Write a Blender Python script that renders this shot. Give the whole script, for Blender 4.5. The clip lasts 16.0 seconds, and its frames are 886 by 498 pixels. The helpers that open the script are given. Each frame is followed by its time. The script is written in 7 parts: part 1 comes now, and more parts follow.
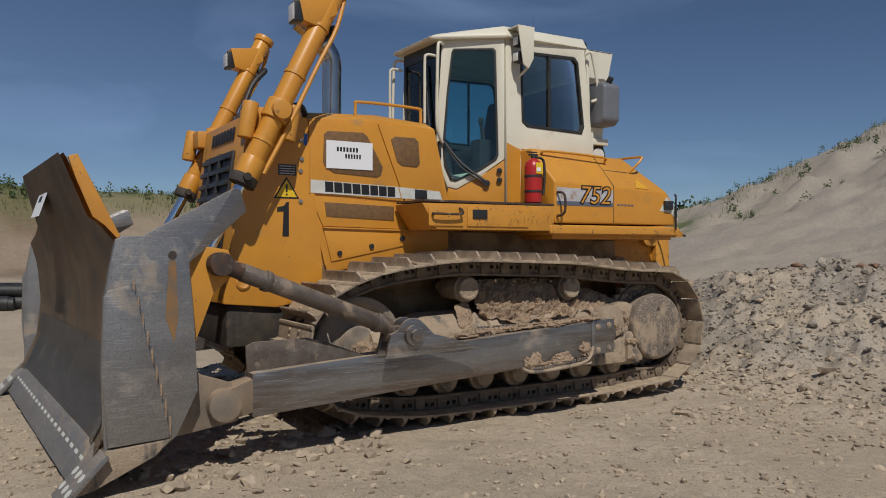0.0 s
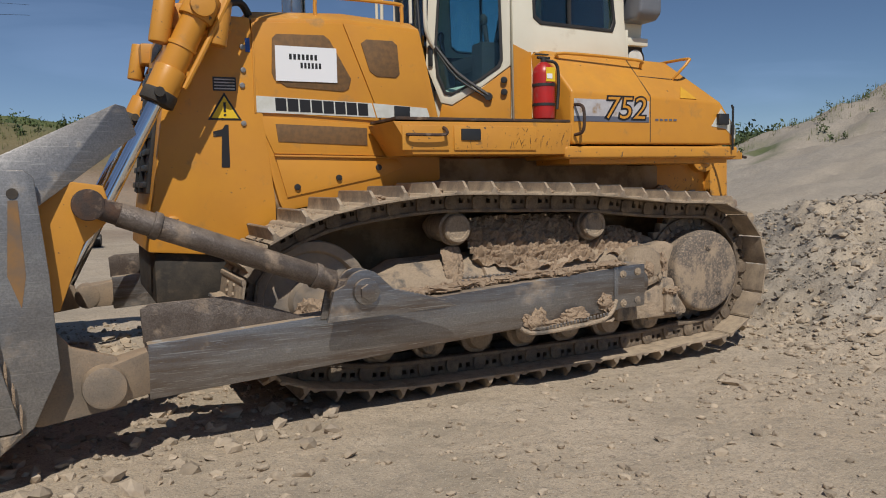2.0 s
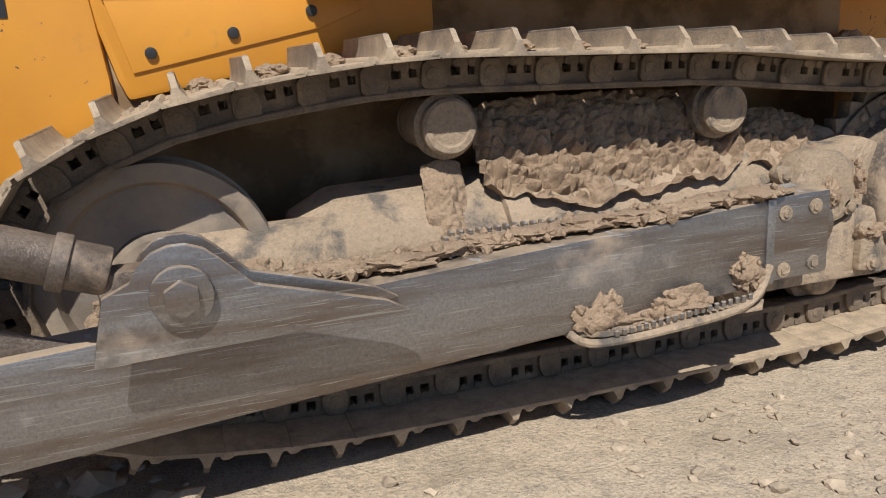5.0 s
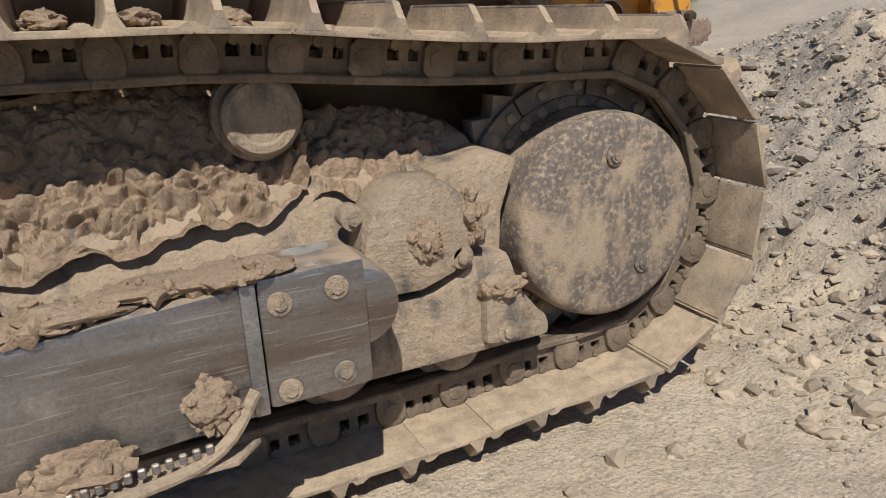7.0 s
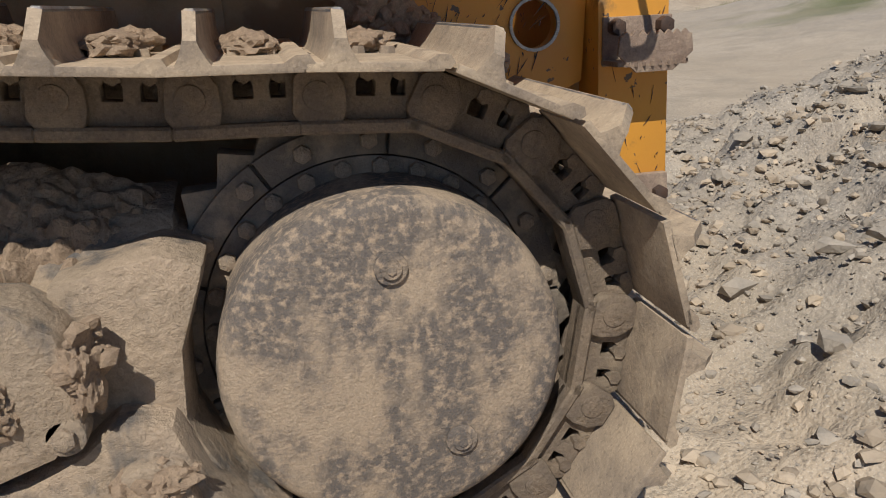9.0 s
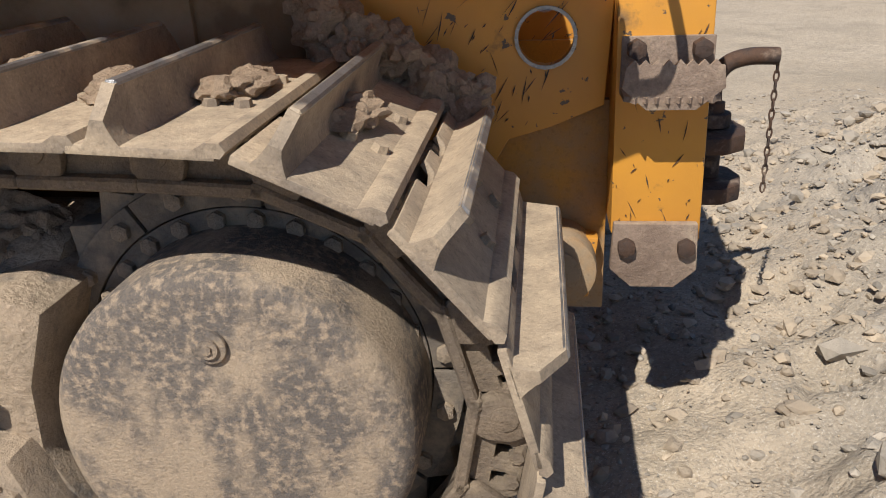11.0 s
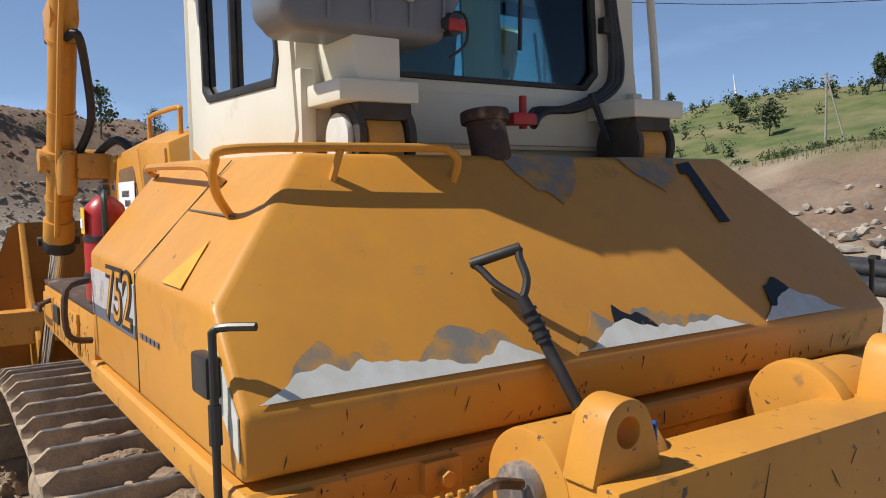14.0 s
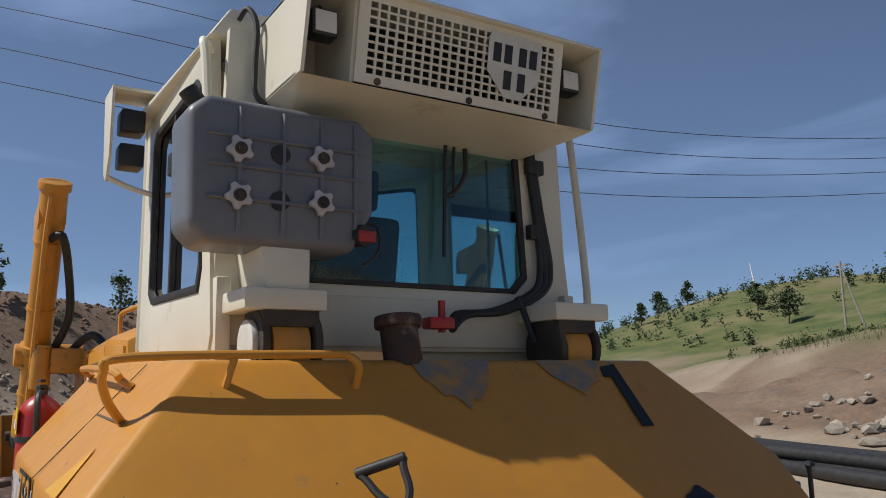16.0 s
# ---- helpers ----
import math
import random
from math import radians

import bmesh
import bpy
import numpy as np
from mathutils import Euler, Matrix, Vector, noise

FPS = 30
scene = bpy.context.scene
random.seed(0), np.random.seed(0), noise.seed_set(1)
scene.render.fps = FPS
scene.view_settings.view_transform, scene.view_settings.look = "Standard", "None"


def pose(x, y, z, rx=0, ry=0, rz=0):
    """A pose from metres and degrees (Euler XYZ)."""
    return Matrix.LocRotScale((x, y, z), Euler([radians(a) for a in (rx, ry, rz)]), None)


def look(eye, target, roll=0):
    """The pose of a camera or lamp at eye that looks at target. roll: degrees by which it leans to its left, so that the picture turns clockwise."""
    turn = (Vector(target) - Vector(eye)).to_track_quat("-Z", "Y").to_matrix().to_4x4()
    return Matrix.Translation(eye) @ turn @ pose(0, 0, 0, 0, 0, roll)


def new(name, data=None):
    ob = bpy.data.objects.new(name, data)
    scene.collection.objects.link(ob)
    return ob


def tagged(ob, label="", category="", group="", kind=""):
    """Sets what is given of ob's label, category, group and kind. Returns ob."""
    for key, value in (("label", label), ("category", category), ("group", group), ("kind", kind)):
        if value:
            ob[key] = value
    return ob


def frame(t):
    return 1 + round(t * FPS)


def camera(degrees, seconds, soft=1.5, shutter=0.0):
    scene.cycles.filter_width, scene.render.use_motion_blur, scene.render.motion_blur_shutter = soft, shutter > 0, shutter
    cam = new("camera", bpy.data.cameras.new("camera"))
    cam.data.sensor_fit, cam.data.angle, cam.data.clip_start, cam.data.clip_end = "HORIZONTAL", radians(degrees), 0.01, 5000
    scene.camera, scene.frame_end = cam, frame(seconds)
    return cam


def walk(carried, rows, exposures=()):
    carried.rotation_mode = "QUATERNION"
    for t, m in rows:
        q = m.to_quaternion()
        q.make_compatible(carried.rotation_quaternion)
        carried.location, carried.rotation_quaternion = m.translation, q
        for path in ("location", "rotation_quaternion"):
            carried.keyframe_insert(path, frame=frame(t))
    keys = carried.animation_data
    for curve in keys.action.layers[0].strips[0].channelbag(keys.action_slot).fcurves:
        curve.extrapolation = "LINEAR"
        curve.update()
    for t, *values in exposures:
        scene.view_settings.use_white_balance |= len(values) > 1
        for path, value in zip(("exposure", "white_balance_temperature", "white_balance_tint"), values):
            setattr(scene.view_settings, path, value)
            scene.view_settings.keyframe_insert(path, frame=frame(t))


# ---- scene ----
cam = camera(58.5, 16.0, soft=1.0)
METRES, EYE, TILT, LEAN, TURN = 10.56, 1.406, 0.0, 0.0, -31.0
ROWS = [
    (0.0, 0.0, 0.0, 0.0, 0.0, 0.0, -0.0),
    (0.5, 0.022, 0.0256, -0.0023, 2.43, -0.91, -0.22),
    (1.0, 0.0429, 0.0536, -0.0029, 3.79, -2.76, 0.29),
    (1.5, 0.0598, 0.0877, -0.0026, 4.85, -3.42, 0.69),
    (2.0, 0.0622, 0.13, -0.0019, 5.63, -4.84, 1.09),
    (2.5, 0.0641, 0.1765, -0.0074, 7.22, -5.7, 0.96),
    (3.0, 0.0609, 0.2247, -0.0133, 9.06, -9.4, 0.3),
    (5.5, 0.0977, 0.4184, -0.008, 12.95, -15.15, 2.99),
    (6.0, 0.1246, 0.4528, -0.0085, 8.56, -17.0, 2.68),
    (6.5, 0.1539, 0.4818, -0.0098, 6.54, -17.31, 3.37),
    (7.0, 0.1773, 0.5101, -0.0079, 5.92, -17.83, 2.95),
    (7.5, 0.1963, 0.5447, -0.0067, 5.61, -19.0, 2.56),
    (8.0, 0.2195, 0.5692, -0.0041, 7.57, -19.75, 3.14),
    (8.5, 0.2352, 0.5933, -0.005, 13.13, -20.28, 2.42),
    (9.0, 0.2482, 0.6201, -0.0121, 17.9, -17.49, 2.73),
    (11.5, 0.3123, 0.6859, 0.0179, 45.69, -27.05, 4.21),
    (12.0, 0.3302, 0.7039, 0.0328, 55.02, -32.11, 7.25),
    (12.5, 0.3364, 0.7266, 0.0427, 62.76, -30.68, 6.03),
    (13.0, 0.3536, 0.7528, 0.0499, 72.5, -23.87, 4.15),
    (13.5, 0.3691, 0.7766, 0.0687, 84.12, -17.41, 1.4),
    (14.0, 0.3731, 0.7978, 0.0765, 87.7, -3.94, 1.06),
    (14.5, 0.3845, 0.8169, 0.0834, 94.05, 9.05, 1.65),
    (15.0, 0.3906, 0.8269, 0.0874, 94.81, 13.88, 0.47),
    (15.5, 0.3908, 0.8308, 0.0863, 94.6, 14.33, 0.59),
    (16.0, 0.3789, 0.8304, 0.081, 89.19, 9.54, 0.9),
]
EXPOSURES = [(0.0, -0.33), (1.5, -0.2), (2.5, -0.03), (3.0, 0.04), (5.5, 0.46), (7.0, 0.33), (9.0, 0.24), (11.5, 0.62), (12.5, 0.66), (13.5, 0.66), (14.0, 0.5), (14.5, 0.36), (15.0, 0.14), (16.0, 0.04)]
walk(cam, [(t, pose(-5.856, -6.88, EYE, TILT, LEAN, TURN) @ pose(METRES * x, METRES * y, METRES * z, 90 + pitch, roll, yaw)) for t, x, y, z, yaw, pitch, roll in ROWS],
     EXPOSURES)

# ---- world and sun ----
SUN_AZ, SUN_EL = radians(250), radians(50)      # towards the sun, counted from +x
world = bpy.data.worlds.new("sky")
scene.world = world
world.use_nodes = True
wn, wl = world.node_tree.nodes, world.node_tree.links
sky = wn.new("ShaderNodeTexSky")
sky.sky_type = "NISHITA"
sky.sun_disc = False
sky.sun_elevation = SUN_EL
sky.sun_rotation = radians(90) - SUN_AZ
sky.air_density, sky.dust_density, sky.ozone_density, sky.altitude = 0.8, 0.1, 4.0, 1500
bg = wn["Background"]
bg.inputs[1].default_value = 0.064
tc = wn.new("ShaderNodeTexCoord")
mp = wn.new("ShaderNodeMapping")
mp.inputs["Scale"].default_value = (1.6, 1.6, 5.5)
wl.new(tc.outputs["Generated"], mp.inputs[0])
cn = wn.new("ShaderNodeTexNoise")
cn.inputs["Scale"].default_value, cn.inputs["Detail"].default_value, cn.inputs["Distortion"].default_value = 1.7, 7, 0.5
wl.new(mp.outputs[0], cn.inputs[0])
cr = wn.new("ShaderNodeValToRGB")
cr.color_ramp.elements[0].position, cr.color_ramp.elements[1].position = 0.5, 0.85
cr.color_ramp.elements[1].color = (0.35, 0.35, 0.35, 1)
wl.new(cn.outputs[0], cr.inputs[0])
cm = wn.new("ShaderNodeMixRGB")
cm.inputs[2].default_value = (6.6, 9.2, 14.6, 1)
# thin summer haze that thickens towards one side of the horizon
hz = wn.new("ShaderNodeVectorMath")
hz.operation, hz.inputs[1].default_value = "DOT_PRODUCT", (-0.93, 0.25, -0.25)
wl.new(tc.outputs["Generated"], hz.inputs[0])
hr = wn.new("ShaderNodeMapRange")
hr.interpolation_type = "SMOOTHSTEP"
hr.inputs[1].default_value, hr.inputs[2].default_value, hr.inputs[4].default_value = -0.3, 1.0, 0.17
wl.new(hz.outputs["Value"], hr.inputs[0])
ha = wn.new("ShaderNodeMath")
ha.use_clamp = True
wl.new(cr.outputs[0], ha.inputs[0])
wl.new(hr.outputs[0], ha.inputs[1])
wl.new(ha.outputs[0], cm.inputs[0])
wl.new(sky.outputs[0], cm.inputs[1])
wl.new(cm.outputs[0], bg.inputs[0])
sun = new("sun", bpy.data.lights.new("sun", "SUN"))
sun.data.energy, sun.data.angle, sun.data.color = 3.9, radians(0.53), (1.0, 0.95, 0.87)
sun.matrix_world = look((0, 0, 0), (-math.cos(SUN_AZ) * math.cos(SUN_EL), -math.sin(SUN_AZ) * math.cos(SUN_EL), -math.sin(SUN_EL)))


# ---- materials ----
def mat(name, base, second=None, scale=4.0, lo=0.4, hi=0.6, rough=0.6, metal=0.0, bump=0.0, bscale=30.0,
        dirt=None, dscale=2.5, dlo=0.5, dhi=0.7, up=0.0, rand=0.0, stretch=None, rough2=None, fine=0.0, scratch=0.0, chips=0.0, grit=0.0):
    """A surface of two colours mixed by noise, with dirt in patches, dust on upward faces (up) and fine relief."""
    m = bpy.data.materials.new(name)
    m.use_nodes = True
    n, l = m.node_tree.nodes, m.node_tree.links
    b = n["Principled BSDF"]
    b.inputs["Metallic"].default_value, b.inputs["Roughness"].default_value = metal, rough
    co = n.new("ShaderNodeTexCoord").outputs["Object"]
    if rand:
        oi, ad = n.new("ShaderNodeObjectInfo"), n.new("ShaderNodeVectorMath")
        mu = n.new("ShaderNodeMath")
        mu.operation, mu.inputs[1].default_value = "MULTIPLY", 37.0
        l.new(oi.outputs["Random"], mu.inputs[0])
        l.new(co, ad.inputs[0])
        l.new(mu.outputs[0], ad.inputs[1])
        co = ad.outputs[0]
    if stretch:
        ma = n.new("ShaderNodeMapping")
        ma.inputs["Scale"].default_value = stretch
        l.new(co, ma.inputs[0])
        sco = ma.outputs[0]
    else:
        sco = co

    def noise_mask(sc, a, z, detail=8, src=co):
        t, r = n.new("ShaderNodeTexNoise"), n.new("ShaderNodeMapRange")
        t.inputs["Scale"].default_value, t.inputs["Detail"].default_value, t.inputs["Roughness"].default_value = sc, detail, 0.62
        l.new(src, t.inputs[0])
        l.new(t.outputs[0], r.inputs[0])
        r.inputs[1].default_value, r.inputs[2].default_value = a, z
        return r.outputs[0], t.outputs[0]

    def mix(f, a, c):
        x = n.new("ShaderNodeMixRGB")
        l.new(f, x.inputs[0])
        for i, v in ((1, a), (2, c)):
            if isinstance(v, tuple):
                x.inputs[i].default_value = (*v, 1)
            else:
                l.new(v, x.inputs[i])
        return x.outputs[0]

    col = base
    if second:
        f, _ = noise_mask(scale, lo, hi, src=sco)
        col = mix(f, base, second)
    if fine:
        f, _ = noise_mask(bscale * 2.3, 0.35, 0.65, 3)
        mu = n.new("ShaderNodeMath")
        mu.operation, mu.inputs[1].default_value = "MULTIPLY", fine
        l.new(f, mu.inputs[0])
        col = mix(mu.outputs[0], col, tuple(0.55 * v for v in base))
    df = None
    if dirt:
        df, _ = noise_mask(dscale, dlo, dhi)
        if up:
            g, s = n.new("ShaderNodeNewGeometry"), n.new("ShaderNodeSeparateXYZ")
            l.new(g.outputs["Normal"], s.inputs[0])
            r = n.new("ShaderNodeMapRange")
            r.inputs[1].default_value, r.inputs[2].default_value, r.inputs[4].default_value = 0.3, 0.95, up
            l.new(s.outputs[2], r.inputs[0])
            nm, _ = noise_mask(dscale * 3, 0.25, 0.6)
            mm, mx = n.new("ShaderNodeMath"), n.new("ShaderNodeMath")
            mm.operation, mx.operation = "MULTIPLY", "MAXIMUM"
            l.new(r.outputs[0], mm.inputs[0])
            l.new(nm, mm.inputs[1])
            l.new(mm.outputs[0], mx.inputs[0])
            l.new(df, mx.inputs[1])
            df = mx.outputs[0]
        col = mix(df, col, dirt)
        rr = n.new("ShaderNodeMapRange")
        rr.inputs[3].default_value, rr.inputs[4].default_value = rough, rough2 or 0.9
        l.new(df, rr.inputs[0])
        l.new(rr.outputs[0], b.inputs["Roughness"])
        if metal:
            rm = n.new("ShaderNodeMapRange")
            rm.inputs[3].default_value, rm.inputs[4].default_value = metal, 0.0
            l.new(df, rm.inputs[0])
            l.new(rm.outputs[0], b.inputs["Metallic"])
    if grit:
        # grains: small pale and dark specks over everything
        for sc, lo_, hi_, k in ((95, 0.54, 0.66, 0.62), (210, 0.52, 0.66, 1.3)):
            f, _ = noise_mask(sc, lo_, hi_, 4)
            mu, hs = n.new("ShaderNodeMath"), n.new("ShaderNodeHueSaturation")
            mu.operation, mu.inputs[1].default_value = "MULTIPLY", grit
            hs.inputs["Value"].default_value = k
            l.new(f, mu.inputs[0])
            l.new(mu.outputs[0], hs.inputs["Fac"])
            if isinstance(col, tuple):
                hs.inputs["Color"].default_value = (*col, 1)
            else:
                l.new(col, hs.inputs["Color"])
            col = hs.outputs[0]
    if isinstance(col, tuple):
        b.inputs["Base Color"].default_value = (*col, 1)
    else:
        l.new(col, b.inputs["Base Color"])
    if chips:
        f, _ = noise_mask(26, chips, chips + 0.02, 4)
        l.new(mix(f, b.inputs["Base Color"].links[0].from_socket, (0.11, 0.075, 0.05)), b.inputs["Base Color"])
    if scratch:
        pale = None
        for ang, sc in ((0.12, (2.5, 2.5, 90)), (-0.5, (2.2, 2.2, 80)), (0.9, (4, 4, 110))):
            ma = n.new("ShaderNodeMapping")
            ma.inputs["Rotation"].default_value, ma.inputs["Scale"].default_value = (0, ang, 0), sc
            l.new(co, ma.inputs[0])
            s_, _ = noise_mask(1.6, 0.655, 0.672, 2, ma.outputs[0])
            if pale is None:
                pale = s_
            else:
                mx = n.new("ShaderNodeMath")
                mx.operation = "MAXIMUM"
                l.new(pale, mx.inputs[0])
                l.new(s_, mx.inputs[1])
                pale = mx.outputs[0]
        mu = n.new("ShaderNodeMath")
        mu.operation, mu.inputs[1].default_value = "MULTIPLY", scratch
        l.new(pale, mu.inputs[0])
        l.new(mix(mu.outputs[0], b.inputs["Base Color"].links[0].from_socket, (0.4, 0.39, 0.37)), b.inputs["Base Color"])
    if bump:
        t, bu = n.new("ShaderNodeTexNoise"), n.new("ShaderNodeBump")
        t.inputs["Scale"].default_value, t.inputs["Detail"].default_value, t.inputs["Roughness"].default_value = bscale, 8, 0.7
        l.new(co, t.inputs[0])
        l.new(t.outputs[0], bu.inputs["Height"])
        bu.inputs["Strength"].default_value, bu.inputs["Distance"].default_value = bump, min(0.02, 0.9 / bscale)
        l.new(bu.outputs[0], b.inputs["Normal"])
    return m


DUST = (0.46, 0.36, 0.25)
M_yellow = mat("yellow_paint", (0.62, 0.28, 0.032), (0.56, 0.245, 0.034), 3, 0.35, 0.65, rough=0.38, dirt=(0.3, 0.19, 0.08), dscale=5, dlo=0.6, dhi=0.8, up=0.25, bump=0.04, bscale=60, chips=0.715)
M_yellow_worn = mat("worn_yellow_paint", (0.61, 0.28, 0.036), (0.53, 0.24, 0.04), 4, 0.35, 0.65, rough=0.5, dirt=(0.16, 0.1, 0.05), dscale=7, dlo=0.63, dhi=0.74, bump=0.1, bscale=50, chips=0.655)
M_yellow_dusty = mat("dusty_yellow_paint", (0.5, 0.24, 0.03), (0.42, 0.2, 0.04), 3, 0.35, 0.65, rough=0.6, dirt=(0.3, 0.22, 0.14), dscale=3, dlo=0.45, dhi=0.65, up=0.9, bump=0.15, bscale=40, grit=0.4)
M_white = mat("white_paint", (0.72, 0.69, 0.58), (0.66, 0.62, 0.5), 2.5, 0.3, 0.7, rough=0.4, dirt=(0.4, 0.33, 0.23), dscale=5, dlo=0.62, dhi=0.85, bump=0.03, bscale=60)
M_steel = mat("bare_grey_steel", (0.27, 0.265, 0.265), (0.36, 0.35, 0.34), 2.2, 0.35, 0.65, rough=0.4, metal=0.75, dirt=(0.3, 0.23, 0.16), dscale=3.2, dlo=0.57, dhi=0.75, up=0.95, bump=0.12, bscale=45, stretch=(0.5, 1, 3), fine=0.5, scratch=0.75, grit=0.3)
M_arm = mat("scraped_steel", (0.33, 0.32, 0.315), (0.2, 0.155, 0.125), 2.6, 0.42, 0.6, rough=0.3, metal=0.8, dirt=(0.34, 0.26, 0.18), dscale=2.6, dlo=0.58, dhi=0.74, up=1.0, bump=0.15, bscale=50, stretch=(0.35, 1, 4), fine=0.5, scratch=0.85, grit=0.35)
M_mold = mat("earth_stained_steel", (0.2, 0.165, 0.13), (0.32, 0.24, 0.165), 3, 0.35, 0.6, rough=0.6, metal=0.2, dirt=(0.36, 0.26, 0.17), dscale=2.2, dlo=0.5, dhi=0.7, up=0.8, bump=0.25, bscale=40, grit=0.5)
M_dustmetal = mat("dusty_track_steel", (0.36, 0.28, 0.2), (0.19, 0.155, 0.125), 7, 0.4, 0.65, rough=0.8, metal=0.05, dirt=DUST, dscale=6, dlo=0.45, dhi=0.68, up=0.95, rand=1, bump=0.4, bscale=80, fine=0.6, grit=0.6)
M_link = mat("dusty_link_steel", (0.25, 0.19, 0.135), (0.13, 0.105, 0.085), 9, 0.4, 0.65, rough=0.75, metal=0.1, dirt=(0.3, 0.235, 0.16), dscale=7, dlo=0.5, dhi=0.7, rand=1, bump=0.7, bscale=80, fine=0.6, grit=0.6)
M_edge = mat("polished_edge_steel", (0.3, 0.3, 0.31), (0.2, 0.19, 0.18), 20, 0.35, 0.65, rough=0.38, metal=0.6, dirt=DUST, dscale=9, dlo=0.52, dhi=0.66, rand=1, bump=0.3, bscale=90)
M_hub = mat("mud_coated_hub", (0.4, 0.31, 0.22), (0.12, 0.105, 0.097), 4.5, 0.4, 0.52, rough=0.9, dirt=(0.38, 0.29, 0.205), dscale=62, dlo=0.48, dhi=0.66, bump=0.7, bscale=110, fine=0.4, grit=0.5, stretch=(1.4, 1, 0.9))
M_sprocket = mat("dusty_sprocket_steel", (0.2, 0.165, 0.13), (0.13, 0.11, 0.095), 12, 0.4, 0.65, rough=0.75, metal=0.1, dirt=(0.3, 0.24, 0.175), dscale=14, dlo=0.45, dhi=0.62, bump=0.5, bscale=90, fine=0.5)
M_idler = mat("worn_idler_steel", (0.33, 0.29, 0.25), (0.24, 0.2, 0.165), 4, 0.4, 0.65, rough=0.5, metal=0.4, dirt=(0.4, 0.31, 0.22), dscale=3, dlo=0.45, dhi=0.65, bump=0.25, bscale=70, fine=0.4)
M_frame = mat("mud_coated_frame", (0.4, 0.31, 0.22), (0.12, 0.112, 0.105), 5, 0.5, 0.62, rough=0.88, dirt=(0.43, 0.33, 0.235), dscale=3.5, dlo=0.5, dhi=0.62, bump=0.9, bscale=28, fine=0.4, grit=0.55, stretch=(1.7, 1.7, 0.6))
M_mud = mat("dry_mud", (0.43, 0.315, 0.215), (0.35, 0.25, 0.17), 6, 0.35, 0.65, rough=0.95, bump=0.9, bscale=45, fine=0.4, grit=0.7)
M_dark = mat("dark_grease", (0.03, 0.026, 0.022), (0.07, 0.055, 0.04), 5, 0.4, 0.65, rough=0.7, dirt=(0.2, 0.15, 0.1), dscale=4, dlo=0.6, dhi=0.8, up=0.6, bump=0.2, bscale=40)
M_black = mat("black_rubber", (0.018, 0.018, 0.019), (0.035, 0.034, 0.033), 8, 0.4, 0.65, rough=0.55, bump=0.1, bscale=60)
M_plastic = mat("black_plastic", (0.022, 0.023, 0.025), rough=0.4, dirt=(0.12, 0.1, 0.08), dscale=6, dlo=0.6, dhi=0.85)
M_greytank = mat("grey_plastic", (0.17, 0.18, 0.2), (0.14, 0.15, 0.175), 5, 0.35, 0.65, rough=0.42, dirt=(0.25, 0.22, 0.18), dscale=4, dlo=0.62, dhi=0.9, bump=0.05, bscale=80)
M_chrome = mat("chrome", (0.75, 0.75, 0.76), rough=0.12, metal=1.0)
M_inox = mat("stainless_steel", (0.5, 0.49, 0.47), (0.38, 0.36, 0.34), 3, 0.4, 0.6, rough=0.25, metal=1.0, dirt=(0.2, 0.17, 0.14), dscale=3, dlo=0.6, dhi=0.8, stretch=(1, 1, 0.2))
M_mesh = mat("brown_dusty_mesh", (0.2, 0.105, 0.04), (0.14, 0.08, 0.035), 30, 0.4, 0.6, rough=0.7, bump=0.6, bscale=220)
M_red = mat("red_paint", (0.45, 0.018, 0.015), (0.36, 0.02, 0.018), 8, 0.4, 0.6, rough=0.35, dirt=(0.25, 0.12, 0.09), dscale=9, dlo=0.58, dhi=0.8)
M_paper = mat("white_paper", (0.78, 0.79, 0.82), rough=0.6)
M_ink = mat("black_print", (0.012, 0.012, 0.014), rough=0.5, dirt=(0.2, 0.13, 0.05), dscale=14, dlo=0.64, dhi=0.7)
M_lightgrey = mat("light_grey_decal", (0.5, 0.49, 0.5), (0.42, 0.4, 0.42), 12, 0.4, 0.6, rough=0.5, dirt=(0.3, 0.2, 0.1), dscale=9, dlo=0.56, dhi=0.7)
M_bluegrey = mat("blue_grey_decal", (0.11, 0.12, 0.16), rough=0.5)
M_primer = mat("bare_primer", (0.62, 0.63, 0.6), (0.55, 0.55, 0.5), 12, 0.4, 0.6, rough=0.5)
M_sticker = mat("yellow_sticker", (0.75, 0.5, 0.02), rough=0.5)
M_faded = mat("faded_yellow_sticker", (0.66, 0.36, 0.03), (0.62, 0.31, 0.025), 9, rough=0.5)
M_blue = mat("blue_sticker", (0.02, 0.09, 0.35), rough=0.5)
M_lens = mat("lamp_glass", (0.75, 0.74, 0.7), rough=0.15, bump=0.4, bscale=90)
M_seat = mat("seat_fabric", (0.03, 0.032, 0.036), (0.05, 0.05, 0.055), 20, 0.4, 0.6, rough=0.9)
M_rust = mat("rusty_steel", (0.1, 0.055, 0.035), (0.06, 0.045, 0.04), 12, 0.4, 0.6, rough=0.75, metal=0.3, dirt=(0.3, 0.22, 0.16), dscale=10, dlo=0.55, dhi=0.7, bump=0.4, bscale=60, grit=0.5)
M_strut = mat("dark_worn_strut_steel", (0.12, 0.095, 0.08), (0.2, 0.17, 0.15), 5, 0.4, 0.62, rough=0.45, metal=0.5, dirt=(0.33, 0.25, 0.18), dscale=6, dlo=0.54, dhi=0.68, up=0.6, bump=0.4, bscale=50, fine=0.5, grit=0.5)
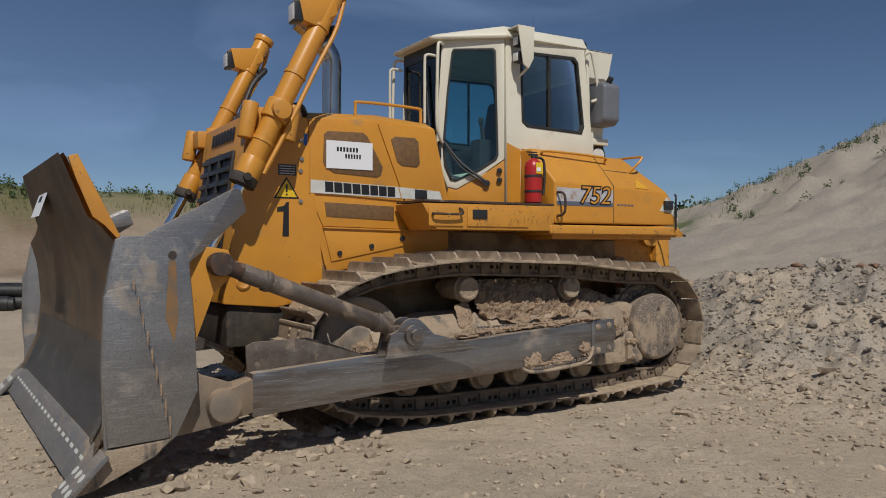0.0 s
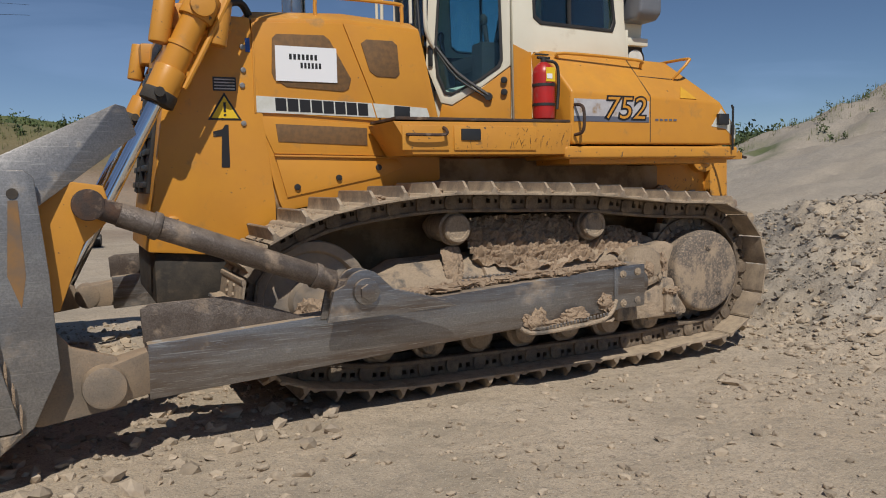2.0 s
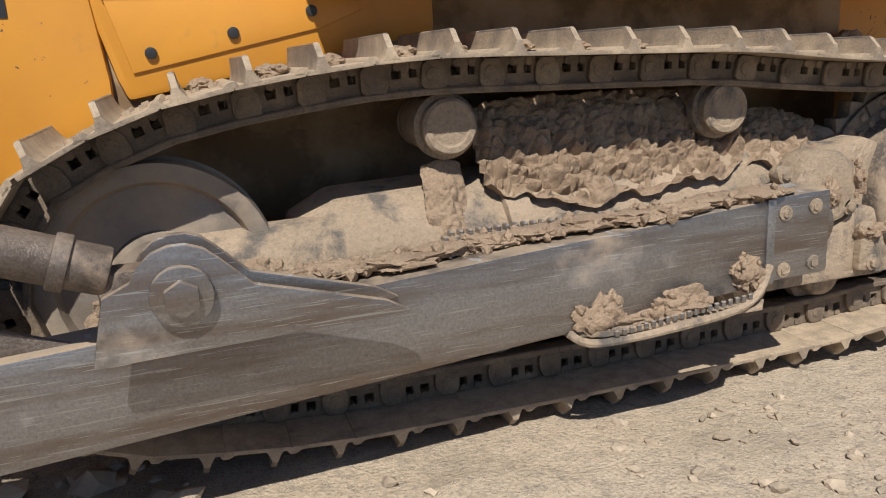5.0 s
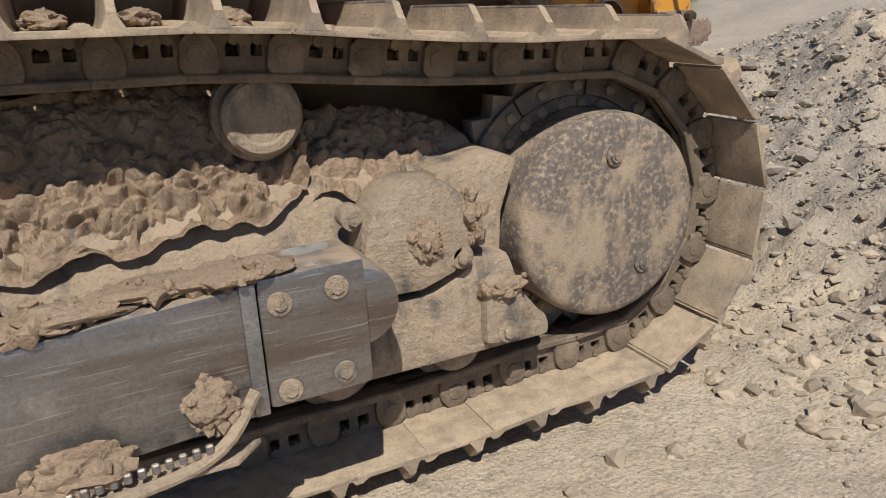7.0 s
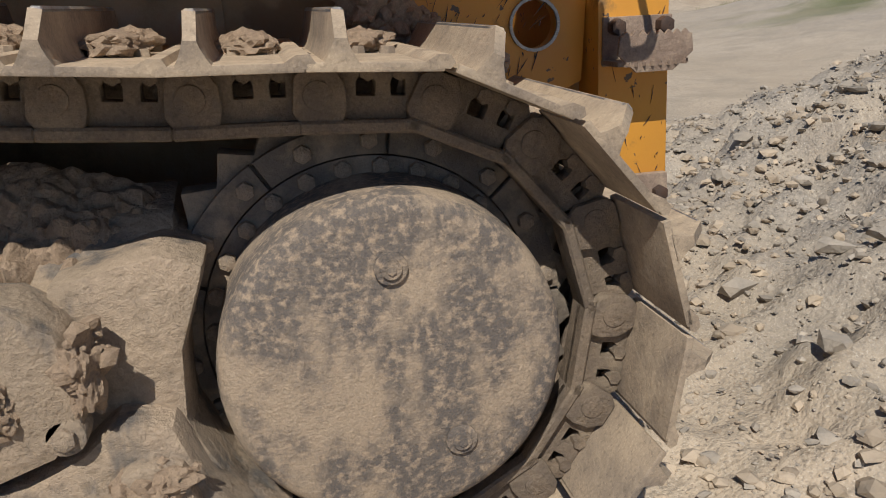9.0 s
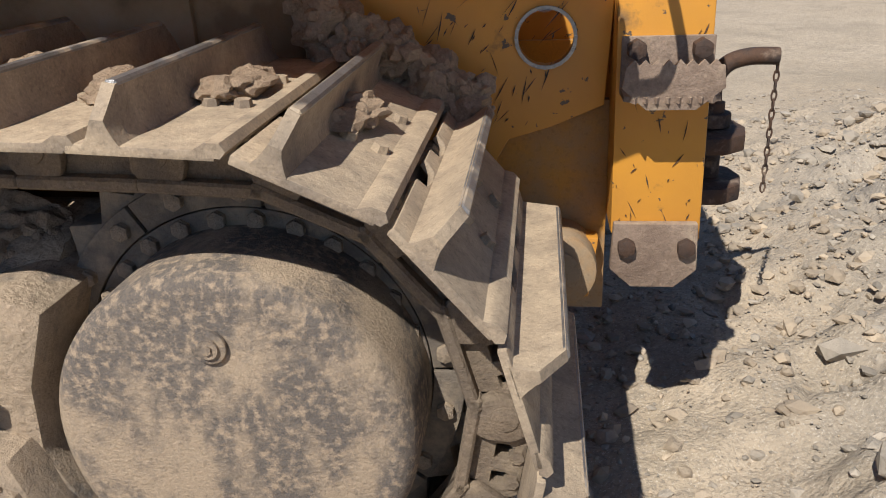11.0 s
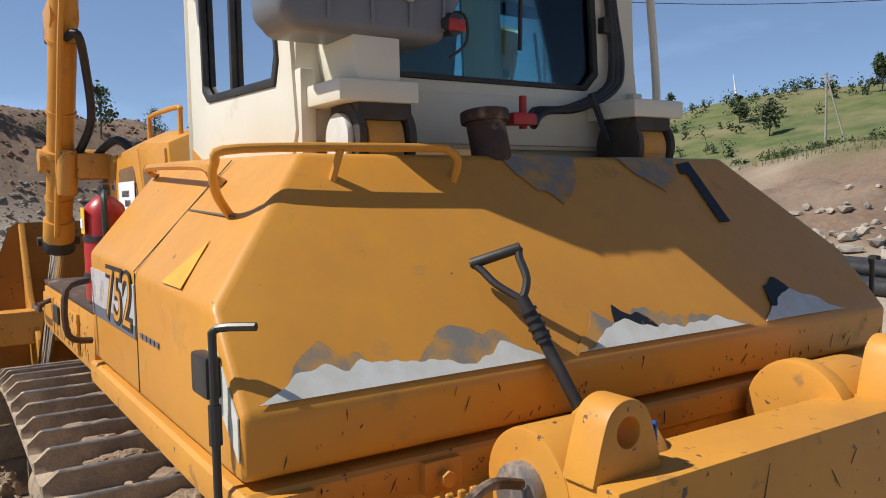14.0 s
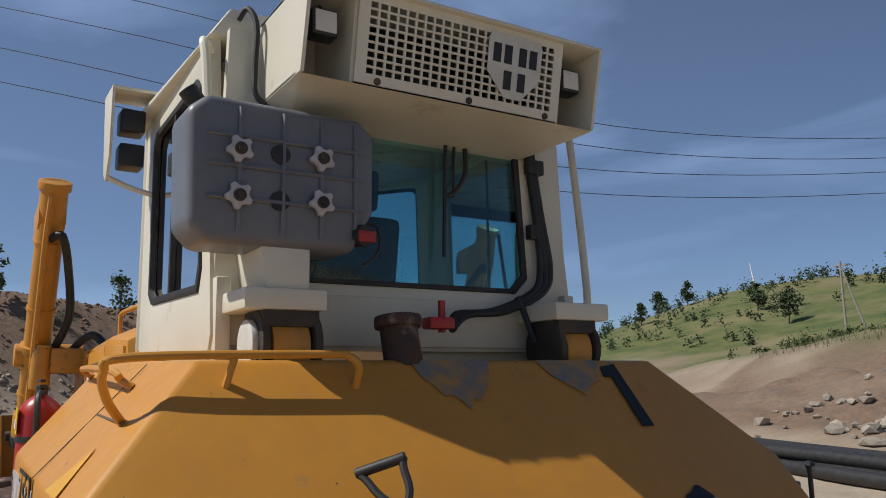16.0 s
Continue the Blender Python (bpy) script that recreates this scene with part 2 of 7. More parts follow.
M_step = mat("dusty_brown_step_steel", (0.3, 0.22, 0.165), (0.2, 0.14, 0.105), 10, 0.4, 0.62, rough=0.8, dirt=(0.4, 0.31, 0.22), dscale=8, dlo=0.52, dhi=0.66, up=0.7, bump=0.5, bscale=60, fine=0.4, grit=0.5)
# brown mottled with yellow-brown, under patches of tan dust
M_hull = mat("dusty_brown_hull", (0.17, 0.105, 0.05), (0.36, 0.2, 0.05), 3, 0.45, 0.65, rough=0.7, dirt=(0.33, 0.25, 0.17), dscale=3, dlo=0.42, dhi=0.65, bump=0.2, bscale=30)

M_glass = bpy.data.materials.new("tinted_glass")
M_glass.use_nodes = True
gn, gl = M_glass.node_tree.nodes, M_glass.node_tree.links
gt, gg, gm, gf = gn.new("ShaderNodeBsdfTransparent"), gn.new("ShaderNodeBsdfGlossy"), gn.new("ShaderNodeMixShader"), gn.new("ShaderNodeFresnel")
gt.inputs[0].default_value = (0.62, 0.82, 0.84, 1)
gg.inputs["Roughness"].default_value = 0.02
gf.inputs[0].default_value = 1.5
gl.new(gf.outputs[0], gm.inputs[0])
gl.new(gt.outputs[0], gm.inputs[1])
gl.new(gg.outputs[0], gm.inputs[2])
gl.new(gm.outputs[0], gn["Material Output"].inputs[0])


# ---- mesh helpers ----
def add(bm, tmp):
    me = bpy.data.meshes.new("tmp")
    tmp.to_mesh(me)
    tmp.free()
    bm.from_mesh(me)
    bpy.data.meshes.remove(me)
    return bm


def bevelled(tmp, w, seg=2, angle=25):
    if w:
        es = [e for e in tmp.edges if len(e.link_faces) == 2 and e.calc_face_angle(0) > radians(angle)]
        bmesh.ops.bevel(tmp, geom=es, offset=w, segments=seg, affect="EDGES", profile=0.6, clamp_overlap=True)
    return tmp


def box(bm, lo, hi, bev=0.01, m=None, seg=2):
    t = bmesh.new()
    c = [(a + b) / 2 for a, b in zip(lo, hi)]
    bmesh.ops.create_cube(t, size=1, matrix=Matrix.Translation(c) @ Matrix.Diagonal([abs(b - a) for a, b in zip(lo, hi)] + [1]))
    bevelled(t, bev, seg)
    if m is not None:
        t.transform(m)
    return add(bm, t)


def plate(bm, outline, holes, thick, m, bev=0.0):
    """A flat plate from an outline and holes in its own plane, thick along its z, laid by m."""
    t = bmesh.new()
    edges = []
    for loop in [outline, *holes]:
        vs = [t.verts.new((a, b, 0)) for a, b in loop]
        edges += [t.edges.new((vs[i - 1], vs[i])) for i in range(len(vs))]
    if holes:
        bmesh.ops.triangle_fill(t, use_beauty=True, use_dissolve=False, edges=edges)
    else:
        t.faces.new(list(t.verts))
    r = bmesh.ops.extrude_face_region(t, geom=list(t.faces))
    bmesh.ops.translate(t, vec=(0, 0, thick), verts=[v for v in r["geom"] if isinstance(v, bmesh.types.BMVert)])
    t.transform(m)
    bmesh.ops.recalc_face_normals(t, faces=list(t.faces))
    bevelled(t, bev)
    return add(bm, t)


def YZ(x):
    """Plane across the machine at x: (a, b) is (y, z), thick along +x."""
    return Matrix(((0, 0, 1, x), (1, 0, 0, 0), (0, 1, 0, 0), (0, 0, 0, 1)))


def XZ(y):
    """Side plane at y: (a, b) is (x, z), thick along +y."""
    return Matrix(((1, 0, 0, 0), (0, 0, 1, y), (0, 1, 0, 0), (0, 0, 0, 1)))


def XY(z):
    return Matrix.Translation((0, 0, z))


def cyl(bm, p, q, r, r2=None, seg=24, bev=0.0, caps=True):
    t = bmesh.new()
    p, q = Vector(p), Vector(q)
    d = q - p
    bmesh.ops.create_cone(t, cap_ends=caps, segments=seg, radius1=r, radius2=r if r2 is None else r2, depth=d.length)
    bevelled(t, bev, 2, 50)
    t.transform(Matrix.Translation((p + q) / 2) @ d.to_track_quat("Z", "Y").to_matrix().to_4x4())
    return add(bm, t)


def hull(bm, pts, bev=0.0, seg=2):
    t = bmesh.new()
    for p in pts:
        t.verts.new(p)
    r = bmesh.ops.convex_hull(t, input=list(t.verts))
    bmesh.ops.dissolve_limit(t, angle_limit=radians(2), verts=list(t.verts), edges=list(t.edges))
    bevelled(t, bev, seg, 12)
    return add(bm, t)


def lathe(bm, prof, m, seg=32):
    """Turns (radius, height) rows about z, laid by m."""
    t = bmesh.new()
    rings = [[t.verts.new((r * math.cos(a), r * math.sin(a), z)) for a in (2 * math.pi * i / seg for i in range(seg))] for r, z in prof]
    for a, b in zip(rings, rings[1:]):
        for i in range(seg):
            t.faces.new((a[i - 1], a[i], b[i], b[i - 1]))
    t.faces.new(rings[0][::-1])
    t.faces.new(rings[-1])
    bmesh.ops.recalc_face_normals(t, faces=list(t.faces))
    t.transform(m)
    return add(bm, t)


def smooth_line(pts, n=6):
    pts = [Vector(p) for p in pts]
    out = []
    for i in range(len(pts) - 1):
        a, b, c, d = pts[max(i - 1, 0)], pts[i], pts[i + 1], pts[min(i + 2, len(pts) - 1)]
        for k in range(n):
            u = k / n
            out.append(0.5 * (2 * b + (c - a) * u + (2 * a - 5 * b + 4 * c - d) * u * u + (3 * b - a - 3 * c + d) * u ** 3))
    return out + [pts[-1]]


def tube(bm, pts, r, seg=10, n=5, curved=True):
    line = smooth_line(pts, n) if curved else [Vector(p) for p in pts]
    t = bmesh.new()
    rings, side = [], None
    for i, p in enumerate(line):
        d = (line[min(i + 1, len(line) - 1)] - line[max(i - 1, 0)]).normalized()
        if side is None:
            side = d.orthogonal().normalized()
        side = (side - d * side.dot(d)).normalized()
        up = d.cross(side)
        rings.append([t.verts.new(p + r * (math.cos(a) * side + math.sin(a) * up)) for a in (2 * math.pi * k / seg for k in range(seg))])
    for a, b in zip(rings, rings[1:]):
        for k in range(seg):
            t.faces.new((a[k - 1], a[k], b[k], b[k - 1]))
    t.faces.new(rings[0][::-1])
    t.faces.new(rings[-1])
    return add(bm, t)


def grid_surface(bm, rows, thick=0.0):
    """A sheet through rows of points."""
    vs = [[bm.verts.new(p) for p in row] for row in rows]
    return [bm.faces.new((a[i], a[i + 1], b[i + 1], b[i])) for a, b in zip(vs, vs[1:]) for i in range(len(a) - 1)]


def lumpy(bm, c, size, seed, sub=3, rough=0.35):
    t = bmesh.new()
    bmesh.ops.create_icosphere(t, subdivisions=sub, radius=1)
    off = Vector((seed * 3.7, seed * 1.3, seed * 7.1))
    for v in t.verts:
        d = v.co.normalized()
        v.co = d * (1 + rough * noise.fractal(d * 1.6 + off, 0.9, 2.1, 4) * 1.1 + rough * 0.22 * noise.fractal(d * 6 + off, 0.8, 2.1, 3))
        v.co = Vector((v.co.x * size[0], v.co.y * size[1], v.co.z * size[2])) + Vector(c)
    return add(bm, t)


def part(name, bm, material, parent=None, label="", flat=False):
    me = bpy.data.meshes.new(name)
    bm.to_mesh(me)
    bm.free()
    me.materials.append(material)
    if not flat:
        me.polygons.foreach_set("use_smooth", [True] * len(me.polygons))
        me.set_sharp_from_angle(angle=radians(35))
    ob = new(name, me)
    if parent is not None:
        ob.parent = parent
    if label:
        ob["label"] = label
    return ob


def twin(name, me_ob, parent, m):
    """Another part on the same mesh."""
    ob = new(name, me_ob.data)
    ob.parent = parent
    ob.matrix_basis = m
    return ob


def thing(name, label, category, group="", at=(0, 0, 0)):
    e = new(name)
    e.location = at
    e.empty_display_size = 0.2
    return tagged(e, label, category, group)


def ring(cx, cz, r, n, a0=0, a1=360):
    return [(cx + r * math.cos(radians(a0 + (a1 - a0) * i / n)), cz + r * math.sin(radians(a0 + (a1 - a0) * i / n))) for i in range(n)]


B = bmesh.new


# ---- ground and distance ----
def value_noise(x, y, seed=0):
    xi, yi = np.floor(x), np.floor(y)
    fx, fy = x - xi, y - yi
    fx, fy = fx * fx * (3 - 2 * fx), fy * fy * (3 - 2 * fy)

    def h(a, b):
        v = np.sin(a * 127.1 + b * 311.7 + seed * 74.7) * 43758.5453
        return v - np.floor(v)
    return (h(xi, yi) * (1 - fx) + h(xi + 1, yi) * fx) * (1 - fy) + (h(xi, yi + 1) * (1 - fx) + h(xi + 1, yi + 1) * fx) * fy


def fbm(x, y, octaves=5, seed=0):
    out, a, s = 0 * x, 0.5, 1.0
    for i in range(octaves):
        out = out + a * (value_noise(x * s + 17 * i, y * s - 9 * i, seed + i) - 0.5)
        a, s = a * 0.5, s * 2.03
    return out


def bump2(x, y, cx, cy, sx, sy):
    return np.exp(-0.5 * (((x - cx) / sx) ** 2 + ((y - cy) / sy) ** 2))


def step(a, b, v):
    u = np.clip((v - a) / (b - a), 0, 1)
    return u * u * (3 - 2 * u)


def berm(x, y):
    return (1.0 * bump2(x, y, 3.7, 0.3, 1.25, 1.7) + 0.8 * bump2(x, y, 5.2, -2.2, 1.5, 1.2) + 0.16 * bump2(x, y, 2.3, -2.6, 0.9, 0.8)
            + 0.22 * bump2(x, y, 1.9, -1.3, 0.6, 0.7))


def height(x, y):
    near = np.exp(-((x + 1.5) ** 2 + (y + 1.0) ** 2) / 400)
    b = berm(x, y)
    z = b * (1 + 0.5 * fbm(x * 1.7, y * 1.7, 5, 3)) + 0.34 * np.minimum(b * 3, 1) * (0.3 - np.abs(fbm(x * 3, y * 3, 5, 11)) * 2) + 0.15 * np.minimum(b * 3, 1) * fbm(x * 7, y * 7, 4, 12)
    z = z + near * (0.06 * fbm(x * 0.8, y * 0.8, 4, 5) + 0.07 * np.maximum(fbm(x * 3.5, y * 3.5, 6, 8) - 0.05, 0) + 0.02 * fbm(x * 11, y * 11, 3, 9)) - 0.02
    z = z + 0.25 * (1 - near) * fbm(x * 0.15, y * 0.15, 5, 2)
    # pale sand hill
    hill = np.maximum(bump2(x, y, 49, 7.5, 17, 17) - 0.06, 0) / 0.94
    z = z + 13.4 * hill * (1 + 0.5 * fbm(x * 0.12, y * 0.12, 6, 21)) + 2.6 * hill * fbm(x * 0.5, y * 0.5, 5, 22) - 1.5 * np.minimum(hill * 4, 1) * np.abs(fbm(x * 0.28, y * 0.28, 4, 24)) + 1.3 * np.sqrt(hill) * fbm(x * 1.6, y * 0.9, 4, 23)
    # bank beyond the far side
    bank = step(45, 60, y + 6 * fbm(x * 0.05, y * 0.05, 3, 31)) * step(-70, -25, x) * (1 - step(25, 60, x))
    z = z + bank * (5.6 + 3.0 * fbm(x * 0.1, y * 0.1, 5, 33))
    # gravel bank ahead of the blade
    face = step(-24, -33, x + 3 * fbm(x * 0.12, y * 0.12, 4, 41)) * (1 - step(6, 17, y))
    z = z + face * (5.4 + 1.6 * fbm(x * 0.2, y * 0.2, 5, 43))
    # low earth heap, green slope
    z = z + 1.9 * bump2(x, y, -14, 27, 5, 4) * (1 + fbm(x * 0.4, y * 0.4, 5, 51))
    z = z + 1.2 * bump2(x, y, -24, 30, 7, 3) * (1 + fbm(x * 0.4, y * 0.4, 5, 52))
    z = z + 20 * np.maximum(bump2(x, y, -88, 142, 42, 40) - 0.03, 0) * (1 + 0.3 * fbm(x * 0.02, y * 0.02, 5, 61))
    z = z + 12 * np.maximum(bump2(x, y, 150, 190, 140, 60) - 0.05, 0)
    return z


def height1(x, y):
    return float(height(np.array([float(x)]), np.array([float(y)]))[0])


def make_ground():
    n = 660
    s = np.sinh(np.linspace(-1, 1, n) * 5.6) * 2.3
    X, Y = np.meshgrid(s - 0.8, s - 1.6, indexing="ij")
    Z = height(X, Y)
    co = np.stack([X, Y, Z], -1).reshape(-1, 3)
    i = np.arange(n * n).reshape(n, n)
    quads = np.stack([i[:-1, :-1], i[1:, :-1], i[1:, 1:], i[:-1, 1:]], -1).reshape(-1, 4)
    me = bpy.data.meshes.new("ground")
    me.from_pydata(co.tolist(), [], quads.tolist())
    me.polygons.foreach_set("use_smooth", [True] * len(me.polygons))
    # where grass grows, where the spoil is grey and where it is brown
    g = np.clip(step(40, 70, Y) * step(2.5, 6, Z + 8 * fbm(X * 0.08, Y * 0.08, 5, 71)) + step(110, 150, np.hypot(X, Y)) * (X < 50), 0, 1)
    hillg = bump2(X, Y, 49, 7.5, 17, 17)
    g = np.clip(g + step(0.12, 0.3, fbm(X * 0.25, Y * 0.25, 5, 73)) * step(0.04, 0.15, hillg) * (1 - step(0.25, 0.6, hillg)), 0, 1)
    grey = np.clip(step(0.05, 0.4, berm(X, Y)) * step(-0.25, 0.1, fbm(X * 0.9, Y * 0.9, 4, 75)) * 0.9
                   + step(-24, -27, X) * (1 - step(8, 15, Y)) * (0.4 + 0.9 * fbm(X * 0.3, Y * 0.3, 4, 76)), 0, 1)
    grey = np.clip(grey + step(0.03, 0.14, hillg) * (0.75 + 0.6 * fbm(X * 0.35, Y * 0.35, 4, 77)), 0, 1)
    brown = np.clip(1.2 * bump2(X, Y, 5.4, -2.0, 1.0, 1.0) + step(-24, -30, X) * (1 - step(8, 15, Y)) * step(0.6, 2.4, Z + 1.5 * fbm(X * 0.4, Y * 0.4, 4, 78))
                    + 0.75 * step(0.3, 1.0, Z + 0.6 * fbm(X * 0.5, Y * 0.5, 4, 79)) * step(17, 22, Y) * (1 - step(38, 44, Y)) * (X < -3) * (X > -45)
                    + 0.55 * step(38, 46, Y) * (X > -40) * (X < 60) * step(-0.2, 0.1, fbm(X * 0.2, Y * 0.2, 4, 83))
                    + 0.6 * step(14, 21, Y) * (X < 2) * (X > -75) * step(-0.35, 0.05, fbm(X * 0.12, Y * 0.12, 4, 80)), 0, 1)
    at = me.color_attributes.new("cover", "FLOAT_COLOR", "POINT")
    at.data.foreach_set("color", np.stack([g, grey, brown, 0 * g + 1], -1).reshape(-1).astype(np.float32))
    ob = new("ground", me)
    m = bpy.data.materials.new("quarry_ground")
    m.use_nodes = True
    nd, ln = m.node_tree.nodes, m.node_tree.links
    b = nd["Principled BSDF"]
    b.inputs["Roughness"].default_value = 0.95
    co = nd.new("ShaderNodeTexCoord").outputs["Object"]

    def nz(sc, a, z, det=8):
        t, r = nd.new("ShaderNodeTexNoise"), nd.new("ShaderNodeMapRange")
        t.inputs["Scale"].default_value, t.inputs["Detail"].default_value, t.inputs["Roughness"].default_value = sc, det, 0.65
        ln.new(co, t.inputs[0])
        ln.new(t.outputs[0], r.inputs[0])
        r.inputs[1].default_value, r.inputs[2].default_value = a, z
        return r.outputs[0]

    def mix(f, a, c):
        x = nd.new("ShaderNodeMixRGB")
        ln.new(f, x.inputs[0])
        for i, v in ((1, a), (2, c)):
            if isinstance(v, tuple):
                x.inputs[i].default_value = (*v, 1)
            else:
                ln.new(v, x.inputs[i])
        return x.outputs[0]

    va = nd.new("ShaderNodeVertexColor")
    va.layer_name = "cover"
    sp = nd.new("ShaderNodeSeparateColor")
    ln.new(va.outputs[0], sp.inputs[0])
    sand = mix(nz(0.35, 0.4, 0.62), (0.42, 0.335, 0.24), (0.49, 0.4, 0.3))
    sand = mix(nz(2.2, 0.52, 0.7), sand, (0.37, 0.3, 0.22))
    sand = mix(nz(0.9, 0.5, 0.64), sand, (0.34, 0.28, 0.205))
    sand = mix(nz(22, 0.5, 0.66), sand, (0.3, 0.25, 0.19))
    sand = mix(nz(75, 0.52, 0.64), sand, (0.25, 0.21, 0.165))
    sand = mix(nz(130, 0.56, 0.66), sand, (0.56, 0.49, 0.4))
    grey = mix(nz(9, 0.4, 0.62), (0.37, 0.325, 0.27), (0.26, 0.235, 0.205))
    grey = mix(nz(48, 0.5, 0.64), grey, (0.17, 0.155, 0.135))
    grey = mix(nz(90, 0.55, 0.66), grey, (0.5, 0.45, 0.38))
    brown = mix(nz(5, 0.4, 0.62), (0.17, 0.108, 0.07), (0.225, 0.162, 0.115))
    brown = mix(nz(2.5, 0.52, 0.64), brown, (0.15, 0.11, 0.085))
    green = mix(nz(0.3, 0.4, 0.6), (0.07, 0.1, 0.028), (0.13, 0.14, 0.045))
    green = mix(nz(0.06, 0.48, 0.62), green, (0.19, 0.17, 0.08))
    c = mix(sp.outputs[1], sand, grey)
    c = mix(sp.outputs[2], c, brown)
    c = mix(sp.outputs[0], c, green)
    ln.new(c, b.inputs["Base Color"])
    t, t2, bu, ad = nd.new("ShaderNodeTexNoise"), nd.new("ShaderNodeTexNoise"), nd.new("ShaderNodeBump"), nd.new("ShaderNodeMath")
    t.inputs["Scale"].default_value, t.inputs["Detail"].default_value = 13, 9
    t2.inputs["Scale"].default_value, t2.inputs["Detail"].default_value = 70, 5
    ln.new(co, t.inputs[0])
    ln.new(co, t2.inputs[0])
    ad.operation = "MULTIPLY_ADD"
    ad.inputs[1].default_value = 0.6
    ln.new(t2.outputs[0], ad.inputs[0])
    ln.new(t.outputs[0], ad.inputs[2])
    ln.new(ad.outputs[0], bu.inputs["Height"])
    bu.inputs["Strength"].default_value, bu.inputs["Distance"].default_value = 0.85, 0.018
    ln.new(bu.outputs[0], b.inputs["Normal"])
    me.materials.append(m)
    return tagged(ob, "pale sandy quarry ground with gravel spoil and a grey berm", "ground", kind="structure")


ground = make_ground()

_t = bmesh.new()
bmesh.ops.create_icosphere(_t, subdivisions=1, radius=1)
_t.verts.ensure_lookup_table()
ICO_V = np.array([v.co[:] for v in _t.verts])
ICO_F = np.array([[v.index for v in f.verts] for f in _t.faces])
_t.free()


def scatter(name, label, category, xy, sizes, material, seed, sink=0.3):
    """Many angular stones in one mesh, each lying on the ground."""
    rg = np.random.RandomState(seed)
    n = len(xy)
    z = height(xy[:, 0], xy[:, 1])
    v = ICO_V[None] * (1 + 0.8 * (rg.rand(n, len(ICO_V), 1) - 0.5))
    a = rg.rand(n, 1) * 6.28
    sc = sizes[:, None] * (0.65 + 0.7 * rg.rand(n, 3)) * np.array([1, 1, 0.6])
    v = v * sc[:, None, :]
    c, s = np.cos(a), np.sin(a)
    v = np.stack([v[..., 0] * c - v[..., 1] * s, v[..., 0] * s + v[..., 1] * c, v[..., 2]], -1)
    v = v + np.stack([xy[:, 0], xy[:, 1], z + sizes * sink], -1)[:, None, :]
    f = ICO_F[None] + (np.arange(n) * len(ICO_V))[:, None, None]
    me = bpy.data.meshes.new(name)
    me.from_pydata(v.reshape(-1, 3).tolist(), [], f.reshape(-1, 3).tolist())
    me.materials.append(material)
    return tagged(new(name, me), label, category, kind="stuff")


def stone_mat(name, a, b):
    m = mat(name, a, b, 14, 0.4, 0.62, rough=0.95, bump=0.5, bscale=50)
    n, l = m.node_tree.nodes, m.node_tree.links
    bs = n["Principled BSDF"]
    src = bs.inputs["Base Color"].links[0].from_socket
    g, h, r = n.new("ShaderNodeNewGeometry"), n.new("ShaderNodeHueSaturation"), n.new("ShaderNodeMapRange")
    r.inputs[3].default_value, r.inputs[4].default_value = 0.7, 1.2
    l.new(g.outputs["Random Per Island"], r.inputs[0])
    l.new(r.outputs[0], h.inputs["Value"])
    l.new(src, h.inputs["Color"])
    l.new(h.outputs[0], bs.inputs["Base Color"])
    return m


M_stone_tan = stone_mat("tan_stone", (0.46, 0.37, 0.27), (0.38, 0.31, 0.235))
M_stone_grey = stone_mat("grey_stone", (0.4, 0.345, 0.28), (0.3, 0.265, 0.22))
M_stone_brown = stone_mat("brown_clay", (0.24, 0.14, 0.085), (0.18, 0.11, 0.075))


def pick(n, x0, x1, y0, y1, seed, weight):
    rg = np.random.RandomState(seed)
    p = np.stack([x0 + (x1 - x0) * rg.rand(n), y0 + (y1 - y0) * rg.rand(n)], -1)
    keep = rg.rand(n) < weight(p[:, 0], p[:, 1])
    return p[keep]


def off_machine(x, y):
    return ~((np.abs(y) < 1.5) & (x > -3.9) & (x < 0.25))


rs = np.random.RandomState(5)
p = pick(48000, -7.2, 3, -5.5, 3, 1, lambda x, y: off_machine(x, y) * (0.12 + 0.88 * np.clip(fbm(x * 0.9, y * 0.9, 3, 91) * 3 + 0.1, 0, 1)))
scatter("pebbles", "loose tan pebbles strewn over the sandy ground", "pebbles", p, 0.004 + 0.026 * rs.rand(len(p)) ** 6, M_stone_tan, 2)
p = pick(58000, 0.5, 6.0, -4.5, 4.5, 3, lambda x, y: np.clip(berm(x, y) * 2.2, 0.02, 1) * (x > 0.45))
scatter("berm_rubble", "pale crumbled clods and gravel on the berm", "rubble", p, 0.004 + 0.02 * rs.rand(len(p)) ** 6, M_stone_grey, 4)
p = pick(15000, 0.45, 6.0, -4.5, 4.5, 6, lambda x, y: np.clip(berm(x, y) * 2.0, 0.05, 1) * (x > 0.45))
scatter("berm_clods", "pale dry earth clods on the berm", "rubble", p, 0.005 + 0.055 * rs.rand(len(p)) ** 14, M_stone_grey, 7)
p = pick(1800, 3.6, 7.5, -4.0, 0.4, 8, lambda x, y: bump2(x, y, 5.4, -2.0, 0.9, 0.9))
scatter("clay_clods", "reddish-brown clay clods heaped on the berm", "clay", p, 0.02 + 0.05 * rs.rand(len(p)) ** 3, M_stone_brown, 9)
p = pick(900, -5.2, -3.2, -2.4, 2.0, 12, lambda x, y: np.full(len(x), 0.8))
scatter("blade_rubble", "broken earth lumps lying beneath the raised blade", "rubble", p, 0.012 + 0.045 * rs.rand(len(p)) ** 3, M_stone_tan, 13)
p = pick(20000, 0.3, 3.4, -3.2, 2.2, 28, lambda x, y: (0.25 + 0.75 * np.clip(fbm(x * 1.3, y * 1.3, 3, 95) * 3 + 0.3, 0, 1)) * np.clip(1.2 - 0.25 * x, 0.2, 1))
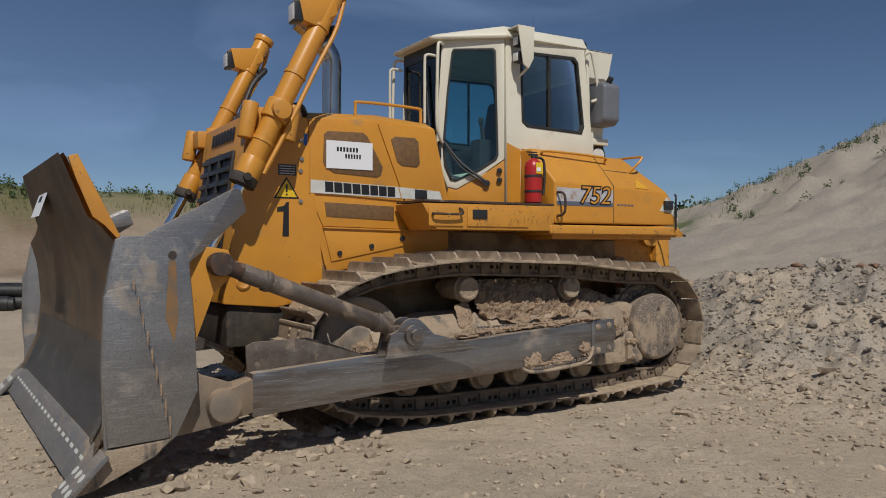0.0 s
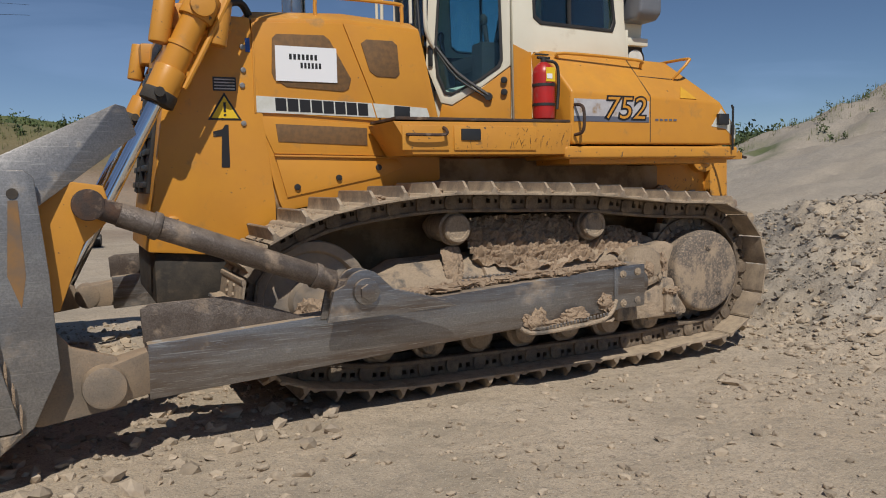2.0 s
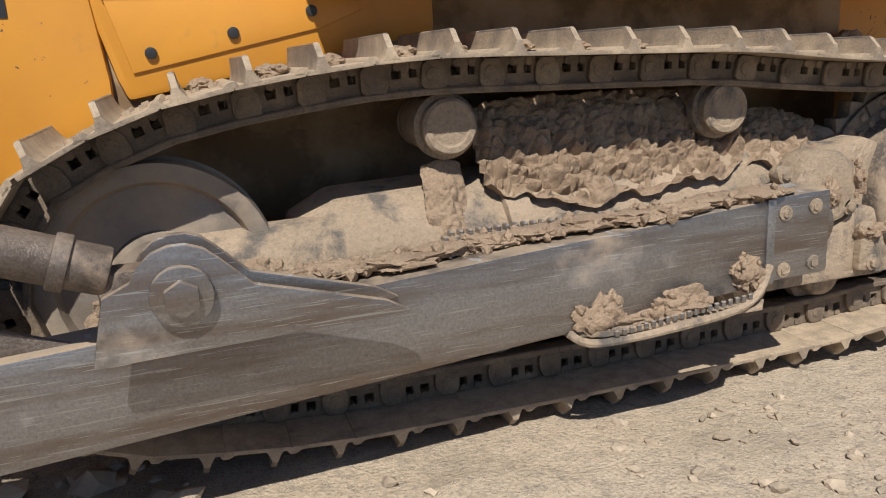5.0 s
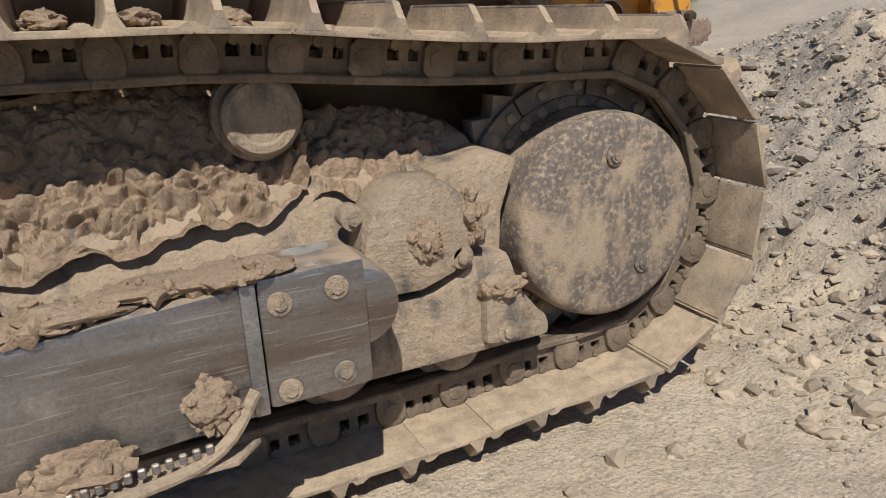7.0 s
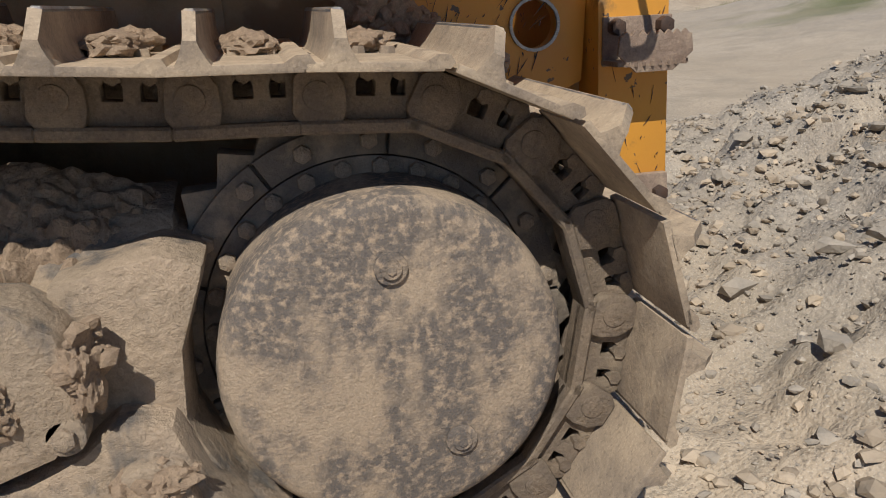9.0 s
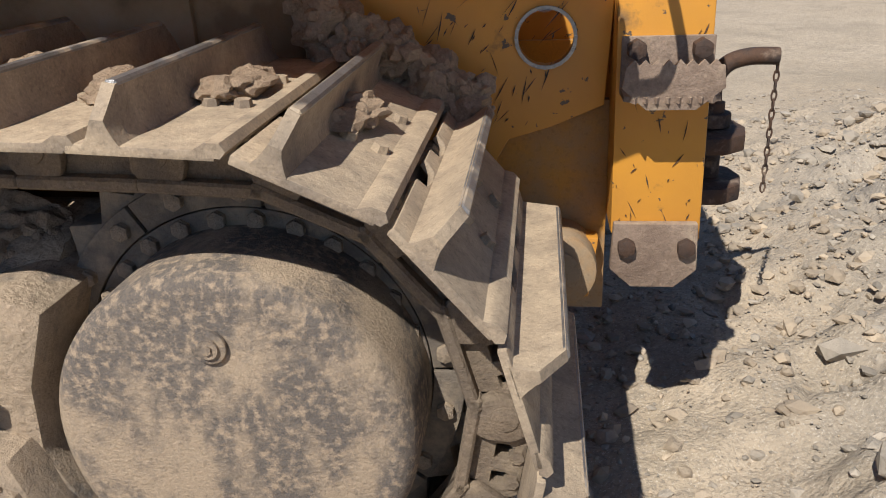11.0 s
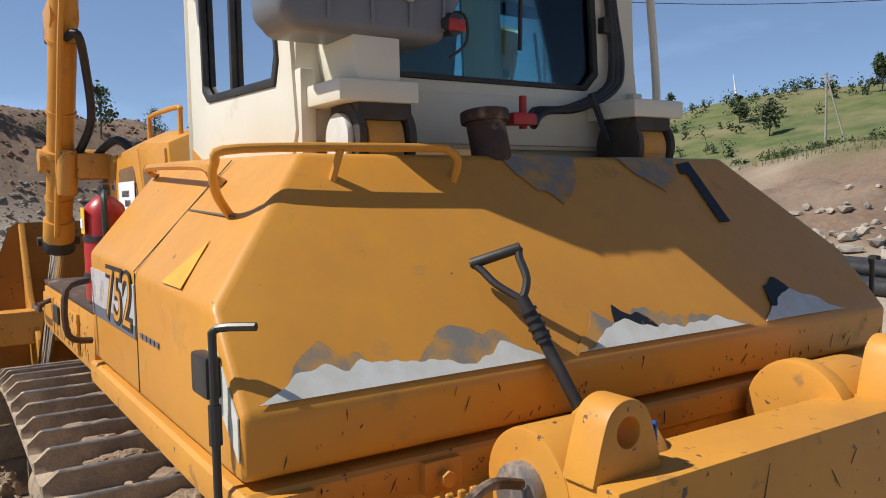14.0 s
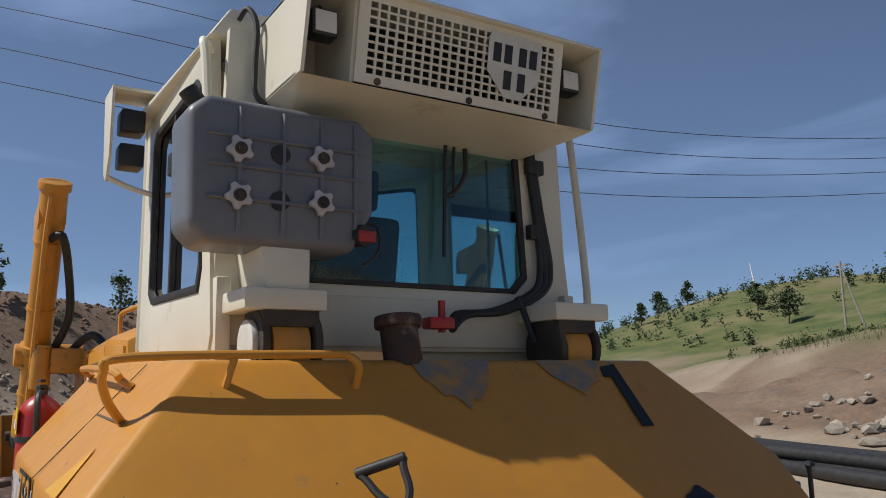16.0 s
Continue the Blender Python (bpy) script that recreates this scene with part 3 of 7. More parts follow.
scatter("crumbled_earth", "crumbled grey earth strewn behind the machine", "rubble", p, 0.003 + 0.036 * rs.rand(len(p)) ** 9, M_stone_tan, 29, 0.25)
p = pick(60, -0.6, 1.6, -2.9, -1.55, 18, lambda x, y: np.full(len(x), 1.0))
scatter("earth_slabs", "flat dry earth slabs lying beside the track", "clods", p, 0.015 + 0.05 * rs.rand(len(p)) ** 2, M_stone_tan, 19, 0.2)
p = pick(5200, -28.5, -22, -13, 16, 14, lambda x, y: np.full(len(x), 1.0))
scatter("bank_stones", "pale grey broken stones along the foot of the bank", "stones", p, 0.03 + 0.15 * rs.rand(len(p)) ** 5, M_stone_grey, 15)
p = pick(4500, -35, -24.5, -13, 15, 24, lambda x, y: np.full(len(x), 1.0))
scatter("bank_gravel", "brown gravel and clods covering the face of the bank", "gravel", p, 0.025 + 0.09 * rs.rand(len(p)) ** 5, M_stone_brown, 25)
p = pick(260, -17, -7, 19, 26, 16, lambda x, y: np.clip(bump2(x, y, -11, 22.5, 2.6, 1.4), 0, 1))
scatter("boulders", "grey boulders dumped beside the haul road", "boulders", p, 0.1 + 0.25 * rs.rand(len(p)) ** 3, M_stone_grey, 17)


def leaf_mat(name, a, b):
    m = mat(name, a, b, 3, 0.4, 0.6, rough=0.7)
    return m


M_leaf = leaf_mat("tree_leaves", (0.045, 0.075, 0.022), (0.085, 0.115, 0.035))
M_leaf_dark = leaf_mat("dark_leaves", (0.035, 0.06, 0.02), (0.06, 0.085, 0.033))
M_bark = mat("bark", (0.12, 0.09, 0.065), (0.07, 0.055, 0.04), 8, rough=0.9)
M_grass = leaf_mat("meadow_grass", (0.1, 0.125, 0.035), (0.17, 0.165, 0.07))


def leaf_cloud(centres, radii, per, size, seed):
    """Small leaf faces about clump centres, as one mesh."""
    rg = np.random.RandomState(seed)
    n = len(centres) * per
    c = np.repeat(np.array(centres), per, 0) + rg.randn(n, 3) * np.repeat(np.array(radii), per, 0) * 0.5
    a, b = rg.randn(n, 3), rg.randn(n, 3)
    a /= np.linalg.norm(a, axis=1, keepdims=True)
    b -= a * (a * b).sum(1, keepdims=True)
    b /= np.linalg.norm(b, axis=1, keepdims=True)
    s = size * (0.6 + 0.8 * rg.rand(n, 1))
    v = np.stack([c - a * s, c + b * s * 0.6, c + a * s, c - b * s * 0.6], 1)
    f = np.arange(n * 4).reshape(n, 4)
    return v.reshape(-1, 3), f


def tree(x, y, h, w, seed, dark=False):
    rg = random.Random(seed)
    e = thing("tree", "slender leafy tree standing on the bank top" if not dark else "dark green leafy tree on the grassy slope", "tree", "trees on the skyline", (x, y, height1(x, y) - 0.1))
    bm = B()
    tube(bm, [(0, 0, 0), (0.03 * h, 0, 0.35 * h), (-0.02 * h, 0.02 * h, 0.9 * h)], 0.018 * h, 6, 3)
    clumps, radii = [], []
    for i in range(16):
        a, u = rg.random() * 6.28, 0.28 + 0.72 * rg.random()
        rr = w * math.sin(math.pi * min(1, 0.15 + u * 0.83)) * (0.3 + 0.7 * rg.random())
        q = (rr * math.cos(a), rr * math.sin(a), u * h)
        tube(bm, [(0, 0, u * h * 0.7), (q[0] * 0.6, q[1] * 0.6, u * h * 0.88), q], 0.006 * h, 5, 2)
        clumps.append(q)
        k = w * (0.25 + 0.3 * rg.random())
        radii.append((k, k, k * 0.9))
    part("trunk", bm, M_bark, e)
    v, f = leaf_cloud(clumps, radii, 60 if dark else 26, 0.045 * h if dark else 0.035 * h, seed)
    me = bpy.data.meshes.new("crown")
    me.from_pydata(v.tolist(), [], f.tolist())
    me.materials.append(M_leaf_dark if dark else M_leaf)
    new("crown", me).parent = e
    return e


rt = random.Random(4)
for i, (x, y, h, w) in enumerate([(-31, 4.2, 2.2, 0.6), (-31, 6.2, 1.2, 0.5), (-33, 8.6, 1.6, 0.5), (-33, 9.6, 1.3, 0.5), (-31, -0.2, 2.3, 0.45), (-34, 10.7, 2.3, 1.2),
                                  (-34, 12.6, 1.6, 0.5), (-30, 2.2, 0.9, 0.5)]):
    tree(x, y, h, w, 30 + i)
for i in range(12):
    x = -140 + 85 * rt.random()
    y = 92 + 50 * rt.random()
    tree(x, y, 2.5 + 3 * rt.random(), 0.9 + 1.0 * rt.random(), 60 + i, True)


def woods(name, label, x0, x1, y0, y1, n, hgt, seed, material):
    rg = np.random.RandomState(seed)
    x, y = x0 + (x1 - x0) * rg.rand(n), y0 + (y1 - y0) * rg.rand(n)
    z = height(x, y)
    hh = hgt * (0.5 + 0.7 * rg.rand(n))
    c = np.stack([x, y, z + hh * 0.45], -1)
    v, f = leaf_cloud(c, np.stack([hh * 0.38, hh * 0.38, hh * 0.55], -1), 34, hgt * 0.11, seed)
    me = bpy.data.meshes.new(name)
    me.from_pydata(v.tolist(), [], f.tolist())
    me.materials.append(material)
    return tagged(new(name, me), label, "woods", kind="stuff")


woods("woods", "dark green bushes covering the distant slope", -140, -62, 85, 130, 220, 2.0, 21, M_leaf_dark)
woods("far_woods", "dark forest edge far behind the sand hill", 40, 230, 95, 150, 900, 5.5, 22, M_leaf_dark)
woods("bank_bushes", "low green bushes along the top of the bank", -45, 45, 57, 72, 420, 1.0, 23, M_leaf)
woods("hill_weeds", "green weeds at the foot of the sand hill", 24, 46, 14, 34, 170, 0.45, 24, M_leaf)


def reed_patch(name, label, n, x0, x1, y0, y1, hgt, seed):
    rg = np.random.RandomState(seed)
    x, y = x0 + (x1 - x0) * rg.rand(n), y0 + (y1 - y0) * rg.rand(n)
    keep = fbm(x * 0.3, y * 0.3, 4, seed) > -0.05
    x, y = x[keep], y[keep]
    n = len(x)
    z, h, a = height(x, y), hgt * (0.4 + 0.8 * rg.rand(n)), rg.rand(n) * 6.28
    dx, dy, lean = np.cos(a), np.sin(a), hgt * 0.5 * (rg.rand(n) - 0.5)
    w = hgt * 0.06
    v = np.stack([np.stack([x - dx * w, y - dy * w, z - 0.02], -1), np.stack([x + dx * w, y + dy * w, z - 0.02], -1), np.stack([x + dy * lean, y - dx * lean, z + h], -1)], 1)
    me = bpy.data.meshes.new(name)
    me.from_pydata(v.reshape(-1, 3).tolist(), [], np.arange(n * 3).reshape(n, 3).tolist())
    me.materials.append(M_grass)
    return tagged(new(name, me), label, "grass", kind="stuff")


reed_patch("grass", "tall pale green grass at the foot of the hill", 9000, 24, 50, 16, 40, 0.3, 81)
reed_patch("bank_grass", "rough grass along the top of the far bank", 9000, -40, 45, 55, 66, 0.5, 82)


# pipes lying behind the machine
def pipe_thing(p, q, r, seed):
    e = thing("pipe", "black plastic drainage pipe lying on the sand", "pipe", "stacked black pipes", p)
    d = Vector(q) - Vector(p)
    bm = B()
    rg = random.Random(seed)
    pts = [d * u + Vector((0.12 * rg.uniform(-1, 1), 0.12 * rg.uniform(-1, 1), 0)) for u in (0, 0.25, 0.5, 0.75, 1)]
    tube(bm, pts, r, 14, 4)
    part("wall", bm, M_black, e)
    bm = B()
    cyl(bm, pts[0] + d.normalized() * 0.1, pts[0] + d.normalized() * 0.32, r * 1.16, seg=16, bev=0.01)
    part("collar", bm, M_black, e)
    return e


for i in range(9):
    row, k = (0, i) if i < 5 else (1, i - 5)
    r = 0.16
    z0 = r + 0.28 * row
    pipe_thing((-5.0 + 0.5 * (i % 3), 14.2 + 0.36 * k + 0.18 * row, height1(-7, 15) + z0), (-14.5 - 0.4 * (i % 2), 17.0 + 0.36 * k + 0.18 * row, height1(-12, 17) + z0), r, i)

# power line, poles and turbine
M_pole = mat("weathered_pole", (0.33, 0.3, 0.27), (0.25, 0.23, 0.2), 6, rough=0.9)
M_turbine = mat("white_turbine", (0.75, 0.76, 0.78), rough=0.5)


def utility_pole(x, y, h, brace):
    e = thing("utility_pole", "grey wooden utility pole with a slanting brace on the green slope" if brace else "thin grey utility pole on the slope", "pole", "utility poles", (x, y, height1(x, y) - 0.2))
    bm = B()
    cyl(bm, (0, 0, 0), (0, 0, h), 0.14, 0.1, 10)
    part("pole", bm, M_pole, e)
    bm = B()
    box(bm, (-0.7, -0.05, h - 0.5), (0.7, 0.05, h - 0.36), 0.01)
    part("crossarm", bm, M_pole, e)
    if brace:
        bm = B()
        cyl(bm, (2.1, 0.4, 0), (0.1, 0, h * 0.92), 0.11, 0.09, 10)
        part("brace", bm, M_pole, e)
    return e


for x, y, h, br in ((-46, 78, 8, True), (-36, 82, 7.5, True), (-40, 92, 11, False)):
    utility_pole(x, y, h, br)


def wind_turbine(x, y, h):
    e = thing("wind_turbine", "small white three-bladed wind turbine on the horizon", "wind turbine", at=(x, y, height1(x, y)))
    bm = B()
    cyl(bm, (0, 0, 0), (0, 0, h), 1.5, 0.9, 12)
    part("tower", bm, M_turbine, e)
    bm = B()
    box(bm, (-1.5, -3.5, h - 1), (1.5, 1.5, h + 1.4), 0.4)
    part("nacelle", bm, M_turbine, e)
    for a in (100, 220, 340):
        bm = B()
        d = Vector((math.cos(radians(a)), 0, math.sin(radians(a))))
        cyl(bm, Vector((0, -4, h)), Vector((0, -4, h)) + d * 16, 0.8, 0.2, 8)
        part("blade", bm, M_turbine, e)
    return e


wind_turbine(-330, 452, 62)
M_wire = mat("dark_wire", (0.05, 0.05, 0.055), rough=0.6)
for i, (za, zb, ya) in enumerate(((16.4, 15.0, 0), (14.6, 13.6, 0), (18.6, 16.6, 4), (20.6, 18.0, 4))):
    bm = B()
    tube(bm, [(-75, -45 + ya, za + 17), (-42, 0 + ya, za + 3.0), (-30, 30 + ya, zb - 1.0), (-18, 75 + ya, zb + 3.5), (-8, 120 + ya, zb + 12)], 0.022, 5, 14)
    tagged(part("overhead_wire", bm, M_wire), "thin dark overhead power cable hanging across the sky", "cable", "overhead cables")


# ---- the bulldozer ----
dozer = thing("bulldozer", "yellow crawler bulldozer with white cab and mud-caked tracks", "bulldozer")
SX, SZ = -0.06, 0.665          # sprocket centre
IX, IZ = -3.2, 0.64            # front idler centre
TY = 1.06                      # track centre line
WRAP = 0.482                   # pin circle on the sprocket


def chain_line():
    pts = []
    for a in range(92, -111, -6):      # round the sprocket, from the top over the rear
        pts.append((SX + WRAP * math.cos(radians(a)), SZ - 0.015 + WRAP * math.sin(radians(a))))
    pts += [(-0.55, 0.15), (-1.0, 0.137), (-1.6, 0.128), (-2.2, 0.126), (-2.8, 0.135)]
    for a in range(252, 100, -6):
        pts.append((IX + 0.455 * math.cos(radians(a)), IZ + 0.455 * math.sin(radians(a))))
    pts += [(-3.06, 1.162), (-2.62, 1.226), (-2.26, 1.248), (-1.9, 1.238), (-1.43, 1.224), (-1.1, 1.212), (-0.8, 1.178), (-0.42, 1.142)]
    pts = [Vector((x, 0, z)) for x, z in pts]
    line = smooth_line(pts + [pts[0]], 5)
    cum = [0]
    for a, b in zip(line, line[1:]):
        cum.append(cum[-1] + (b - a).length)
    n = round(cum[-1] / 0.2105)

    def at(s):
        s %= cum[-1]
        i = next(k for k in range(len(cum) - 1) if cum[k + 1] >= s)
        u = (s - cum[i]) / max(1e-9, cum[i + 1] - cum[i])
        return line[i].lerp(line[i + 1], u)
    return [at((k + 0.56) * cum[-1] / n) for k in range(n)]


PINS = chain_line()


def shoe_mesh():
    """Track plate with one grouser and two mud windows; x along the chain, z outwards."""
    bm = B()
    w = 0.355
    t = B()
    edge = [(-0.108, -w), (0.104, -w), (0.104, w), (-0.108, w)]
    for y in (0.085, -0.085):
        edge += [(-0.108, y + 0.05), (-0.086, y + 0.042), (-0.08, y), (-0.086, y - 0.042), (-0.108, y - 0.05)]
    plate(t, edge, [], 0.015, XY(0.052), 0.003)
    # raised rear lip and the grouser on its flared foot
    for prof in ([(0.07, 0.06), (0.112, 0.056), (0.12, 0.066), (0.112, 0.078), (0.092, 0.078), (0.074, 0.067)],
                 [(-0.082, 0.062), (-0.024, 0.062), (-0.034, 0.076), (-0.042, 0.1), (-0.045, 0.141), (-0.064, 0.143), (-0.068, 0.1), (-0.074, 0.076)]):
        rows = []
        for y in (-w, -w + 0.01, -w + 0.045, w - 0.045, w - 0.01, w):
            k = 0.0 if abs(y) == w else 0.2 if abs(y) > w - 0.02 else 1.0
            rows.append([t.verts.new((a, y, b if b < 0.09 else 0.088 + (b - 0.088) * (0.25 + 0.75 * k))) for a, b in prof])
        for a, b in zip(rows, rows[1:]):
            for i in range(len(prof)):
                t.faces.new((a[i - 1], a[i], b[i], b[i - 1]))
        t.faces.new(rows[0][::-1])
        t.faces.new(rows[-1])
    bmesh.ops.recalc_face_normals(t, faces=list(t.faces))
    for y in (-0.1, 0.1):
        for x in (0.0, 0.055):
            cyl(t, (x, y, 0.06), (x, y, 0.08), 0.017, 0.014, seg=6)
    return add(bm, t)


def grouser_mesh():
    """Worn bright crest of a grouser."""
    bm = B()
    box(bm, (-0.0645, -0.308, 0.134), (-0.0445, 0.308, 0.1455), 0.004, seg=1)
    return bm


def link_mesh(side):
    """One chain link: raised boss at one end, two bolt windows, a flat rail below."""
    bm = B()
    out = [(-0.122, -0.02), (-0.116, -0.052), (-0.09, -0.068), (0.095, -0.068), (0.115, -0.05), (0.122, -0.015), (0.118, 0.02), (0.1, 0.052), (-0.1, 0.052), (-0.118, 0.025)]
    win = [(-0.02, -0.012), (-0.021, 0.012), (-0.012, 0.024), (0.006, 0.024), (0.014, 0.012), (0.013, -0.012)]
    holes = [[(0.012 + x, 0.008 + z) for x, z in win], [(0.07 + x * 0.8, 0.008 + z) for x, z in win]]
    plate(bm, out, holes, 0.045, XZ(-0.145 if side < 0 else 0.1), 0.004)
    y0, y1 = (-0.168, -0.145) if side < 0 else (0.145, 0.168)
    boss = [(-0.122, -0.03), (-0.118, 0.03), (-0.1, 0.05), (-0.05, 0.05), (-0.03, 0.02), (-0.026, -0.02), (-0.034, -0.05), (-0.108, -0.05)]
    plate(bm, boss, [], 0.021, XZ(y0 + 0.002 if side < 0 else y0), 0.007)
    cyl(bm, (-0.078, y0 - 0.002, 0.0), (-0.078, y1 + 0.002, 0.0), 0.026, seg=14, bev=0.004)
    for x in (0.012, 0.07):
        cyl(bm, (x, y0 + 0.016 if side < 0 else y0 - 0.02, 0.036), (x, y1 + 0.02 if side < 0 else y1 - 0.016, 0.036), 0.015, seg=6)
    box(bm, (-0.112, y0 - 0.004 if side < 0 else y0 - 0.02, -0.068), (0.104, y1 + 0.02 if side < 0 else y1 + 0.004, -0.044), 0.005, seg=1)
    return bm


def bushing_mesh():
    bm = B()
    cyl(bm, (0.105, -0.11, 0), (0.105, 0.11, 0), 0.036, seg=12)
    return bm


def crawler(sgn):
    yc = sgn * TY
    base = B()
    tube(base, [(p.x, yc, p.z) for p in PINS + PINS[:1]], 0.03, 8, 1, False)
    track = part("crawler_track", base, M_link, dozer, "dry mud-coated steel crawler track with single grousers")
    for k, p in enumerate(PINS):
        q = PINS[(k + 1) % len(PINS)]
        d = (q - p).normalized()
        nrm = Vector((d.z, 0, -d.x))
        mid = (p + q) / 2
        if nrm.dot(mid - Vector((-1.7, 0, 0.65))) < 0:
            nrm = -nrm
        m = Matrix((d, nrm.cross(d), nrm)).transposed().to_4x4()
        m.translation = (mid.x, yc, mid.z)
        for key, name, make, mt in (("a", "shoe", shoe_mesh, M_dustmetal), ("b", "grouser_edge", grouser_mesh, M_edge),
                                    ("c", "link", lambda: link_mesh(-1), M_link), ("d", "link", lambda: link_mesh(1), M_link), ("e", "bushing", bushing_mesh, M_link)):
            if key in SHARED:
                twin(name, SHARED[key], track, m)
            else:
                SHARED[key] = part(name, make(), mt, track)
                SHARED[key].matrix_basis = m
    return track


SHARED = {}
for sgn in (-1, 1):
    crawler(sgn)


def undercarriage(sgn):
    def Y(a, b):
        return (sgn * a, sgn * b) if sgn > 0 else (-a, -b)
    # sprocket: toothed ring in segments, carrier plate and two rows of bolts
    bm = B()
    teeth = []
    for i in range(108):
        a = radians(360 / 108 * i)
        r = (0.405, 0.425, 0.45, 0.425)[i % 4]
        teeth.append((SX + r * math.cos(a), SZ + r * math.sin(a)))
    plate(bm, teeth, [], 0.07, XZ(sgn * TY - 0.035), 0.004)
    spr = part("sprocket", bm, M_sprocket, dozer, "dusty toothed drive sprocket with bolted segments")
    for i in range(9):
        bm = B()
        a0, a1 = 40 * i + 2.6, 40 * i + 41.4
        arc = [(SX + 0.398 * math.cos(radians(a0 + (a1 - a0) * k / 8)), SZ + 0.398 * math.sin(radians(a0 + (a1 - a0) * k / 8))) for k in range(9)]
        arc += [(SX + 0.338 * math.cos(radians(a1 - (a1 - a0) * k / 8)), SZ + 0.338 * math.sin(radians(a1 - (a1 - a0) * k / 8))) for k in range(9)]
        plate(bm, arc, [], 0.022, XZ(sgn * (TY + 0.046) - 0.011), 0.003)
        part("segment", bm, M_sprocket, spr)
    bm = B()
    plate(bm, ring(SX, SZ, 0.335, 64), [], 0.02, XZ(sgn * (TY + 0.044) - 0.01), 0.003)
    part("carrier", bm, M_sprocket, spr)
    bolt = None
    for i in range(45):
        inner = i >= 18
        a = radians(20 * i + 8) if not inner else radians(360 / 27 * (i - 18) + 4)
        r, out = (0.315, 0.056) if inner else (0.367, 0.06)
        at = (SX + r * math.cos(a), sgn * (TY + out), SZ + r * math.sin(a))
        if bolt is None:
            b2 = B()
            cyl(b2, (0, -0.012, 0), (0, 0.012, 0), 0.0185, seg=6, bev=0.003)
            bolt = part("bolt", b2, M_frame, spr)
            bolt.location = at
        else:
            twin("bolt", bolt, spr, Matrix.Translation(at))
    # final drive hub
    bm = B()
    m = Matrix.Translation((SX + 0.012, sgn * 1.325, SZ - 0.02)) @ Matrix.Rotation(radians(90 * -sgn), 4, "X")
    lathe(bm, [(0.29, -0.36), (0.322, -0.36), (0.322, -0.05), (0.316, -0.02), (0.302, -0.005), (0.285, 0), (0.01, 0.004)], m, 64)
    hub = part("final_drive_hub", bm, M_hub, dozer, "round hub cover caked with dry tan mud")
    for x, z in ((-0.052, 0.84), (0.06, 0.485)):
        b2 = B()
        cyl(b2, (x, sgn * 1.328, z), (x, sgn * 1.336, z), 0.03, seg=20, bev=0.002)
        cyl(b2, (x, sgn * 1.334, z), (x, sgn * 1.342, z), 0.018, seg=20)
        cyl(b2, (x, sgn * 1.34, z), (x, sgn * 1.346, z), 0.009, seg=6)
        part("plug", b2, M_hub, hub)
    # idler
    bm = B()
    m = Matrix.Translation((IX, sgn * TY, IZ)) @ Matrix.Rotation(radians(90), 4, "X")
    lathe(bm, [(0.12, -0.13), (0.14, -0.13), (0.16, -0.07), (0.31, -0.06), (0.325, -0.1), (0.34, -0.105), (0.385, -0.105), (0.392, -0.06), (0.36, -0.05), (0.36, 0.05), (0.392, 0.06), (0.385, 0.105), (0.34, 0.105), (0.325, 0.1), (0.31, 0.06), (0.16, 0.07), (0.14, 0.13), (0.12, 0.13)], m, 48)
    part("front_idler", bm, M_idler, dozer, "worn round steel front idler wheel")
    # rollers
    for x, z in ((-2.19, 1.065), (-1.055, 1.05)):
        bm = B()
        m = Matrix.Translation((x, sgn * 1.22, z)) @ Matrix.Rotation(radians(90 * -sgn), 4, "X")
        lathe(bm, [(0.05, -0.5), (0.06, -0.36), (0.1, -0.36), (0.1, -0.1), (0.118, -0.095), (0.118, -0.06), (0.1, -0.055), (0.1, -0.012), (0.09, 0), (0.07, 0), (0.064, -0.006), (0.02, -0.006)], m, 32)
        part("carrier_roller", bm, M_frame, dozer, "mud-filled carrier roller")
    for i in range(7):
        x = -2.78 + 0.37 * i
        bm = B()
        m = Matrix.Translation((x, sgn * 1.25, 0.315)) @ Matrix.Rotation(radians(90 * -sgn), 4, "X")
        lathe(bm, [(0.06, -0.4), (0.1, -0.4), (0.1, -0.12), (0.128, -0.115), (0.128, -0.07), (0.1, -0.06), (0.085, -0.01), (0.06, 0), (0.01, 0)], m, 28)
        part("track_roller", bm, M_frame, dozer)
    # side frame with the recoil housing
    bm = B()
    sec = [(1.27, 0.4), (1.28, 0.54), (1.255, 0.66), (1.2, 0.77), (1.09, 0.85), (0.92, 0.88), (0.86, 0.86), (0.86, 0.4)]
    xs = [-2.75, -2.6, -2.0, -1.4, -0.95, -0.6, -0.42]
    lift = [-0.1, -0.02, 0.0, 0.03, 0.05, 0.07, 0.07]
    grid = []
    for x, h in zip(xs, lift):
        grid.append([(x, sgn * a, b + (h if b > 0.6 else 0)) for a, b in sec + sec[:1]])
    grid_surface(bm, grid)
    bm.faces.new([v for v in bm.verts if abs(v.co.x + 2.75) < 1e-4][:8])
    bmesh.ops.remove_doubles(bm, verts=list(bm.verts), dist=1e-4)
    bmesh.ops.holes_fill(bm, edges=list(bm.edges))
    bmesh.ops.recalc_face_normals(bm, faces=list(bm.faces))
    bevelled(bm, 0.02, 2)
    cyl(bm, (-3.12, sgn * 1.1, 0.6), (-1.9, sgn * 1.1, 0.62), 0.175, seg=32, bev=0.02)
    cyl(bm, (-2.0, sgn * 1.1, 0.62), (-1.9, sgn * 1.1, 0.62), 0.21, seg=32, bev=0.015)
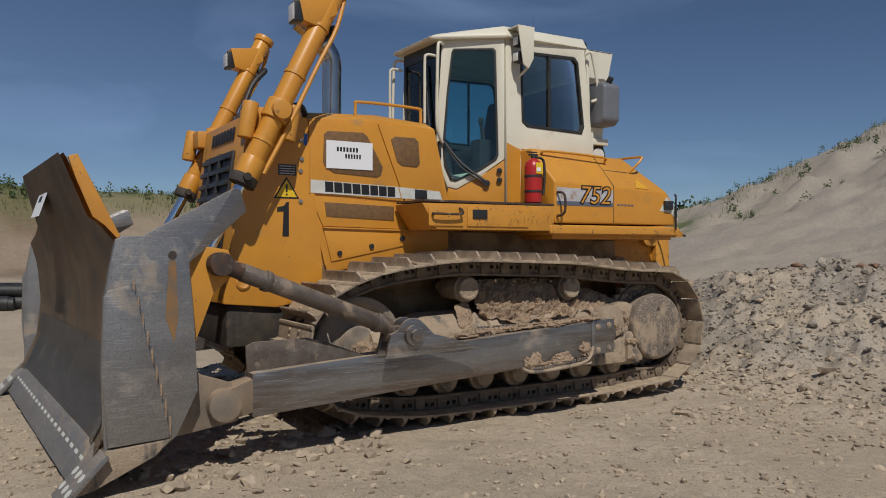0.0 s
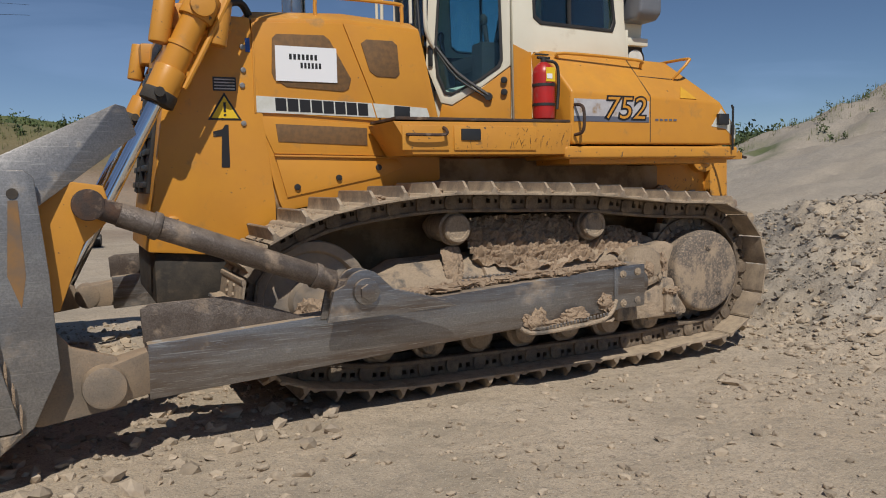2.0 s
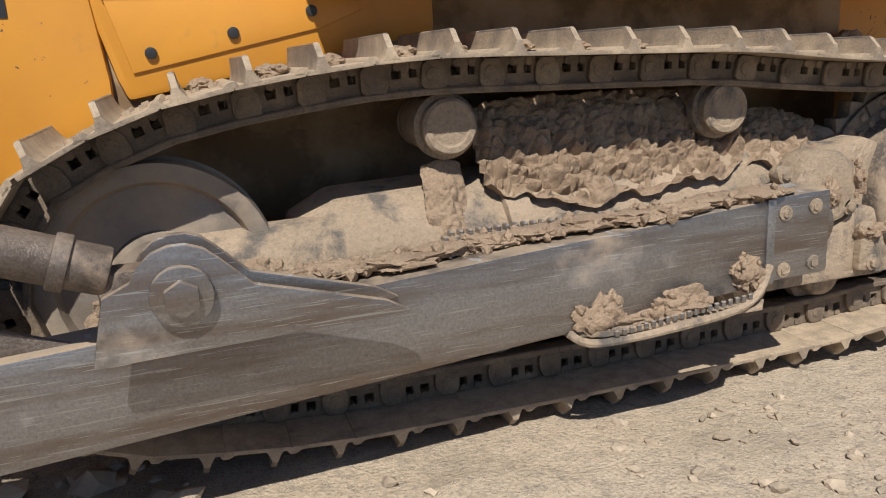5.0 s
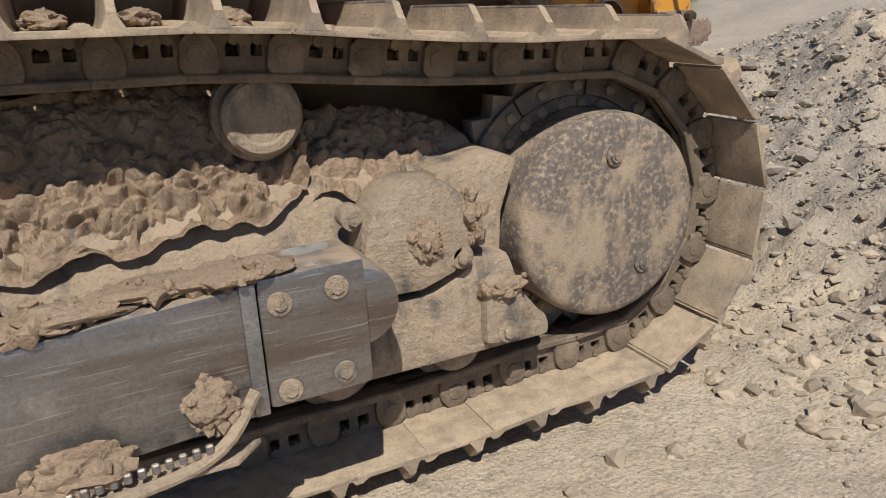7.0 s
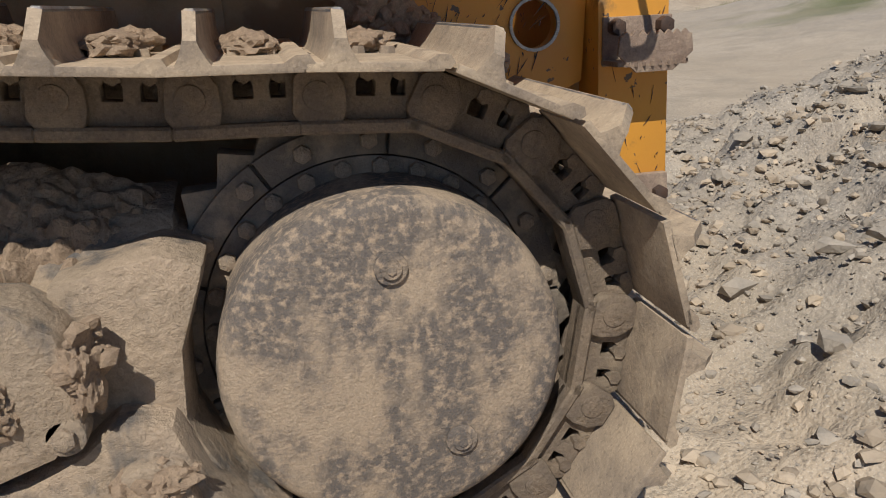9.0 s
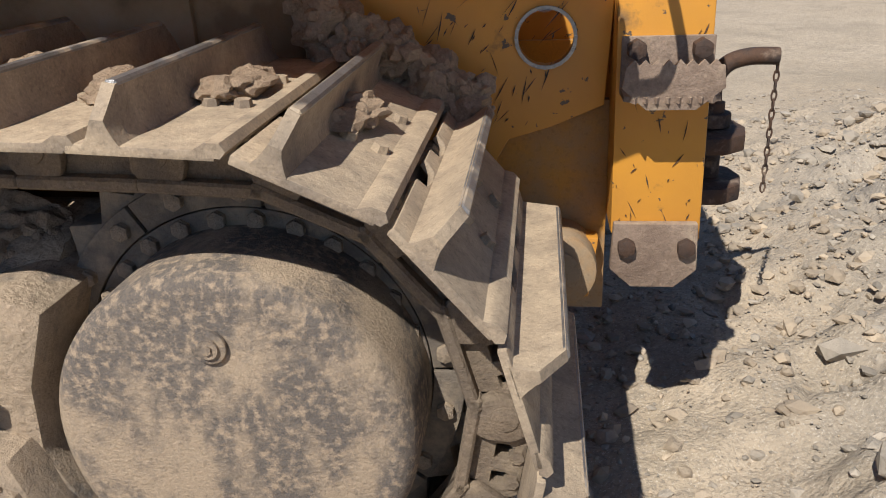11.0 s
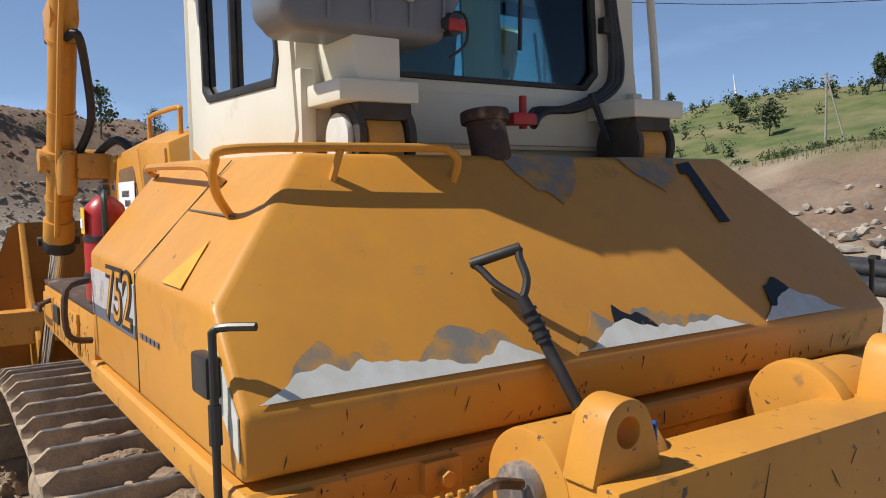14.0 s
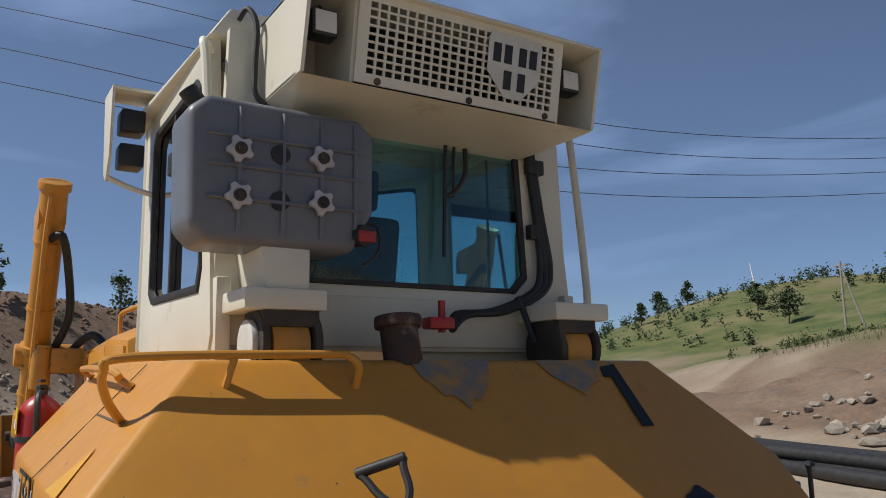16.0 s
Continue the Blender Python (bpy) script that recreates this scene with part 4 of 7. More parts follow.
    plate(bm, [(-0.62, 0.86), (-0.44, 0.9), (-0.36, 0.87), (-0.415, 0.72), (-0.425, 0.58), (-0.36, 0.44), (-0.26, 0.36), (-0.28, 0.3), (-0.62, 0.3)], [], 0.3, XZ(-1.29 if sgn < 0 else 0.99), 0.02)
    part("track_frame", bm, M_frame, dozer, "track frame thickly coated in dry mud")
    bm = B()
    box(bm, (-2.9, min(sgn * 1.24, sgn * 0.88), 0.33), (-0.5, max(sgn * 1.24, sgn * 0.88), 0.42), 0.015)
    for x in (-2.65, -2.05, -1.5, -0.95, -0.55):
        box(bm, (x - 0.11, min(sgn * 1.285, sgn * 1.2), 0.33), (x + 0.11, max(sgn * 1.285, sgn * 1.2), 0.43), 0.015)
    part("roller_guard", bm, M_frame, dozer)
    # trunnion of the push arm: lower saddle, domed cap, pad and studs
    bm = B()
    def flat(pts, y0, y1, bev):
        plate(bm, pts, [], y1 - y0, XZ(min(sgn * y0, sgn * y1)), bev)
    flat([(-0.97, 0.33), (-0.97, 0.46), (-0.88, 0.545), (-0.78, 0.545), (-0.68, 0.55), (-0.59, 0.59), (-0.53, 0.64), (-0.44, 0.62), (-0.4, 0.5), (-0.31, 0.385), (-0.31, 0.34)], 1.2, 1.37, 0.018)
    tr = part("trunnion", bm, M_frame, dozer, "mud-covered ball trunnion of the push arm")
    bm = B()
    flat([(-0.86, 0.6), (-0.88, 0.7), (-0.865, 0.78), (-0.82, 0.845), (-0.74, 0.88), (-0.65, 0.87), (-0.585, 0.82), (-0.555, 0.74), (-0.565, 0.66), (-0.62, 0.6), (-0.72, 0.567), (-0.8, 0.568)], 1.24, 1.4, 0.035)
    part("cap", bm, M_frame, tr)
    bm = B()
    flat([(-0.54, 0.37), (-0.535, 0.56), (-0.5, 0.575), (-0.43, 0.56), (-0.405, 0.45), (-0.43, 0.36)], 1.33, 1.405, 0.02)
    part("pad", bm, M_frame, tr)
    for x, z, y in ((-0.885, 0.79, 1.36), (-0.47, 0.4, 1.41), (-0.6, 0.645, 1.4)):
        bm = B()
        cyl(bm, (x, sgn * (y - 0.06), z), (x, sgn * y, z), 0.034, seg=16, bev=0.006)
        cyl(bm, (x, sgn * y, z), (x, sgn * (y + 0.012), z), 0.02, seg=6, bev=0.003)
        part("stud", bm, M_frame, tr)
    bm = B()
    cyl(bm, (-0.96, sgn * 1.36, 0.645), (-0.96, sgn * 1.6, 0.645), 0.1, seg=32, bev=0.03)
    part("ball_socket", bm, M_arm, tr)


for sgn in (-1, 1):
    undercarriage(sgn)


def push_arm(sgn):
    o = B()
    f, r = Vector((-4.26, sgn * 1.8, 0.445)), Vector((-1.22, sgn * 1.69, 0.635))
    # box beam with a slightly tapered end
    w = 0.17
    pts = []
    for p, h in ((f, 0.145), (r, 0.147)):
        for dy in (0, -sgn * w):
            for dz in (-h, h):
                pts.append((p.x, p.y + dy, p.z + dz))
    hull(o, pts, 0.012)
    arm = part("push_arm", o, M_arm, dozer, "scratched dark steel push arm with dust along its top")
    b = B()
    hull(b, [(x, sgn * y, z) for x in (-1.21, -0.97) for y in (1.685, 1.5) for z in (0.49 + (x + 1.2) * 0.03, 0.79 + (x + 1.2) * 0.03)], 0.02)
    end = part("end_cap", b, M_arm, arm)
    for x, z in ((-1.165, 0.73), (-1.04, 0.742), (-1.163, 0.53), (-1.038, 0.542)):
        b = B()
        cyl(b, (x, sgn * 1.684, z), (x, sgn * 1.692, z), 0.027, seg=18, bev=0.003)
        cyl(b, (x, sgn * 1.69, z), (x, sgn * 1.697, z), 0.015, seg=6)
        part("bolt", b, M_frame, end)
    # welded strap between beam and cap
    b = B()
    box(b, (-1.245, min(sgn * 1.697, sgn * 1.5), 0.49), (-1.212, max(sgn * 1.697, sgn * 1.5), 0.785), 0.004)
    part("strap", b, M_steel, arm)
    # lower step
    b = B()
    tube(b, [(-2.0, sgn * 1.71, 0.44), (-1.9, sgn * 1.75, 0.405), (-1.5, sgn * 1.76, 0.43), (-1.33, sgn * 1.75, 0.47), (-1.24, sgn * 1.71, 0.56)], 0.014, 8, 5)
    plate(b, [(-2.0, sgn * 1.69), (-1.24, sgn * 1.69), (-1.3, sgn * 1.755), (-1.9, sgn * 1.755)], [], 0.014, XY(0.425) @ Matrix.Rotation(0, 4, "Y"), 0.003)
    part("step", b, M_frame, arm, "bent step edge packed with mud")
    b = B()
    box(b, (-2.35, sgn * 1.56 - 0.02, 0.7), (-1.42, sgn * 1.56 + 0.02, 0.765), 0.004, Matrix.Rotation(radians(0), 4, "Y"))
    for i in range(30):
        x = -2.33 + 0.031 * i
        box(b, (x, sgn * 1.56 - 0.018, 0.76), (x + 0.016, sgn * 1.56 + 0.018, 0.782), 0.004, seg=1)
    part("grip_strip", b, M_arm, arm, "toothed grip strip along the arm top")
    b = B()
    for i in range(20):
        u = i / 19
        x = -1.86 + 0.5 * u
        box(b, (x, sgn * 1.757 - 0.006, 0.42 + 0.05 * u), (x + 0.016, sgn * 1.757 + 0.006, 0.442 + 0.05 * u), 0.003, seg=1)
    part("step_teeth", b, M_arm, arm)
    # front fin and bracket of the strut
    b = B()
    plate(b, [(-4.27, 0.58), (-4.28, 0.76), (-4.23, 0.785), (-3.85, 0.795), (-3.72, 0.76), (-3.4, 0.64), (-3.4, 0.6)], [], 0.02, XZ(sgn * 1.72), 0.005)
    part("fin", b, M_strut, arm, "brown earth-stained steel fin")
    for y in (1.76, 1.9):
        b = B()
        plate(b, [(-3.34, 0.63), (-3.3, 0.8)] + [(-3.12 + 0.12 * math.cos(radians(a)), 0.79 + 0.12 * math.sin(radians(a))) for a in range(160, 30, -20)] + [(-2.95, 0.79), (-2.62, 0.7), (-2.55, 0.66)], [], 0.03, XZ(sgn * y - 0.015), 0.006)
        part("bracket", b, M_arm, arm)
    b = B()
    cyl(b, (-3.12, sgn * 1.92, 0.79), (-3.12, sgn * 1.95, 0.79), 0.075, seg=20, bev=0.006)
    cyl(b, (-3.12, sgn * 1.74, 0.79), (-3.12, sgn * 1.975, 0.79), 0.045, seg=6, bev=0.003)
    part("pin", b, M_arm, arm)
    # front knuckle
    b = B()
    cyl(b, (-4.47, sgn * 1.66, 0.42), (-4.47, sgn * 1.94, 0.42), 0.105, seg=28, bev=0.02)
    hull(b, [(-4.45, sgn * 1.92, 0.52), (-4.45, sgn * 1.92, 0.32), (-4.45, sgn * 1.68, 0.52), (-4.45, sgn * 1.68, 0.32), (-4.24, sgn * 1.79, 0.56), (-4.24, sgn * 1.79, 0.33), (-4.24, sgn * 1.65, 0.56), (-4.24, sgn * 1.65, 0.33)], 0.02)
    part("knuckle", b, M_mold, arm)
    # strut to the blade
    b = B()
    p, q = Vector((-4.5, sgn * 1.93, 1.31)), Vector((-3.12, sgn * 1.84, 0.79))
    d = (q - p).normalized()
    cyl(b, p + d * 0.14, q - d * 0.17, 0.06, seg=24, bev=0.01)
    cyl(b, p + d * 0.3, p + d * 0.34, 0.07, seg=24, bev=0.006)
    cyl(b, q - d * 0.3, q - d * 0.26, 0.07, seg=24, bev=0.006)
    hull(b, [q + Vector((dx, dy, dz)) - d * 0.02 for dx in (-0.17, 0.05) for dy in (-0.05, 0.05) for dz in (-0.05, 0.06)], 0.02)
    st = part("strut", b, M_strut, dozer, "dark steel brace strut running to the blade")
    b = B()
    cyl(b, p - d * 0.02, p + d * 0.16, 0.05, 0.055, seg=20, bev=0.01)
    cyl(b, p + Vector((0, -sgn * 0.14, 0)), p + Vector((0, sgn * 0.05, 0)), 0.075, seg=28, bev=0.012)
    part("strut_head", b, M_rust, st, "rusty strut head with its pin")


for sgn in (-1, 1):
    push_arm(sgn)


# ---- blade ----
M_stain = mat("rust_stain", (0.24, 0.13, 0.05), (0.15, 0.11, 0.08), 9, 0.4, 0.65, rough=0.7)
def mold_x(z, y):
    """Front face of the blade: hollow, its ends swept forward."""
    a = abs(y)
    base = np.interp(z, [0.0, 0.12, 0.3, 0.55, 0.9, 1.25, 1.6, 2.05], [-5.33, -5.27, -5.17, -5.06, -5.02, -5.05, -5.15, -5.3])
    return base - 0.03 * max(0, a - 1.6) / 0.4


def mold_top(y):
    return float(np.interp(abs(y), [0, 1.06, 1.12, 1.28, 2.0], [2.05, 2.05, 2.01, 1.62, 1.46]))


SKEW = Matrix.Translation((-5.2, -2.0, 0)) @ Matrix.Rotation(radians(2.6), 4, "Z") @ Matrix.Translation((5.2, 2.0, 0))   # the blade stands slightly angled


def blade():
    ys = [-1.99, -1.8, -1.6, -1.4, -1.28, -1.12, -1.06, -0.55, 0, 0.55, 1.06, 1.12, 1.28, 1.4, 1.6, 1.8, 1.99]
    b = B()
    rows = []
    for k in range(15):
        u = k / 14
        rows.append([(mold_x(0.2 + u * (mold_top(y) - 0.2), y), y, 0.2 + u * (mold_top(y) - 0.2)) for y in ys])
    fs = grid_surface(b, rows)
    bmesh.ops.solidify(b, geom=fs, thickness=-0.025)
    bmesh.ops.recalc_face_normals(b, faces=list(b.faces))
    bl = part("blade", b, M_mold, dozer, "earth-stained hollow steel dozer blade")
    b = B()
    rows = [[(mold_x(0.2 + u * (mold_top(y) - 0.2), y) + 0.032, y, 0.2 + u * (mold_top(y) - 0.2)) for y in ys] for u in [i / 14 for i in range(15)]]
    fs = grid_surface(b, rows)
    bmesh.ops.solidify(b, geom=fs, thickness=0.012)
    bmesh.ops.recalc_face_normals(b, faces=list(b.faces))
    part("back_panel", b, M_yellow_worn, bl, "chipped yellow back of the blade")
    for sgn in (-1, 1):
        b = B()
        prof = [(-5.19, 0.26), (-5.2, 0.6), (-5.195, 1.1), (-5.16, 1.31), (-5.13, 1.46), (-5.09, 1.485), (-4.76, 1.475), (-4.72, 1.44), (-4.68, 1.0), (-4.657, 0.55), (-4.78, 0.29), (-4.91, 0.19), (-5.26, 0.04), (-5.41, 0.0)]
        plate(b, prof, [], 0.045, XZ(sgn * 2.0 - 0.022), 0.008)
        ep = part("end_plate", b, M_steel, bl, "scratched bare steel end plate of the blade")
        b = B()
        plate(b, [(-5.178, 0.275), (-5.212, 0.7), (-5.203, 1.13), (-5.18, 1.17), (-5.06, 1.195), (-5.035, 1.17), (-4.832, 0.31), (-4.86, 0.29)], [], 0.05, XZ(sgn * 2.046 - 0.025), 0.008)
        part("wear_plate", b, M_steel, ep)
        b = B()
        for i in range(9):
            u = i / 8
            lumpy(b, (-5.035 + 0.205 * u, sgn * 2.05, 1.17 - 0.82 * u), (0.007, 0.008, 0.07), i, 2, 0.3)
        part("soil_seam", b, M_mud, ep, "dry soil caught along the wear plate")
        b = B()
        plate(b, [(-4.83, 1.34), (-4.79, 1.34), (-4.775, 1.0), (-4.8, 0.85), (-4.85, 1.0)], [], 0.002, XZ(sgn * 2.0235 - 0.001))
        part("rust_streak", b, M_stain, ep, "orange rust streak below a hole")
        b = B()
        cyl(b, (-4.81, sgn * 2.0, 1.37), (-4.81, sgn * 2.026, 1.37), 0.025, seg=16)
        part("hole", b, M_dark, ep)
        b = B()
        plate(b, [(-5.38, 0.02), (-5.26, 0.045), (-4.92, 0.195), (-4.83, 0.285), (-5.18, 0.262)], [], 0.06, XZ(sgn * 2.05 - 0.03), 0.015)
        part("corner_shoe", b, M_frame, ep)
        # rearward guard plate above the strut
        b = B()
        hull(b, [(-5.0, sgn * 1.98, 1.47), (-5.0, sgn * 1.95, 1.47), (-4.72, sgn * 1.98, 1.3), (-4.72, sgn * 1.95, 1.3), (-4.28, sgn * 1.7, 1.8), (-4.28, sgn * 1.67, 1.8), (-4.23, sgn * 1.68, 1.66), (-4.23, sgn * 1.65, 1.66), (-4.33, sgn * 1.73, 1.81), (-4.33, sgn * 1.70, 1.81)], 0.006)
        part("guard_plate", b, M_steel, bl, "bare steel guard plate sticking out behind the blade")
        # yellow stiffener with the strut lug
        b = B()
        plate(b, [(-4.98, 0.8), (-4.98, 1.45), (-4.68, 1.44), (-4.42, 1.4), (-4.38, 1.25), (-4.52, 1.12), (-4.64, 0.8)], [], 0.05, XZ(sgn * 1.86 - 0.025), 0.01)
        part("strut_lug", b, M_yellow_worn, bl)
        b = B()
        plate(b, [(-4.98, 0.3), (-4.98, 0.75), (-4.68, 0.72), (-4.6, 0.62), (-4.4, 0.55), (-4.36, 0.3), (-4.75, 0.25)], [], 0.05, XZ(sgn * 1.86 - 0.025), 0.01)
        part("knuckle_bracket", b, M_mold, bl, "earth-stained steel bracket of the arm knuckle")
        b = B()
        plate(b, [(-4.97, 0.9), (-5.1, 1.6), (-5.24, 2.03), (-5.18, 2.05), (-4.92, 1.52), (-4.75, 1.3), (-4.6, 1.2), (-4.5, 0.95), (-4.65, 0.8)], [], 0.04, XZ(sgn * 1.04 - 0.02), 0.008)
        part("rib", b, M_yellow_worn, bl)
        # corner bit and bolts
        b = B()
        m = Matrix.Translation((-5.31, sgn * 2.0, 0.125)) @ Matrix.Rotation(radians(-47), 4, "Y")
        box(b, (-0.18, -0.15, -0.016), (0.17, 0.15, 0.016), 0.006, m)
        cb = part("corner_bit", b, M_steel, bl)
        for i in range(3):
            for j in range(2):
                b = B()
                cyl(b, m @ Vector((-0.1 + 0.1 * j, -0.1 + 0.1 * i, 0.013)), m @ Vector((-0.1 + 0.1 * j, -0.1 + 0.1 * i, 0.019)), 0.028, seg=14)
                part("bolt", b, M_primer, cb)
    b = B()
    box(b, (-0.135, -1.85, -0.015), (0.13, 1.85, 0.015), 0.004, Matrix.Translation((-5.265, 0, 0.145)) @ Matrix.Rotation(radians(-58), 4, "Y"))
    ce = part("cutting_edge", b, M_steel, bl, "dark bolted cutting edge")
    mm = Matrix.Translation((-5.265, 0, 0.145)) @ Matrix.Rotation(radians(-58), 4, "Y")
    b = B()
    box(b, (-0.012, -0.045, 0.014), (0.012, 0.045, 0.0185), 0.002, seg=1)
    first = part("bolt", b, M_primer, ce)
    for i in range(21):
        m = mm @ Matrix.Translation((0.02, -1.75 + 0.175 * i, 0))
        if i == 0:
            first.matrix_basis = m
        else:
            twin("bolt", first, ce, m)
    b = B()
    box(b, (-5.2, -1.97, 0.19), (-5.05, 1.97, 0.262), 0.02)
    part("dirt_ledge", b, M_mud, bl, "tan soil lying along the blade foot")
    b = B()
    cyl(b, (-4.82, -1.9, 0.5), (-4.82, 1.9, 0.5), 0.11, seg=16)
    box(b, (-4.92, -1.9, 1.15), (-4.72, 1.9, 1.4), 0.02)
    part("back_beam", b, M_yellow_worn, bl)
    # bare steel liner over the lower half of the hollow face
    b = B()
    lz = [0.25, 0.35, 0.45, 0.55, 0.66, 0.78]
    fs = grid_surface(b, [[(mold_x(z, y) - 0.012, y, z) for y in ys[1:-1]] for z in lz])
    bmesh.ops.solidify(b, geom=fs, thickness=-0.008)
    bmesh.ops.recalc_face_normals(b, faces=list(b.faces))
    part("liner", b, M_steel, bl, "scraped bare steel lower face")
    bl.matrix_basis = SKEW


blade()


def lift_cylinder(sgn):
    lo, hi = Vector((-4.06, sgn * 0.93, 1.92)), Vector((-3.27, sgn * 0.93, 3.54))
    d = (hi - lo).normalized()
    b = B()
    cyl(b, lo, hi, 0.082, seg=28, bev=0.012)
    cyl(b, lo - d * 0.02, lo + d * 0.2, 0.098, seg=28, bev=0.01)
    cyl(b, hi - d * 0.06, hi, 0.098, seg=28, bev=0.012)
    c = part("lift_cylinder", b, M_yellow, dozer, "yellow hydraulic lift cylinder with hoses")
    b = B()
    foot = Vector((-4.62, sgn * 1.02, 0.85))
    cyl(b, lo, foot, 0.045, seg=20)
    part("rod", b, M_chrome, c, "polished chrome piston rod")
    b = B()
    cyl(b, lo - d * 0.03, lo + d * 0.05, 0.105, seg=24, bev=0.01)
    cyl(b, lo + Vector((0, -0.13, 0.03)), lo + Vector((0, 0.13, 0.03)), 0.03, seg=12)
    part("gland", b, M_dark, c)
    # trunnion bracket to the radiator guard
    b = B()
    t = lo + d * 0.62
    cyl(b, t + Vector((0, sgn * 0.13, 0)), t + Vector((0, -sgn * 0.28, 0)), 0.075, seg=20, bev=0.01)
    cyl(b, t - d * 0.08, t + d * 0.08, 0.105, seg=28, bev=0.01)
    for dx in (-0.2, 0.14):
        cyl(b, t + Vector((dx, -sgn * 0.02, 0.06)), t + Vector((dx - 0.05, -sgn * 0.02, -0.22)), 0.062, seg=18, bev=0.012)
    box(b, (t.x - 0.22, min(sgn * 0.86, sgn * 0.66), t.z - 0.12), (t.x + 0.2, max(sgn * 0.86, sgn * 0.66), t.z + 0.04), 0.02)
    part("bracket", b, M_yellow_worn, c)
    # oil pipe along the barrel and the work lamp at its head
    b = B()
    side = Vector((0.11, sgn * 0.03, -0.05))
    tube(b, [lo + d * 0.12 + side * 0.9, lo + d * 0.5 + side, lo + d * 1.1 + side, lo + d * 1.45 + side * 1.05, lo + d * 1.72 + side * 0.7], 0.018, 8, 6)
    for u in (0.35, 0.95, 1.4):
        cyl(b, lo + d * (u - 0.012), lo + d * (u + 0.012), 0.09, seg=24)
    part("oil_pipe", b, M_yellow, c)
    b = B()
    tube(b, [t + Vector((0.1, -sgn * 0.1, 0.05)), t + Vector((0.22, -sgn * 0.16, 0.25)), t + Vector((0.35, -sgn * 0.12, 0.55)), t + Vector((0.5, -sgn * 0.06, 0.72)), hi - d * 0.4 + Vector((0.1, 0, 0))], 0.026, 10, 6)
    tube(b, [t + Vector((0.05, -sgn * 0.18, 0.0)), t + Vector((0.3, -sgn * 0.3, 0.12)), t + Vector((0.42, -sgn * 0.42, -0.06))], 0.026, 10, 6)
    part("hose", b, M_black, c)
    b = B()
    lx, lz = hi.x - 0.2, hi.z - 0.22
    plate(b, [(lx - 0.17, lz + 0.06), (lx + 0.14, lz + 0.1), (lx + 0.16, lz - 0.03), (lx - 0.02, lz - 0.15), (lx - 0.13, lz - 0.12)], [], 0.16, XZ(sgn * 0.93 - 0.08), 0.01)
    part("lamp_bracket", b, M_yellow, c)
    b = B()
    box(b, (lx - 0.2, sgn * 0.93 - 0.075, lz - 0.13), (lx - 0.13, sgn * 0.93 + 0.075, lz + 0.03), 0.012)
    lamp = part("work_lamp", b, M_plastic, c)
    b = B()
    box(b, (lx - 0.206, sgn * 0.93 - 0.06, lz - 0.115), (lx - 0.2, sgn * 0.93 + 0.06, lz + 0.015), 0.002)
    part("lens", b, M_lens, lamp)


for sgn in (-1, 1):
    lift_cylinder(sgn)


